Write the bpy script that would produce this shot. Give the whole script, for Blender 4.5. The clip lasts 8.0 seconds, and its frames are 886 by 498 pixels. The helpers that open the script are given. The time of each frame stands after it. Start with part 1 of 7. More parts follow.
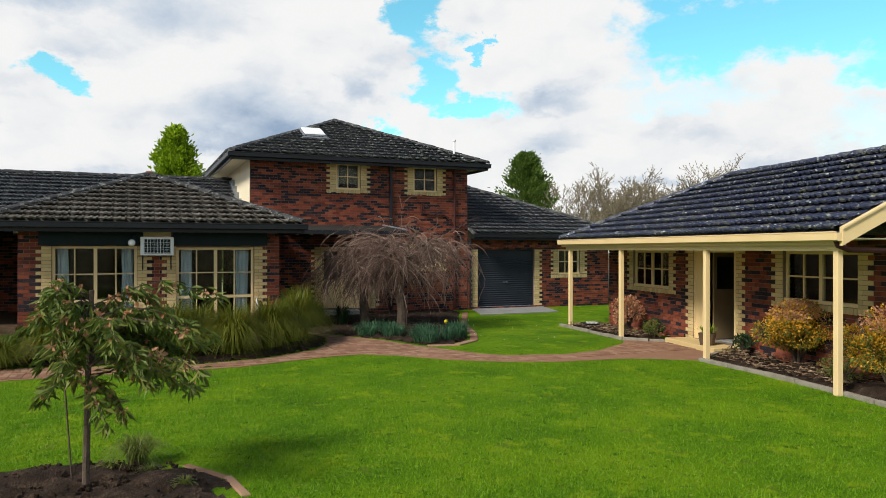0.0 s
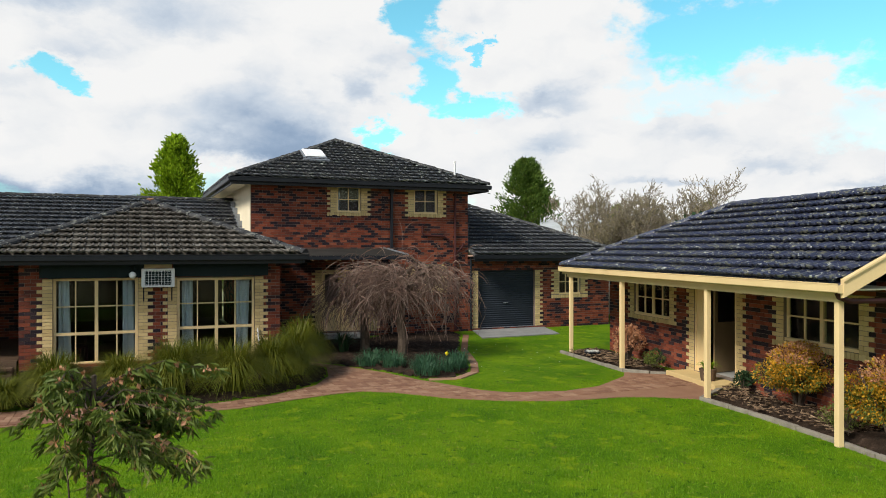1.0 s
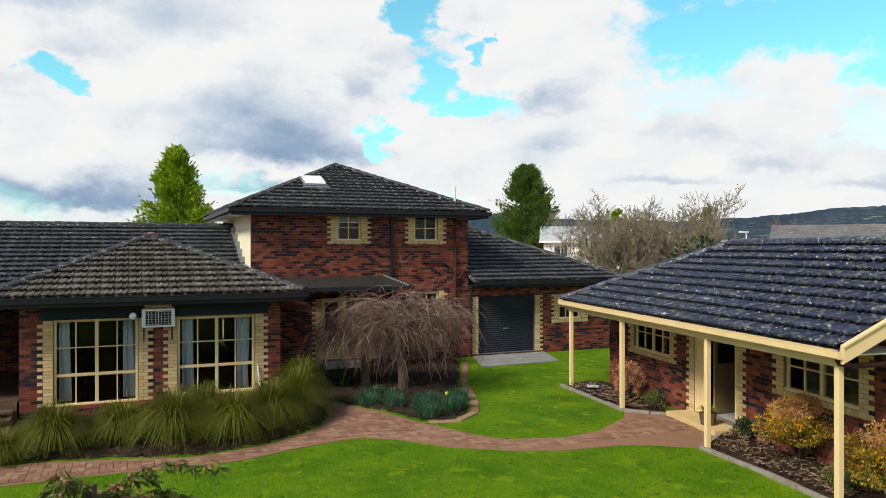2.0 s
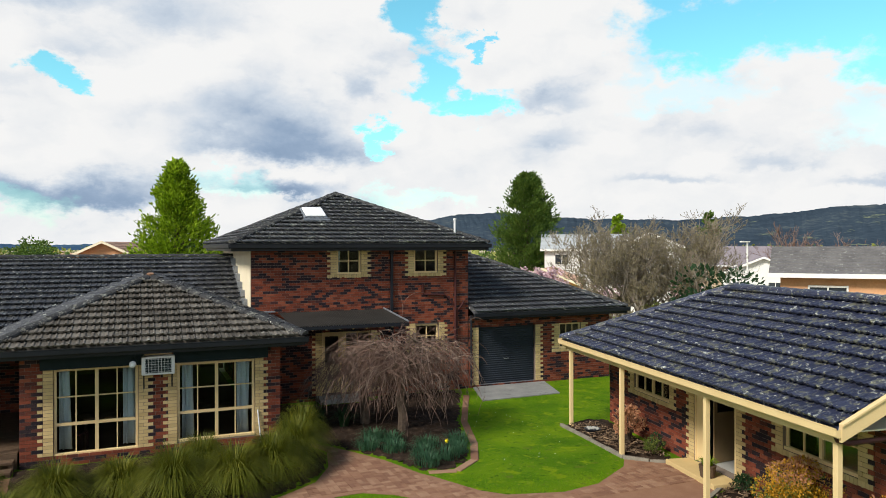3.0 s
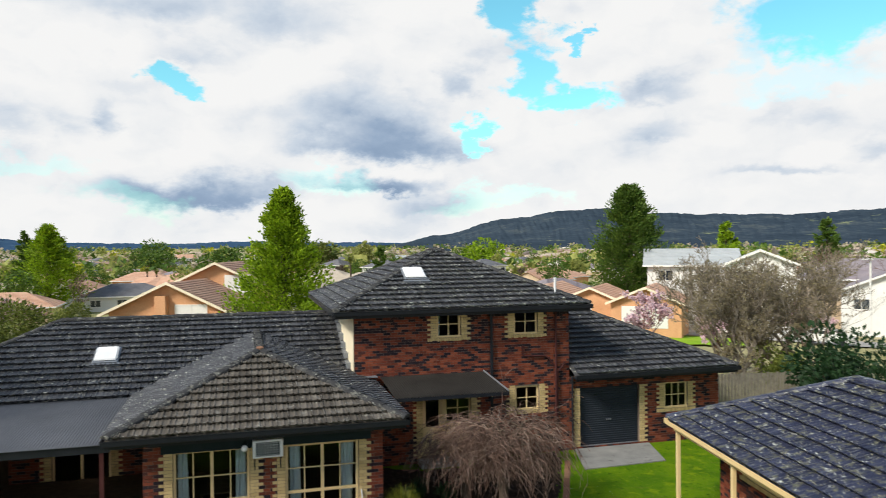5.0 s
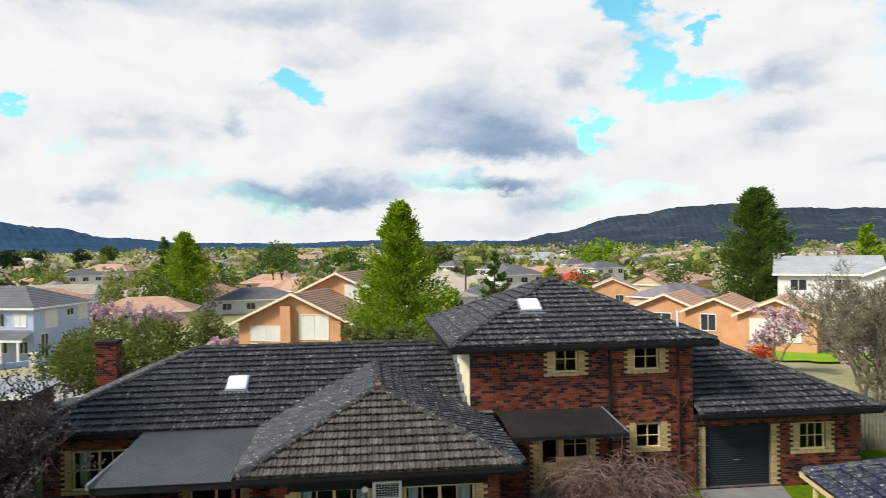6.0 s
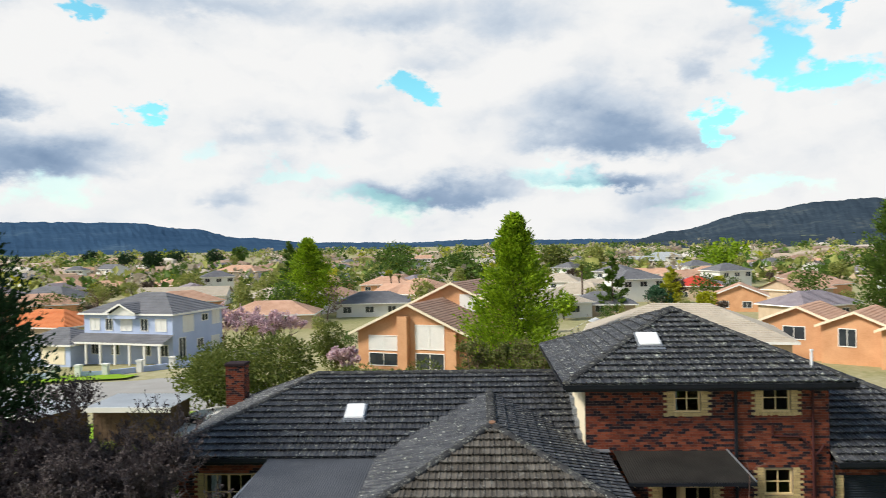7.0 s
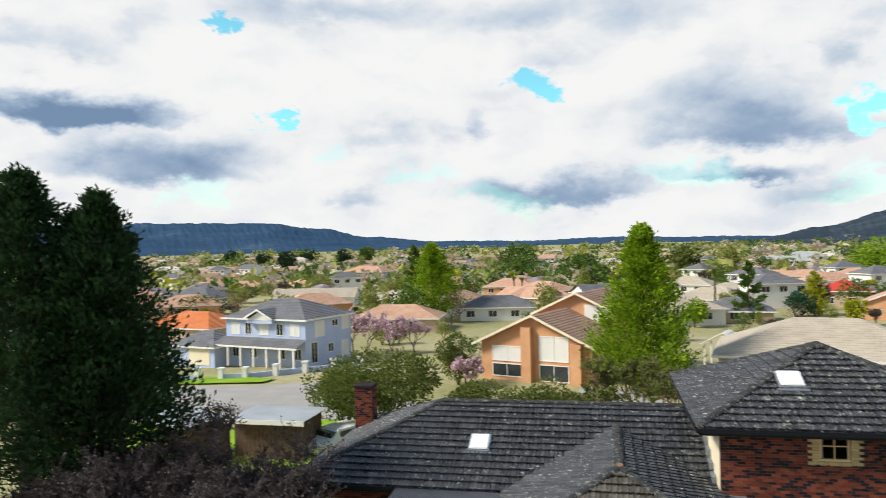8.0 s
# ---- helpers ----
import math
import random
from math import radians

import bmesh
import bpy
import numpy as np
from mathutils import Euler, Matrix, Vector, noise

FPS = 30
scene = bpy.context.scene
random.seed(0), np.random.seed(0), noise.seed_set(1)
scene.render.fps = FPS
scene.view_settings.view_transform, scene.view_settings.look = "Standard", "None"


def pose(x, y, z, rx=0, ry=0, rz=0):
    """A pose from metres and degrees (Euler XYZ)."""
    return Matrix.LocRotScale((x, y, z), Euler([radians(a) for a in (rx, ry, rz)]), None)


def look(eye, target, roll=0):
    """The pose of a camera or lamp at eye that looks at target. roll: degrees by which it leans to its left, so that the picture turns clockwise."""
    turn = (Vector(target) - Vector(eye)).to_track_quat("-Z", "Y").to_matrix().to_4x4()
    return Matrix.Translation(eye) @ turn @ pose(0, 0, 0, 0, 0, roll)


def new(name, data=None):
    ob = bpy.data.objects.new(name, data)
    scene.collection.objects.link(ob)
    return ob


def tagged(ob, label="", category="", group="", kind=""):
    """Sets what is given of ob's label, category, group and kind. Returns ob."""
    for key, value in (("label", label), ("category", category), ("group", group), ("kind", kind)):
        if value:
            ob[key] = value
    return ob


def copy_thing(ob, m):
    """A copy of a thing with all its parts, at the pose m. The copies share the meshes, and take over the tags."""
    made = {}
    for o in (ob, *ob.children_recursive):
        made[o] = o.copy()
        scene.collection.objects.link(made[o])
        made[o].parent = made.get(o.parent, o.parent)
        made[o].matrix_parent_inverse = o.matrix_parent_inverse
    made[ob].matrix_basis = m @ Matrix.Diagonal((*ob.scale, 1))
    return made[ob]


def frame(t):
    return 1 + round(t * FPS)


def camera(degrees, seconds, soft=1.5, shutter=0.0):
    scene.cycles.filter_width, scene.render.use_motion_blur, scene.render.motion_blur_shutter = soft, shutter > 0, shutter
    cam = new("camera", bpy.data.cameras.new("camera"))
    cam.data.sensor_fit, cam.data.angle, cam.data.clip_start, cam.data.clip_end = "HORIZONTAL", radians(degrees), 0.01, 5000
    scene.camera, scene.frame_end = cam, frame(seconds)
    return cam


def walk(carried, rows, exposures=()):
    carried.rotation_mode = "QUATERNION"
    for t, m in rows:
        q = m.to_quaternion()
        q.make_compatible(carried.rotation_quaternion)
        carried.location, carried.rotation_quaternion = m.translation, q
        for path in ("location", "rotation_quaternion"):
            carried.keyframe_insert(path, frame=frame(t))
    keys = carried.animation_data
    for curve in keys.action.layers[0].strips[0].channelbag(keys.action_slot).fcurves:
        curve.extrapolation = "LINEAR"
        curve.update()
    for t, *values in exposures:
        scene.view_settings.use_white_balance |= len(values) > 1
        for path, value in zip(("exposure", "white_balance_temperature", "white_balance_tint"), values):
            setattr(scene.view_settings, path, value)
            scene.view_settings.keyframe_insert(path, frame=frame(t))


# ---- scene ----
cam = camera(62.4, 8.0, soft=0.7, shutter=0.4)
METRES, EYE, TILT, LEAN, TURN = 9.0, 2.25, 0.0, 0.0, -23.0
ROWS = [
    (0.0, 0.0, 0.0, 0.0, -0.0, 0.0, 0.0),
    (0.5, -0.0007, -0.0001, 0.0371, 0.01, 0.02, -0.0),
    (1.0, -0.0018, -0.0008, 0.087, 0.01, 0.01, 0.01),
    (1.5, -0.0028, -0.0012, 0.1379, 0.01, -0.03, 0.03),
    (3.0, 0.0042, -0.0011, 0.3336, 0.13, -0.19, 0.16),
    (3.5, 0.0043, 0.0002, 0.3932, 0.57, -0.25, 0.2),
    (4.0, 0.0039, 0.0029, 0.464, 2.28, -0.3, 0.27),
    (4.5, 0.001, 0.0056, 0.5247, 4.3, -0.35, 0.36),
    (6.0, -0.0054, 0.0188, 0.7288, 16.72, -0.47, 0.87),
    (6.5, -0.0011, 0.0284, 0.7899, 20.77, -0.45, 1.01),
    (7.0, -0.0003, 0.0344, 0.8624, 25.73, -0.43, 1.11),
    (7.5, -0.0035, 0.037, 0.9243, 30.05, -0.41, 1.21),
    (8.0, -0.005, 0.04, 0.9976, 35.32, -0.38, 1.37),
]
walk(cam, [(t, pose(0, 0, EYE, TILT, LEAN, TURN) @ pose(METRES * x, METRES * y, METRES * z, 90 + pitch, roll, yaw)) for t, x, y, z, yaw, pitch, roll in ROWS])

# ---- sky and sun ----
SUN_TO = Vector((-0.80, -0.32, 0.74)).normalized()
sun = new("sun", bpy.data.lights.new("sun", "SUN"))
sun.data.energy, sun.data.angle, sun.data.color = 5.0, radians(14.0), (1.0, 0.95, 0.85)
sun.matrix_world = look((0, 0, 60), Vector((0, 0, 60)) - SUN_TO)
tagged(sun, "low winter sun through broken cloud", "sun")


class Nodes:
    """A small wrapper to write node trees briefly."""

    def __init__(self, tree):
        self.t = tree
        tree.nodes.clear()

    def n(self, kind, sets=None, **ins):
        nd = self.t.nodes.new(kind)
        sets = sets or {}
        if "operation" in sets:
            nd.operation = sets["operation"]
        if "use_clamp" in sets:
            nd.use_clamp = sets["use_clamp"]
        if "blend_type" in sets:
            nd.data_type, nd.blend_type = "RGBA", sets["blend_type"]
        for k, v in ins.items():
            self.put(nd, k, v)
        return nd

    def put(self, nd, k, v):
        key = int(k[1:]) if k[0] == "i" and k[1:].isdigit() else k.replace("_", " ")
        sock = nd.inputs[key]
        if isinstance(v, bpy.types.NodeSocket):
            self.t.links.new(v, sock)
        elif isinstance(v, bpy.types.Node):
            self.t.links.new(v.outputs[0], sock)
        else:
            sock.default_value = v

    def math(self, op, a, b=0.0, clamp=False):
        return self.n("ShaderNodeMath", {"operation": op, "use_clamp": clamp}, i0=a, i1=b).outputs[0]

    def vmath(self, op, a, b=(0, 0, 0)):
        return self.n("ShaderNodeVectorMath", {"operation": op}, i0=a, i1=b)

    def ramp(self, fac, stops, mode="LINEAR"):
        nd = self.n("ShaderNodeValToRGB", None, i0=fac)
        nd.color_ramp.interpolation = mode
        el = nd.color_ramp.elements
        while len(el) < len(stops):
            el.new(0.5)
        for e, (p, c) in zip(el, stops):
            e.position, e.color = p, (*c, 1) if len(c) == 3 else c
        return nd.outputs[0]

    def mix(self, fac, a, b, blend="MIX"):
        nd = self.n("ShaderNodeMix", {"blend_type": blend})
        self.put(nd, "i0", fac), self.put(nd, "i6", a), self.put(nd, "i7", b)
        return nd.outputs[2]

    def noise(self, vec, scale, detail=4.0, rough=0.55):
        return self.n("ShaderNodeTexNoise", None, Vector=vec, Scale=scale, Detail=detail, Roughness=rough).outputs[0]


def rgba(c):
    return (*c, 1.0)


world = bpy.data.worlds.new("sky")
scene.world = world
world.use_nodes = True
W = Nodes(world.node_tree)
sky = W.n("ShaderNodeTexSky")
sky.sky_type, sky.sun_disc = "NISHITA", False
sky.sun_elevation, sky.sun_rotation = math.asin(SUN_TO.z), math.atan2(SUN_TO.x, SUN_TO.y)
sky.air_density, sky.dust_density, sky.ozone_density = 1.0, 0.6, 1.0
co = W.n("ShaderNodeTexCoord").outputs["Generated"]
sep = W.n("ShaderNodeSeparateXYZ", None, i0=co)
up = W.math("MAXIMUM", sep.outputs[2], 0.0)
puffy = W.vmath("MULTIPLY", co, (1.0, 1.0, 1.7)).outputs[0]
warp = W.n("ShaderNodeTexNoise", None, Vector=puffy, Scale=11.0, Detail=8.0, Roughness=0.62).outputs[1]
shift = W.vmath("SUBTRACT", warp, (0.5, 0.5, 0.5)).outputs[0]

# directions as degrees left of the first heading and degrees above the horizon
HEAD = radians(TURN)
ahead = W.vmath("DOT_PRODUCT", co, (-math.sin(HEAD), math.cos(HEAD), 0)).outputs[1]
aside = W.vmath("DOT_PRODUCT", co, (-math.cos(HEAD), -math.sin(HEAD), 0)).outputs[1]
az = W.math("MULTIPLY", W.math("ARCTAN2", aside, ahead), 180 / math.pi)
el = W.math("MULTIPLY", W.math("ARCSINE", sep.outputs[2]), 180 / math.pi)
plain = W.n("ShaderNodeCombineXYZ", None, i0=az, i1=el).outputs[0]
ragged = W.vmath("ADD", plain, W.vmath("MULTIPLY", shift, (11.0, 8.0, 0.0)).outputs[0]).outputs[0]
wispy = W.vmath("ADD", plain, W.vmath("MULTIPLY", shift, (9.0, 4.5, 0.0)).outputs[0]).outputs[0]


def nearest(vec, rows, flat=1.0):
    """The least distance, in its own widths and heights, to any of some ovals (azimuth, elevation, width, height); flat: how much sooner one ends below its middle than above."""
    least = None
    for a, e, w, h in rows:
        d = W.vmath("MULTIPLY", W.vmath("SUBTRACT", vec, (a, e, 0)).outputs[0], (1 / w, 1 / h, 0)).outputs[0]
        if flat != 1.0:
            d = W.vmath("MINIMUM", d, W.vmath("MULTIPLY", d, (1, flat, 1)).outputs[0]).outputs[0]
        r = W.vmath("LENGTH", d).outputs[1]
        least = r if least is None else W.math("MINIMUM", least, r)
    return least


# openings in the cloud, thin veils, and the darker and paler undersides of the larger clouds
GAPS = [(-19.7, 15.6, 7.4, 4.4), (-28.1, 15.2, 9.7, 3.8), (-34, 13.5, 7.1, 4.2), (1.8, 17.2, 2.7, 3.4), (0.7, 12.9, 2.7, 2.3), (-2.2, 10.9, 3.8, 1.5), (4.3, 9.0, 2.2, 1.1), (28.6, 11.8, 2.6, 1.2),
        (50.9, 16.0, 2.1, 1.0), (47.2, 9.9, 1.5, 0.8), (5.4, 7.8, 1.6, 1.2), (-1.7, 15.6, 0.9, 0.7), (-60, 22, 14, 7), (110, 20, 16, 6), (170, 24, 20, 8), (-120, 16, 15, 6)]
VEILS = [(30.7, 3.2, 5.5, 1.2), (16.6, 5.1, 3.6, 0.8), (-18.1, 10.6, 5.5, 1.2), (-14.4, 12.9, 1.8, 2.2), (-30.2, 8.2, 4.0, 1.6), (53.4, 4.1, 3.6, 1.3), (43.4, 7.6, 2.0, 1.4), (37.1, 5.4, 3.8, 0.8), (16.8, 4.4, 4.0, 1.0), (3, 3.6, 7, 1.0)]
DARK = [(57, 5.8, 12, 3.6), (12.2, 7.3, 10.5, 3.6), (26.2, 3.5, 11.5, 2.6), (13.5, 4.6, 8.0, 1.5), (62, 9.4, 11, 2.4)]
SHADED = [(38.8, 8.0, 6.0, 3.2), (14, 10.5, 9, 4.5), (19, 16.5, 9, 3.5), (29, 17, 8, 3), (42.4, 3.6, 3.8, 1.8), (61, 9.8, 10, 2.6), (43, 17.5, 15, 3.0), (27.7, 13.8, 7.5, 2.6), (7.3, 3.3, 6.5, 1.4), (32.4, 8.2, 1.7, 2.6), (64, 14, 8, 2.5), (-9.4, 7.9, 5.4, 1.6), (-24.2, 5.7, 3.6, 1.5), (-17.7, 4.8, 7, 1.1), (6.4, 12.2, 2.4, 3.0), (-8.5, 11.1, 5.2, 1.8), (-30, 4.2, 6, 1.2)]
frayed = W.math("MULTIPLY", W.math("SUBTRACT", W.noise(puffy, 26.0, 6.0, 0.6), 0.5), 0.9)
open_ = W.math("ADD", nearest(ragged, GAPS), frayed)
thin = W.math("ADD", nearest(ragged, VEILS), frayed)
mask = W.math("MULTIPLY", W.ramp(open_, [(0.55, (0, 0, 0)), (1.0, (1, 1, 1))], "EASE"), W.ramp(thin, [(0.25, (0.74, 0.74, 0.74)), (1.0, (1, 1, 1))], "EASE"))
deep = W.ramp(nearest(wispy, DARK, 2.4), [(0.05, (1, 1, 1)), (1.0, (0, 0, 0))], "EASE")
soft = W.ramp(nearest(wispy, SHADED, 1.8), [(0.0, (1, 1, 1)), (1.0, (0, 0, 0))], "EASE")
billows = W.noise(W.vmath("ADD", puffy, W.vmath("MULTIPLY", shift, (0.08, 0.08, 0.08)).outputs[0]).outputs[0], 8.0, 7.0, 0.5)
over = W.noise(W.vmath("ADD", W.vmath("ADD", puffy, W.vmath("MULTIPLY", shift, (0.08, 0.08, 0.08)).outputs[0]).outputs[0], (-0.02, 0.0, 0.05)).outputs[0], 8.0, 7.0, 0.5)
relief = W.math("MULTIPLY", W.math("SUBTRACT", over, billows), 1.0)
# cloud above the view is greyed to cut the ambient light
overhead_dim = W.n("ShaderNodeMapRange", None, i0=up, i1=0.36, i2=0.60, i3=0.0, i4=1.1).outputs[0]
shade = W.math("ADD", W.math("MULTIPLY", deep, W.math("ADD", W.math("MULTIPLY", billows, 0.5), 0.5)), W.math("MULTIPLY", soft, W.math("ADD", W.math("MULTIPLY", billows, 0.6), 0.06)))
grey = W.math("ADD", overhead_dim, W.math("ADD", W.math("ADD", shade, relief), 0.06, True), True)
cloud = W.ramp(grey, [(0.0, (0.99, 0.99, 0.985)), (0.16, (0.92, 0.935, 0.95)), (0.42, (0.65, 0.73, 0.83)), (0.72, (0.35, 0.46, 0.62)), (1.0, (0.20, 0.30, 0.46))])
blue = W.n("ShaderNodeBackground", None, Color=W.mix(1.0, sky.outputs[0], (0.80, 1.55, 1.34, 1), "MULTIPLY"), Strength=0.15)
white = W.n("ShaderNodeBackground", None, Color=cloud, Strength=0.925)
both = W.n("ShaderNodeMixShader", None, i0=mask, i1=blue, i2=white)
W.n("ShaderNodeOutputWorld", None, i0=both)

# ---- materials ----


def material(name, stops, scale=3.0, rough=0.7, metal=0.0, bump=0.15, fine=60.0, island=0.0, spots=None, spec=0.10, leafy=False):
    """A surface whose colour runs through stops by broad noise mixed with fine grain; island: how much each loose piece goes its own way;
    spots: (colour, scale, threshold) of lichen or stains."""
    m = bpy.data.materials.new(name)
    m.use_nodes = True
    N = Nodes(m.node_tree)
    at = N.n("ShaderNodeNewGeometry")
    p = at.outputs["Position"]
    broad = N.noise(p, scale, 5.0)
    grain = N.noise(p, fine, 3.0)
    fac = N.math("ADD", N.math("MULTIPLY", broad, 0.6), N.math("MULTIPLY", grain, 0.4))
    fac = N.math("ADD", N.math("MULTIPLY", N.math("SUBTRACT", fac, 0.5), 2.0), 0.5, True)
    if island:
        own = N.math("FRACT", N.math("ADD", at.outputs["Random Per Island"], N.n("ShaderNodeObjectInfo").outputs["Random"]))
        fac = N.math("ADD", N.math("MULTIPLY", own, island), N.math("MULTIPLY", fac, 1 - island))
    col = N.ramp(fac, stops)
    if spots:
        for colour, sc, lim in spots:
            s = N.noise(p, sc, 6.0, 0.65)
            col = N.mix(N.ramp(s, [(lim, (0, 0, 0)), (lim + 0.06, (1, 1, 1))]), col, rgba(colour))
    b = N.n("ShaderNodeBsdfPrincipled", None, Base_Color=col, Metallic=metal, Roughness=rough)
    N.put(b, "Specular_IOR_Level", spec)
    if bump:
        N.put(b, "Normal", N.n("ShaderNodeBump", None, Strength=bump, Distance=0.02, Height=grain))
    out = b
    if leafy:
        tr = N.n("ShaderNodeBsdfTranslucent", None, Color=col)
        out = N.n("ShaderNodeMixShader", None, i0=0.3, i1=b, i2=tr)
    N.n("ShaderNodeOutputMaterial", None, i0=out)
    return m


def two(a, b, **k):
    return [(0.15, a), (0.85, b)]


BRICK = material("mixed_red_brick", [(0.0, (0.018, 0.016, 0.021)), (0.30, (0.040, 0.027, 0.030)), (0.42, (0.125, 0.040, 0.027)), (0.75, (0.205, 0.056, 0.033)), (1.0, (0.28, 0.095, 0.055))], rough=0.85, island=0.85, fine=90, spec=0.05)
CREAM_BRICK = material("cream_brick", two((0.46, 0.33, 0.15), (0.64, 0.48, 0.24)), rough=0.8, island=0.6, fine=90)
MORTAR = material("mortar", two((0.16, 0.125, 0.10), (0.24, 0.19, 0.155)), rough=0.9, fine=120)
TILE = material("weathered_roof_tile", [(0.0, (0.020, 0.021, 0.025)), (0.6, (0.056, 0.058, 0.066)), (1.0, (0.12, 0.122, 0.128))], rough=0.48, island=0.5, bump=0.4, spots=[((0.12, 0.12, 0.105), 4.5, 0.585), ((0.46, 0.47, 0.41), 6.0, 0.60), ((0.44, 0.45, 0.40), 24.0, 0.615)], spec=0.5)
TILE_PALE = material("lichen_spotted_roof_tile", [(0.0, (0.020, 0.021, 0.025)), (0.6, (0.056, 0.058, 0.066)), (1.0, (0.12, 0.122, 0.128))], rough=0.48, island=0.5, bump=0.4, spots=[((0.12, 0.12, 0.105), 4.5, 0.56), ((0.42, 0.44, 0.38), 3.2, 0.60), ((0.46, 0.47, 0.41), 12.0, 0.585)], spec=0.5)
TILE_BROWN = material("weathered_brown_roof_tile", [(0.0, (0.055, 0.048, 0.041)), (0.6, (0.115, 0.102, 0.087)), (1.0, (0.20, 0.18, 0.155))], rough=0.75, island=0.5, bump=0.4, spots=[((0.18, 0.17, 0.15), 4.0, 0.57), ((0.40, 0.41, 0.35), 12.0, 0.635)])
# blue in this tile colour stands in for reflected sky; the flecks are lichen
TILE_BLUE = material("sky_tinted_grey_roof_tile", [(0.0, (0.010, 0.012, 0.026)), (0.6, (0.024, 0.028, 0.058)), (1.0, (0.05, 0.057, 0.095))], rough=0.42, island=0.5, bump=0.35, spots=[((0.10, 0.10, 0.075), 5.0, 0.55), ((0.50, 0.51, 0.45), 9.0, 0.60), ((0.36, 0.35, 0.22), 16.0, 0.60)], spec=0.4)
TILE_CAP = material("lichened_ridge_tile", [(0.0, (0.022, 0.022, 0.024)), (0.6, (0.05, 0.05, 0.052)), (1.0, (0.10, 0.098, 0.094))], rough=0.8, island=0.4, bump=0.5, spots=[((0.16, 0.16, 0.14), 6.0, 0.56), ((0.40, 0.41, 0.36), 15.0, 0.61)])
CREAM = material("cream_paint", two((0.66, 0.48, 0.24), (0.74, 0.56, 0.30)), scale=1.5, rough=0.45, bump=0.04, spec=0.25)
CREAM_PALE = material("pale_cream_paint", two((0.74, 0.64, 0.46), (0.82, 0.73, 0.55)), scale=1.2, rough=0.5, bump=0.04)
BLACK = material("black_paint", two((0.010, 0.012, 0.016), (0.018, 0.02, 0.026)), scale=2, rough=0.4, bump=0.04, spec=0.2)
GREEN_BLIND = material("dark_green_canvas", two((0.012, 0.02, 0.022), (0.02, 0.03, 0.033)), scale=2, rough=0.8)
DOOR_STEEL = material("slate_steel_door", two((0.02, 0.025, 0.032), (0.03, 0.036, 0.045)), scale=1.0, rough=0.45, bump=0.03)
TIN = material("grey_corrugated_steel", two((0.075, 0.08, 0.092), (0.125, 0.13, 0.145)), scale=0.8, rough=0.36, metal=0.2, bump=0.05, spots=[((0.12, 0.125, 0.135), 1.2, 0.6)])
TIN_DARK = material("dirty_corrugated_sheet", two((0.014, 0.013, 0.012), (0.034, 0.031, 0.028)), scale=1.5, rough=0.75, bump=0.1)
CONCRETE = material("concrete", two((0.30, 0.30, 0.28), (0.42, 0.41, 0.38)), scale=1.2, rough=0.9, bump=0.2)
APRON = material("worn_grey_concrete", two((0.17, 0.17, 0.165), (0.27, 0.265, 0.25)), scale=1.6, rough=0.9, bump=0.2, spots=[((0.13, 0.13, 0.12), 3.0, 0.6)])
SLEEPER = material("grey_timber_sleeper", two((0.16, 0.14, 0.11), (0.30, 0.27, 0.22)), scale=5, rough=0.9, bump=0.4)
PAVER = material("red_brick_paver", [(0.0, (0.15, 0.075, 0.050)), (0.5, (0.235, 0.125, 0.078)), (1.0, (0.34, 0.215, 0.14))], rough=0.85, island=0.6, spots=[((0.24, 0.15, 0.10), 1.2, 0.66)])
SOIL = material("dark_mulch", [(0.1, (0.010, 0.007, 0.005)), (0.55, (0.034, 0.022, 0.015)), (1.0, (0.12, 0.08, 0.055))], scale=6, fine=45, rough=0.95, bump=1.0)
LAWN = material("lawn", [(0.0, (0.024, 0.062, 0.002)), (0.4, (0.060, 0.138, 0.002)), (0.7, (0.118, 0.200, 0.003)), (1.0, (0.22, 0.27, 0.010))], scale=0.7, fine=38, rough=0.9, bump=1.0, spec=0.08, spots=[((0.15, 0.22, 0.004), 1.7, 0.56), ((0.030, 0.082, 0.002), 5.0, 0.58), ((0.20, 0.24, 0.03), 9.0, 0.60), ((0.035, 0.09, 0.002), 24.0, 0.60), ((0.085, 0.125, 0.012), 2.6, 0.60)])
GRASS = material("grass_blade", [(0.0, (0.062, 0.152, 0.002)), (0.5, (0.122, 0.248, 0.003)), (1.0, (0.235, 0.33, 0.010))], scale=0.7, island=0.25, rough=0.6, bump=0, leafy=True, spec=0.2)
FIELD = material("distant_ground", [(0.0, (0.16, 0.18, 0.05)), (0.5, (0.34, 0.31, 0.16)), (1.0, (0.50, 0.43, 0.30))], scale=0.05, fine=1.5, rough=0.95, bump=0.0)
ASPHALT = material("asphalt", two((0.30, 0.285, 0.265), (0.40, 0.38, 0.355)), scale=0.4, rough=0.95)
WHITE = material("white_plastic", two((0.68, 0.69, 0.70), (0.80, 0.80, 0.80)), scale=4, rough=0.4, bump=0.02)
CURTAIN = material("white_curtain", two((0.50, 0.54, 0.62), (0.68, 0.72, 0.80)), scale=3, rough=0.9, bump=0.1)
# plaster colour lowered to stand in for the dimness of the rooms
ROOM = material("plaster_darkened_as_unlit", two((0.10, 0.09, 0.08), (0.15, 0.14, 0.12)), scale=1, rough=0.9)
MAROON = material("maroon_pipe_paint", two((0.05, 0.018, 0.018), (0.08, 0.03, 0.028)), scale=3, rough=0.5, bump=0.03)
LEAD = material("lead_flashing", two((0.22, 0.24, 0.27), (0.34, 0.36, 0.39)), scale=9, rough=0.45, metal=0.6, bump=0.3)
BARK = material("grey_brown_bark", two((0.055, 0.04, 0.03), (0.14, 0.105, 0.08)), scale=8, rough=0.95, bump=0.8)
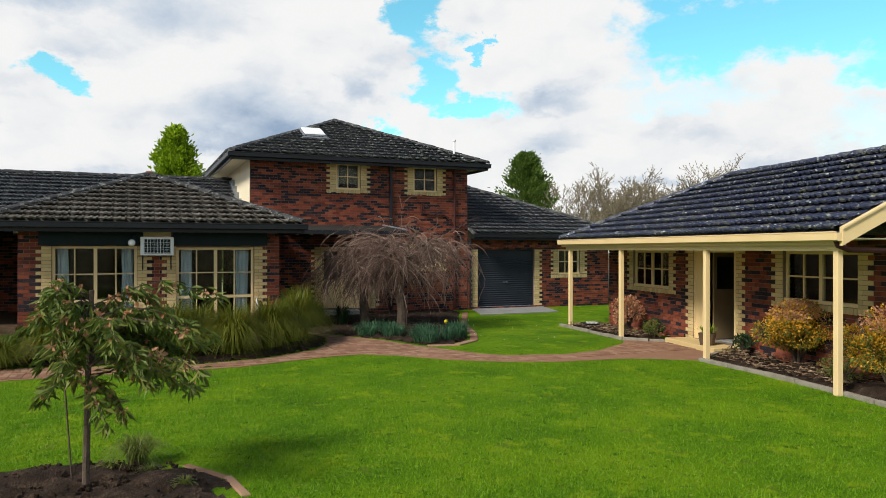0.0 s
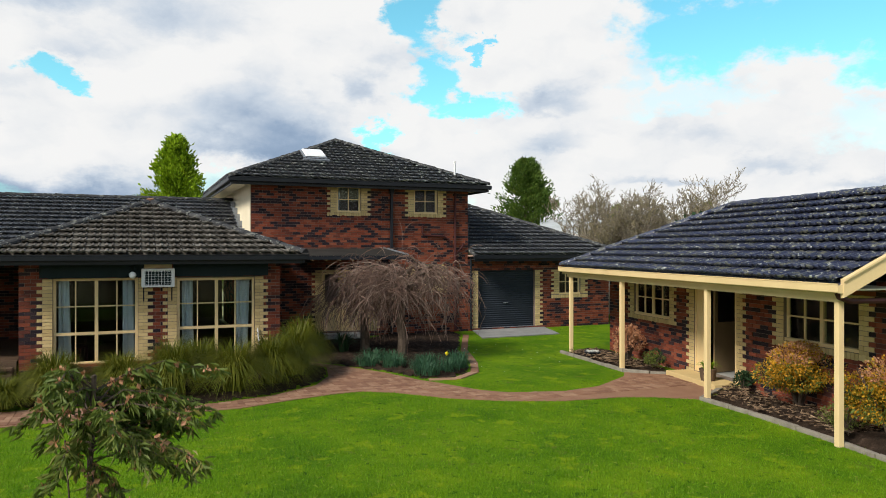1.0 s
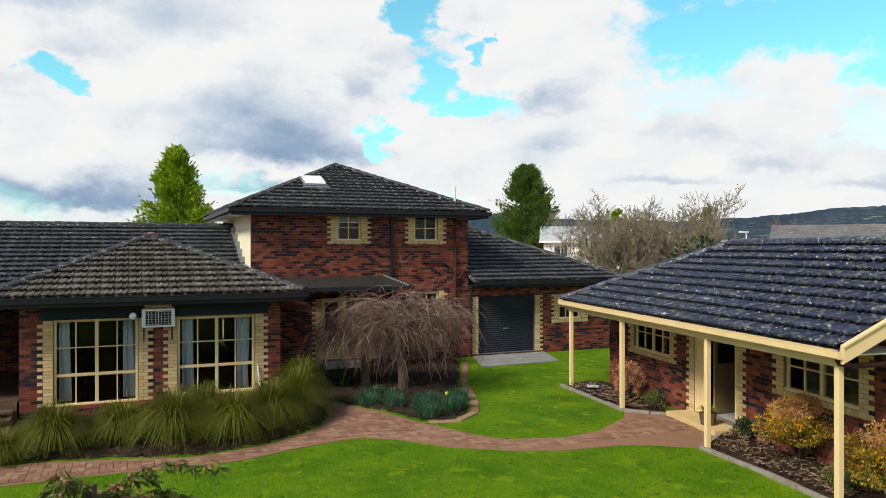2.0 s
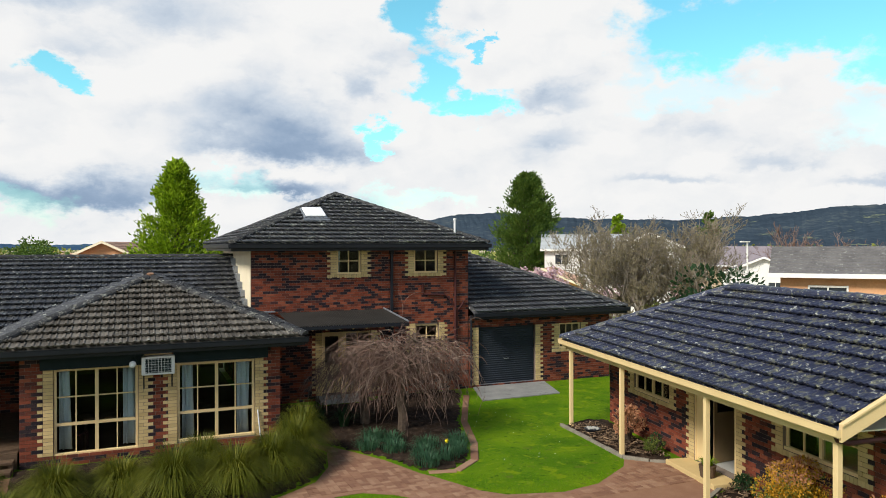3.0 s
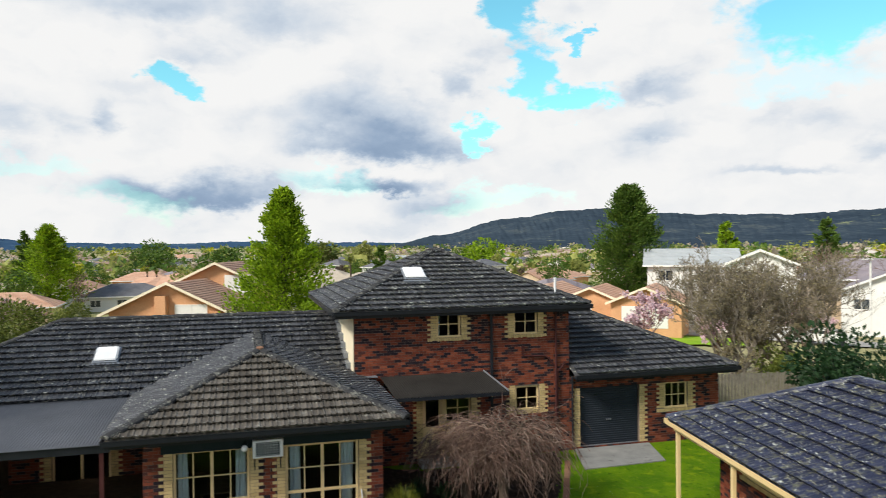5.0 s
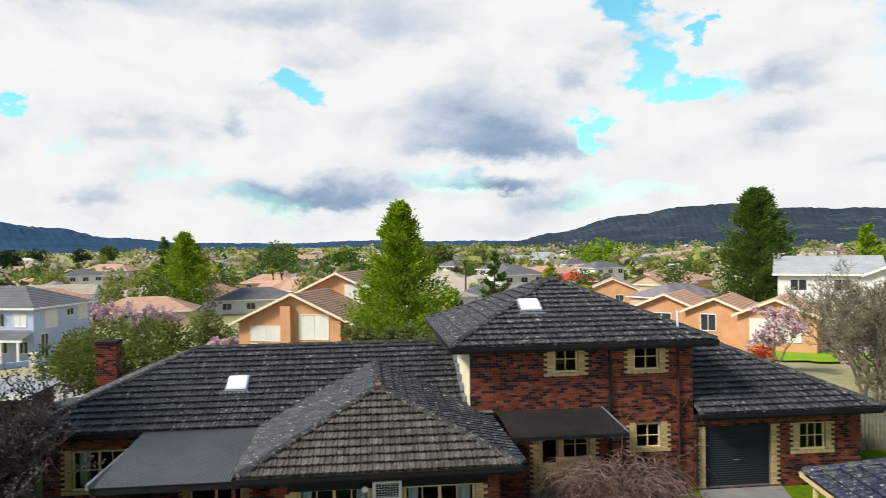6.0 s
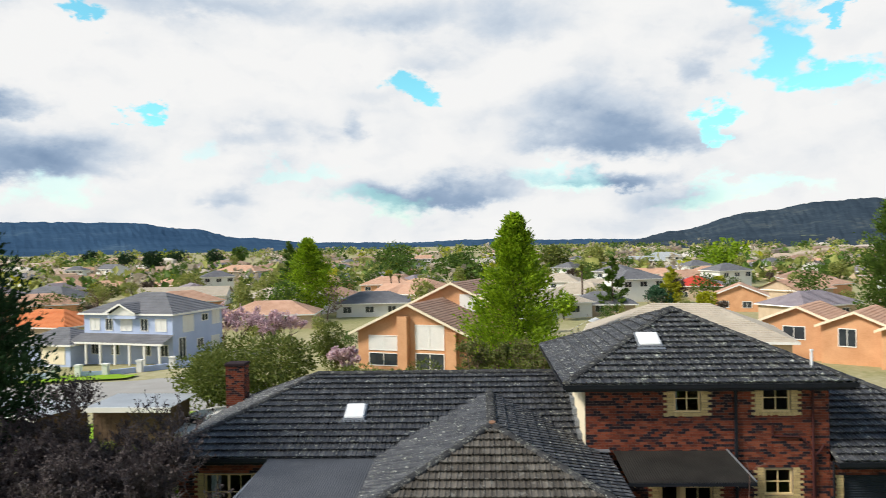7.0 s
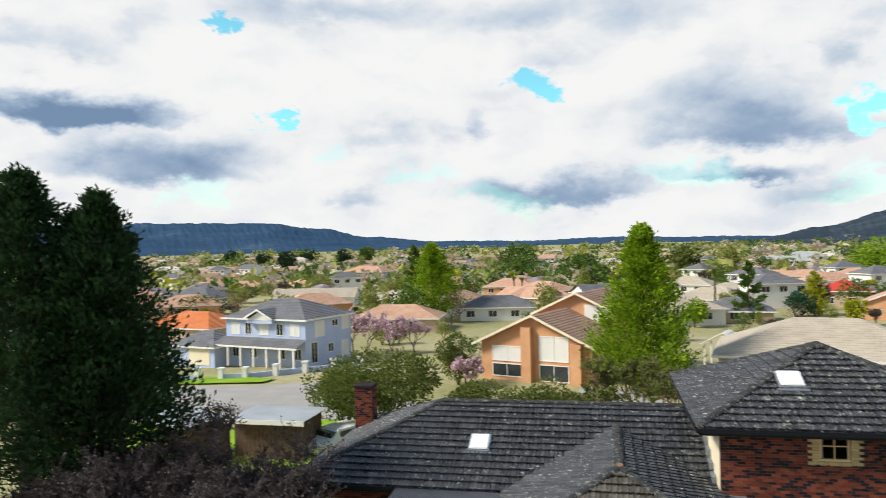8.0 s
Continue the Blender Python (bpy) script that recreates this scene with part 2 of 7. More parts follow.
TWIG = material("bare_twig", [(0.0, (0.075, 0.042, 0.035)), (0.6, (0.18, 0.115, 0.09)), (1.0, (0.36, 0.28, 0.23))], scale=3, island=0.6, rough=0.9, bump=0)
TIMBER = material("brown_timber", two((0.07, 0.045, 0.03), (0.15, 0.10, 0.065)), scale=5, rough=0.7, bump=0.2)


def leaf_mat(name, a, b, c=None, rough=0.55):
    return material(name, [(0.1, a), (0.6, b), (1.0, c or b)], scale=0.7, fine=9.0, island=0.45, rough=rough, bump=0.0, leafy=True, spec=0.25)


LEAF_GUM = leaf_mat("long_olive_leaf", (0.05, 0.085, 0.012), (0.13, 0.17, 0.03), (0.27, 0.20, 0.055))
LEAF_GOLD = leaf_mat("orange_gold_leaf", (0.20, 0.16, 0.012), (0.60, 0.31, 0.02), (0.66, 0.27, 0.06))
LEAF_PINKISH = leaf_mat("russet_leaf_tip", (0.30, 0.13, 0.05), (0.48, 0.24, 0.13), (0.5, 0.30, 0.2))
LEAF_TUSSOCK = leaf_mat("tussock_blade", (0.035, 0.052, 0.004), (0.125, 0.135, 0.010), (0.30, 0.26, 0.04))
LEAF_DAFF = leaf_mat("blue_green_blade", (0.02, 0.06, 0.03), (0.05, 0.12, 0.06))
LEAF_CONIFER = leaf_mat("bright_conifer_spray", (0.022, 0.06, 0.004), (0.26, 0.40, 0.014), (0.56, 0.66, 0.045))
LEAF_DARK = leaf_mat("dark_conifer_spray", (0.010, 0.03, 0.012), (0.025, 0.06, 0.02))
LEAF_BUSH = leaf_mat("olive_bush_leaf", (0.05, 0.075, 0.014), (0.15, 0.18, 0.035), (0.30, 0.30, 0.08))
# brighter leaf colour for far trees, standing in for sunshine on them
LEAF_GARDEN = leaf_mat("sun_brightened_garden_leaf", (0.12, 0.16, 0.03), (0.32, 0.34, 0.09), (0.52, 0.48, 0.18))
LEAF_CYPRESS = leaf_mat("deep_green_cypress_spray", (0.03, 0.07, 0.010), (0.095, 0.165, 0.025), (0.20, 0.26, 0.04))
LEAF_DRY = leaf_mat("dry_brown_leaf", (0.06, 0.045, 0.035), (0.13, 0.10, 0.08))
LEAF_LICHEN = leaf_mat("olive_brown_bud", (0.10, 0.085, 0.05), (0.26, 0.22, 0.11), (0.42, 0.37, 0.22))
TWIG_GREY = material("grey_olive_twig", [(0.0, (0.09, 0.075, 0.06)), (0.6, (0.20, 0.17, 0.135)), (1.0, (0.38, 0.33, 0.28))], scale=3, island=0.6, rough=0.9, bump=0)
TWIG_DARK = material("dark_purplish_twig", [(0.0, (0.04, 0.03, 0.032)), (0.6, (0.095, 0.074, 0.076)), (1.0, (0.18, 0.145, 0.14))], scale=3, island=0.6, rough=0.9, bump=0)
LEAF_GLOOM = leaf_mat("withered_dark_leaf", (0.045, 0.035, 0.034), (0.10, 0.08, 0.078))
LEAF_YELLOW = leaf_mat("lime_yellow_leaf", (0.18, 0.21, 0.01), (0.40, 0.40, 0.02))
LEAF_PINK = leaf_mat("pink_blossom", (0.50, 0.33, 0.38), (0.72, 0.53, 0.58))


def glass_material():
    m = bpy.data.materials.new("window_glass")
    m.use_nodes = True
    N = Nodes(m.node_tree)
    fr = N.n("ShaderNodeFresnel", None, IOR=1.28)
    clear = N.n("ShaderNodeBsdfTransparent", None, Color=(0.86, 0.9, 0.88, 1))
    gloss = N.n("ShaderNodeBsdfGlossy", None, Roughness=0.02)
    mixd = N.n("ShaderNodeMixShader", None, i0=fr, i1=clear, i2=gloss)
    N.n("ShaderNodeOutputMaterial", None, i0=mixd)
    return m


GLASS = glass_material()

# ---- makers ----
OFF = {}


def thing(name, at, label, category, group="", kind="", world_parts=False):
    """An Empty at a thing's base; world_parts: its parts are given in the place's own coordinates."""
    ob = new(name)
    ob.empty_display_size = 0.2
    ob.matrix_basis = at
    if world_parts:
        OFF[ob] = at.inverted()
    return tagged(ob, label, category, group, kind)


def mesh_of(name, bm, mat_, smooth=False):
    me = bpy.data.meshes.new(name)
    bm.to_mesh(me)
    bm.free()
    me.materials.append(mat_)
    if smooth:
        me.shade_smooth()
    return me


def part(name, bm, mat_, parent, label="", kind="", smooth=False):
    me = bm if isinstance(bm, bpy.types.Mesh) else mesh_of(name, bm, mat_, smooth)
    ob = new(name, me)
    if parent:
        ob.parent = parent
        if parent in OFF:
            ob.matrix_parent_inverse = OFF[parent]
    return tagged(ob, label, "", "", kind)


def raw(name, verts, faces, mat_, smooth=False):
    me = bpy.data.meshes.new(name)
    me.from_pydata([tuple(v) for v in verts], [], faces)
    me.materials.append(mat_)
    if smooth:
        me.shade_smooth()
    return me


def box(bm, x0, x1, y0, y1, z0, z1, m=None):
    vs = [bm.verts.new((m @ Vector(c)) if m else c) for c in ((x0, y0, z0), (x1, y0, z0), (x1, y1, z0), (x0, y1, z0), (x0, y0, z1), (x1, y0, z1), (x1, y1, z1), (x0, y1, z1))]
    for f in ((3, 2, 1, 0), (4, 5, 6, 7), (0, 1, 5, 4), (1, 2, 6, 5), (2, 3, 7, 6), (3, 0, 4, 7)):
        bm.faces.new([vs[i] for i in f])


def boxes(*rows, m=None, bevel=0.0):
    bm = bmesh.new()
    for r in rows:
        box(bm, *r, m=m)
    if bevel:
        bmesh.ops.bevel(bm, geom=bm.edges[:], offset=bevel, segments=1, affect="EDGES")
    return bm


def tube(bm, pts, r0, r1=None, sides=6):
    """A tapered tube along points."""
    pts = [Vector(p) for p in pts]
    r1 = r0 if r1 is None else r1
    last = None
    n = len(pts)
    for i, p in enumerate(pts):
        d = (pts[min(i + 1, n - 1)] - pts[max(i - 1, 0)]).normalized()
        a = d.orthogonal().normalized() if last is None else (last[1] - d * last[1].dot(d)).normalized()
        b = d.cross(a)
        r = r0 + (r1 - r0) * i / max(1, n - 1)
        ring = [bm.verts.new(p + (a * math.cos(2 * math.pi * k / sides) + b * math.sin(2 * math.pi * k / sides)) * r) for k in range(sides)]
        if last:
            for k in range(sides):
                bm.faces.new((last[0][k], last[0][(k + 1) % sides], ring[(k + 1) % sides], ring[k]))
        last = (ring, a)
        if i in (0, n - 1):
            bm.faces.new(ring)


def piped(pts, r, sides=8):
    bm = bmesh.new()
    tube(bm, pts, r, r, sides)
    return bm


BRICK_MESH = {}


def unit_brick(mat_):
    """One brick, 1 x 1 x 1 along, in and up, its face towards -y, with a small chamfer."""
    if mat_ not in BRICK_MESH:
        bm = boxes((0, 1, 0, 1, 0, 1))
        bmesh.ops.bevel(bm, geom=[e for e in bm.edges if all(v.co.y < 0.5 for v in e.verts)], offset=0.03, segments=1, affect="EDGES")
        BRICK_MESH[mat_] = mesh_of("brick", bm, mat_)
    return BRICK_MESH[mat_]


COURSE, PITCH = 0.086, 0.25


def wall(parent, m, length, height, openings=(), quoins=(), z0=0.0, thick=0.25, single=None, name="wall", ends=(0, 0), sills=True, kind=""):
    """A brick wall in the frame m (x along, y into the wall, z up). openings: (x0, x1, z0, z1); quoins: (x, side) upright edges in cream bricks from
    the ground up; single: (x0, x1) the stretch whose bricks are parts of their own. Openings are edged in toothed cream bricks."""
    xs = sorted({0, length, *[o[0] for o in openings], *[o[1] for o in openings]})
    zs = sorted({z0, height, *[o[2] for o in openings], *[o[3] for o in openings]})
    bm = bmesh.new()
    at, solid = {}, set()

    def corner(i, j, y):
        if (i, j, y) not in at:
            at[i, j, y] = bm.verts.new(m @ Vector((xs[i], y, zs[j])))
        return at[i, j, y]

    for i in range(len(xs) - 1):
        for j in range(len(zs) - 1):
            xm, zm = (xs[i] + xs[i + 1]) / 2, (zs[j] + zs[j + 1]) / 2
            if not any(o[0] < xm < o[1] and o[2] < zm < o[3] for o in openings):
                solid.add((i, j))
    f, k = 0.012, thick
    for i, j in solid:
        bm.faces.new([corner(*c, f) for c in ((i, j), (i + 1, j), (i + 1, j + 1), (i, j + 1))])
        bm.faces.new([corner(*c, k) for c in ((i, j + 1), (i + 1, j + 1), (i + 1, j), (i, j))])
        for nb, p, q in (((i - 1, j), (i, j + 1), (i, j)), ((i + 1, j), (i + 1, j), (i + 1, j + 1)), ((i, j - 1), (i, j), (i + 1, j)), ((i, j + 1), (i + 1, j + 1), (i, j + 1))):
            if nb not in solid:
                bm.faces.new((corner(*p, f), corner(*p, k), corner(*q, k), corner(*q, f)))
    body_ = part(name, bm, MORTAR, parent, kind=kind)
    red, cream = [], []
    row = 0
    z = z0
    while z < height - 0.02:
        zb = min(z + COURSE - 0.010, height)
        zm = (z + zb) / 2
        # cream teeth beside the openings, and cut-outs, in this course
        cuts, teeth = [], []
        reach = 0.34 if row % 2 else 0.22
        for (a, b, c, d) in openings:
            if c < zm < d:
                cuts.append((a, b))
                teeth += [(a - reach, a), (b, b + reach)]
            elif sills and c > 0.4 and c - 0.13 < zm < c:
                cuts.append((a - 0.34, b + 0.34))
        for (x, side) in quoins:
            teeth.append((x, x + reach) if side > 0 else (x - reach, x))
        teeth = [(max(0, a), min(length, b)) for a, b in teeth]
        for a, b in teeth:
            if not any(ca < (a + b) / 2 < cb for ca, cb in cuts):
                mid = a + 0.115 if abs(b - a) > 0.3 else None
                for p, q in ([(a, b)] if mid is None else [(a, mid), (mid, b)]):
                    cream.append((p + 0.004, q - 0.004, z, zb))
        blocks = sorted(cuts + teeth)
        x = -(PITCH / 2 if row % 2 else 0.0) - random.random() * 0.004
        while x < length:
            segs = [(max(x, 0), min(x + PITCH - 0.010, length))]
            for a, b in blocks:
                nxt = []
                for p, q in segs:
                    if b <= p or a >= q:
                        nxt.append((p, q))
                    else:
                        if a - p > 0.03:
                            nxt.append((p, a - 0.006))
                        if q - b > 0.03:
                            nxt.append((b + 0.006, q))
                segs = nxt
            red += [(p, q, z, zb) for p, q in segs if q - p > 0.025]
            x += PITCH
        z += COURSE
        row += 1
    if sills:
        for (a, b, c, d) in openings:
            if c > 0.4:
                n = max(1, round((b - a + 0.68) / 0.086))
                w = (b - a + 0.68) / n
                cream += [(a - 0.34 + i * w + 0.004, a - 0.34 + (i + 1) * w - 0.006, c - 0.12, c - 0.004) for i in range(n)]
    for rows, mat_, nm in ((red, BRICK, "brick"), (cream, CREAM_BRICK, "cream_brick")):
        vs, fs, made = [], [], 0
        for p, q, za, zb in rows:
            jut = random.uniform(-0.002, 0.003)
            if single and single[0] <= p and q <= single[1] and made < 150:
                ob = new(nm, unit_brick(mat_))
                ob.parent = body_
                ob.matrix_basis = m @ Matrix.Translation((p, jut, za)) @ Matrix.Diagonal((q - p, 0.03, zb - za, 1))
                made += 1
                continue
            k = len(vs)
            for y in (jut, 0.02):
                vs += [m @ Vector(c) for c in ((p, y, za), (q, y, za), (q, y, zb), (p, y, zb))]
            fs += [(k, k + 1, k + 2, k + 3), (k, k + 4, k + 5, k + 1), (k + 1, k + 5, k + 6, k + 2), (k + 2, k + 6, k + 7, k + 3), (k + 3, k + 7, k + 4, k)]
        if vs:
            part(nm + "work", raw(nm + "work", vs, fs, mat_), mat_, body_, kind="stuff")
    return body_


TILE_W, TILE_L = 0.31, 0.36


def tile_shape():
    """The section of an interlocking tile: (across, up), across from 0 to 1."""
    return [(0.0, 0.034), (0.10, 0.038), (0.20, 0.012), (0.50, 0.007), (0.58, 0.030), (0.70, 0.030), (0.80, 0.010), (1.0, 0.007)]


def tile_geo(w, l):
    vs, fs = [], []
    prof = tile_shape()
    n = len(prof)
    for y, lift in ((-0.062, 0.104), (l, 0.004)):
        vs += [(a * w, y, h + lift) for a, h in prof]
    vs += [(a * w, -0.058, h + 0.066) for a, h in prof]
    for i in range(n - 1):
        fs.append((i, i + 1, n + i + 1, n + i))
        fs.append((2 * n + i, 2 * n + i + 1, i + 1, i))
    return vs, fs


def roof_face(parent, m, length, run, pitch, kl=1.0, kr=1.0, mat_=None, single=0, deck=True, cols=None):
    """A tiled slope in the frame m at the eave (x along it, y inward, z up). kl, kr: by how much the ends draw in for each metre of run
    (1 hip, 0 gable, -1 valley). single: how many tiles are parts of their own, counted from the eave."""
    tan = pitch
    cosp = 1 / math.sqrt(1 + tan * tan)
    slope = Matrix(((1, 0, 0, 0), (0, cosp, -tan * cosp, 0), (0, tan * cosp, cosp, 0), (0, 0, 0, 1)))
    bm = bmesh.new()
    ring = [(0, 0), (length, 0), (length - kr * run, run), (kl * run, run)]
    if abs(ring[2][0] - ring[3][0]) < 0.02:
        ring = ring[:3]
    lo = [bm.verts.new(m @ Vector((x, y, y * tan - 0.10))) for x, y in ring]
    hi = [bm.verts.new(m @ Vector((x, y, y * tan - 0.005))) for x, y in ring]
    bm.faces.new(hi), bm.faces.new(lo[::-1])
    for i in range(len(ring)):
        j = (i + 1) % len(ring)
        bm.faces.new((lo[i], lo[j], hi[j], hi[i]))
    roof = part("roof", bm, mat_, parent)
    full = run / cosp
    vs, fs = [], []
    proto = None
    y, made, row = 0.0, 0, 0
    while y < full - 0.05:
        l = min(TILE_L, full - y)
        d = (y + l / 2) * cosp
        a, b = kl * d, length - kr * d
        x = math.floor(a / TILE_W) * TILE_W
        while x < b:
            p, q = max(x, a), min(x + TILE_W, b)
            if q - p > 0.05:
                mm = m @ slope @ Matrix.Translation((p, y + random.uniform(-0.006, 0.006), random.uniform(-0.003, 0.004)))
                if made < single and q - p > TILE_W - 0.01 and l > TILE_L - 0.01:
                    if proto is None:
                        proto = raw("roof_tile", *tile_geo(TILE_W, TILE_L), mat_)
                    ob = new("roof_tile", proto)
                    ob.parent, ob.matrix_basis = roof, mm
                    made += 1
                else:
                    v, f = tile_geo(q - p, l)
                    k = len(vs)
                    vs += [mm @ Vector(c) for c in v]
                    fs += [tuple(i + k for i in g) for g in f]
            x += TILE_W
        y += TILE_L
        row += 1
    if vs:
        part("roof_tiling", raw("roof_tiling", vs, fs, mat_), mat_, roof, kind="stuff")
    return roof


CAP_MESH = {}


def ridge(parent, a, b, mat_, r=0.13):
    """Half-round capping tiles from a to b, each overlapping the one before."""
    a, b = Vector(a), Vector(b)
    d = b - a
    n = max(1, round(d.length / 0.38))
    e = d.normalized()
    side = e.cross(Vector((0, 0, 1))).normalized()
    upv = side.cross(e)
    if mat_ not in CAP_MESH:
        bm = bmesh.new()
        rings = [[bm.verts.new((math.cos(t) * rr * 1.15, y, math.sin(t) * rr * 0.75 - 0.02)) for t in [math.pi * k / 6 for k in range(7)]] for y, rr in ((0.0, r * 1.08), (1.0, r * 0.92))]
        for k in range(6):
            bm.faces.new((rings[0][k], rings[0][k + 1], rings[1][k + 1], rings[1][k]))
        bm.faces.new(rings[0])
        CAP_MESH[mat_] = mesh_of("ridge_cap", bm, mat_)
    turn_ = Matrix((side, e, upv)).transposed().to_4x4()
    for i in range(n):
        ob = part("ridge_cap", CAP_MESH[mat_], mat_, parent)
        ob.matrix_basis = Matrix.Translation(a + d * (i / n) + upv * random.uniform(-0.008, 0.008)) @ turn_ @ Matrix.Diagonal((1, d.length / n + 0.05, 1, 1))


def gutter(parent, m, length, mat_, fascia=0.19, name="gutter"):
    """A fascia board with a half-ogee gutter along an eave, in the frame of its roof face."""
    bm = boxes((0.0, length, 0.03, 0.055, -fascia - 0.05, -0.02), m=m)
    prof = [(0.028, -0.02), (0.028, -0.15), (-0.07, -0.15), (-0.088, -0.135), (-0.095, -0.03), (-0.102, -0.02), (-0.102, -0.004), (-0.088, -0.004), (-0.085, -0.03)]
    r = [[bm.verts.new(m @ Vector((x, y, z))) for y, z in prof] for x in (-0.05, length + 0.05)]
    for k in range(len(prof) - 1):
        bm.faces.new((r[0][k], r[0][k + 1], r[1][k + 1], r[1][k]))
    for q in r:
        bm.faces.new(q[:5])
    return part(name, bm, mat_, parent)


def window(parent, m, x0, x1, z0, z1, cols=2, rows=2, sashes=1, low=0.0, fw=0.07, mat_=None, name="window", inset=0.07):
    """A timber window in the wall's frame m: outer frame, sash bars and panes. sashes: side by side; low: height of a lower row of panes under a transom."""
    mat_ = mat_ or CREAM
    g = 0.004
    y0, y1 = inset, inset + 0.07
    fr = part(name, boxes((x0 + g, x1 - g, y0, y1, z1 - fw, z1 - g), (x0 + g, x1 - g, y0 - 0.05, y1, z0 + g, z0 + fw), (x0 + g, x0 + fw, y0, y1, z0 + fw, z1 - fw), (x1 - fw, x1 - g, y0, y1, z0 + fw, z1 - fw), m=m, bevel=0.006), mat_, parent)
    w = (x1 - x0) / sashes
    bands = [(z0 + fw, z1 - fw, rows)] if not low else [(z0 + fw, z0 + low, 1), (z0 + low + 0.07, z1 - fw, rows)]
    if low:
        part("transom", boxes((x0 + fw, x1 - fw, y0, y1, z0 + low, z0 + low + 0.07), m=m), mat_, fr)
    for s in range(sashes):
        a = x0 + s * w + (fw if s == 0 else 0.04)
        b = x0 + (s + 1) * w - (fw if s == sashes - 1 else 0.04)
        if s:
            part("mullion", boxes((a - 0.08, a, y0 - 0.004, y1 + 0.004, z0 + fw, z1 - fw), m=m), mat_, fr)
        for za, zb, rr in bands:
            for c in range(1, cols):
                xc = a + (b - a) * c / cols
                part("glazing_bar", boxes((xc - 0.014, xc + 0.014, y0 + 0.01, y1 - 0.01, za, zb), m=m), mat_, fr)
            for r in range(1, rr):
                zc = za + (zb - za) * r / rr
                part("glazing_bar", boxes((a, b, y0 + 0.012, y1 - 0.012, zc - 0.014, zc + 0.014), m=m), mat_, fr)
            pane = part("pane", boxes((a, b, y0 + 0.03, y0 + 0.036, za, zb), m=m), GLASS, fr)
            pane.visible_shadow = False
    return fr


def curtain(m, x0, x1, z0, z1, y=0.3, label="white gathered curtain beside the window"):
    bm = bmesh.new()
    n = max(8, int((x1 - x0) / 0.02))
    cols = []
    for i in range(n + 1):
        x = x0 + (x1 - x0) * i / n
        yy = y + 0.03 * math.sin(i * 1.15) + 0.01 * math.sin(i * 0.43)
        cols.append([bm.verts.new(m @ Vector((x + k * 0.02 * math.sin(i * 0.7), yy + 0.012 * k * math.sin(i), z1 + (z0 - z1) * k / 3))) for k in range(4)])
    for p, q in zip(cols, cols[1:]):
        for k in range(3):
            bm.faces.new((p[k], q[k], q[k + 1], p[k + 1]))
    ob = new("curtain", mesh_of("curtain", bm, CURTAIN, True))
    sol = ob.modifiers.new("thickness", "SOLIDIFY")
    sol.thickness = 0.004
    return tagged(ob, label, "curtain", "curtains in the windows")

# ---- ground ----


def smooth(a, b, x):
    t = min(1, max(0, (x - a) / (b - a)))
    return t * t * (3 - 2 * t)


def gz(x, y):
    """The height of the open ground: level round the house, falling away towards the valley behind it."""
    r = math.hypot(x - 5, y - 14)
    return -0.06 - 2.0 * smooth(24, 55, r) - 1.8 * smooth(55, 95, r) - 3.0 * smooth(95, 420, r)


bm = bmesh.new()
rings, seg = [], 96
radii = [0.01, 6, 12, 18, 24, 30, 36, 42, 48, 55, 62, 70, 80, 90, 105, 125, 150, 190, 250, 340, 480, 800, 1500, 3000, 4900]
for r in radii:
    rings.append([bm.verts.new((5 + r * math.cos(2 * math.pi * k / seg), 14 + r * math.sin(2 * math.pi * k / seg), gz(5 + r * math.cos(2 * math.pi * k / seg), 14 + r * math.sin(2 * math.pi * k / seg)))) for k in range(seg)])
for p, q in zip(rings, rings[1:]):
    for k in range(seg):
        bm.faces.new((p[k], p[(k + 1) % seg], q[(k + 1) % seg], q[k]))
tagged(part("ground", bm, FIELD, None, smooth=True), "gently falling ground with dry grass and scrub", "ground", kind="structure")


def sheet(name, outline, z, mat_, label, category, thick=0.05, kind="structure"):
    """A flat slab with the given outline, its top at z."""
    bm_ = bmesh.new()
    f = bm_.faces.new([bm_.verts.new((x, y, z)) for x, y in outline])
    if f.normal.z < 0:
        f.normal_flip()
    r = bmesh.ops.extrude_face_region(bm_, geom=[f])
    for v in r["geom"]:
        if isinstance(v, bmesh.types.BMVert):
            v.co.z -= thick
    bmesh.ops.recalc_face_normals(bm_, faces=bm_.faces[:])
    bmesh.ops.triangulate(bm_, faces=bm_.faces[:])
    return tagged(part(name, bm_, mat_, None), label, category, kind=kind)


sheet("lawn", [(-16, -6), (22, -6), (22, 30), (-16, 30)], 0.0, LAWN, "thick mown green lawn with paler patches", "lawn", 0.04)

# ---- main house ----
HOUSE = thing("main_house", pose(3.6, 22, 0), "two-storey mixed red brick house with cream quoins, dark tiled roofs", "house", world_parts=True)
EAVE, TAN, WING = 2.90, 0.43, 0.395

FRONT = pose(-2.49, 19.75, 0)
W1, W2 = (0.71, 2.60, 0.22, 2.33), (3.51, 5.45, 0.28, 2.30)
wall(HOUSE, FRONT, 6.11, 2.72, [W1, W2], sills=False, single=(0.0, 6.11))
for o, k in ((W1, 0), (W2, 1)):
    window(HOUSE, FRONT, *o, cols=2, rows=2, sashes=2, low=0.72 if k == 0 else 0.70)
# other walls of the front wing
wall(HOUSE, pose(3.61, 20.01, 0, 0, 0, 90), 4.58, 2.72)
wall(HOUSE, pose(-2.48, 25.1, 0, 0, 0, -90), 5.09, 2.72, [(1.2, 2.9, 0.9, 2.2)])
window(HOUSE, pose(-2.49, 25.1, 0, 0, 0, -90), 1.2, 2.9, 0.9, 2.2, cols=2, rows=2, sashes=2)
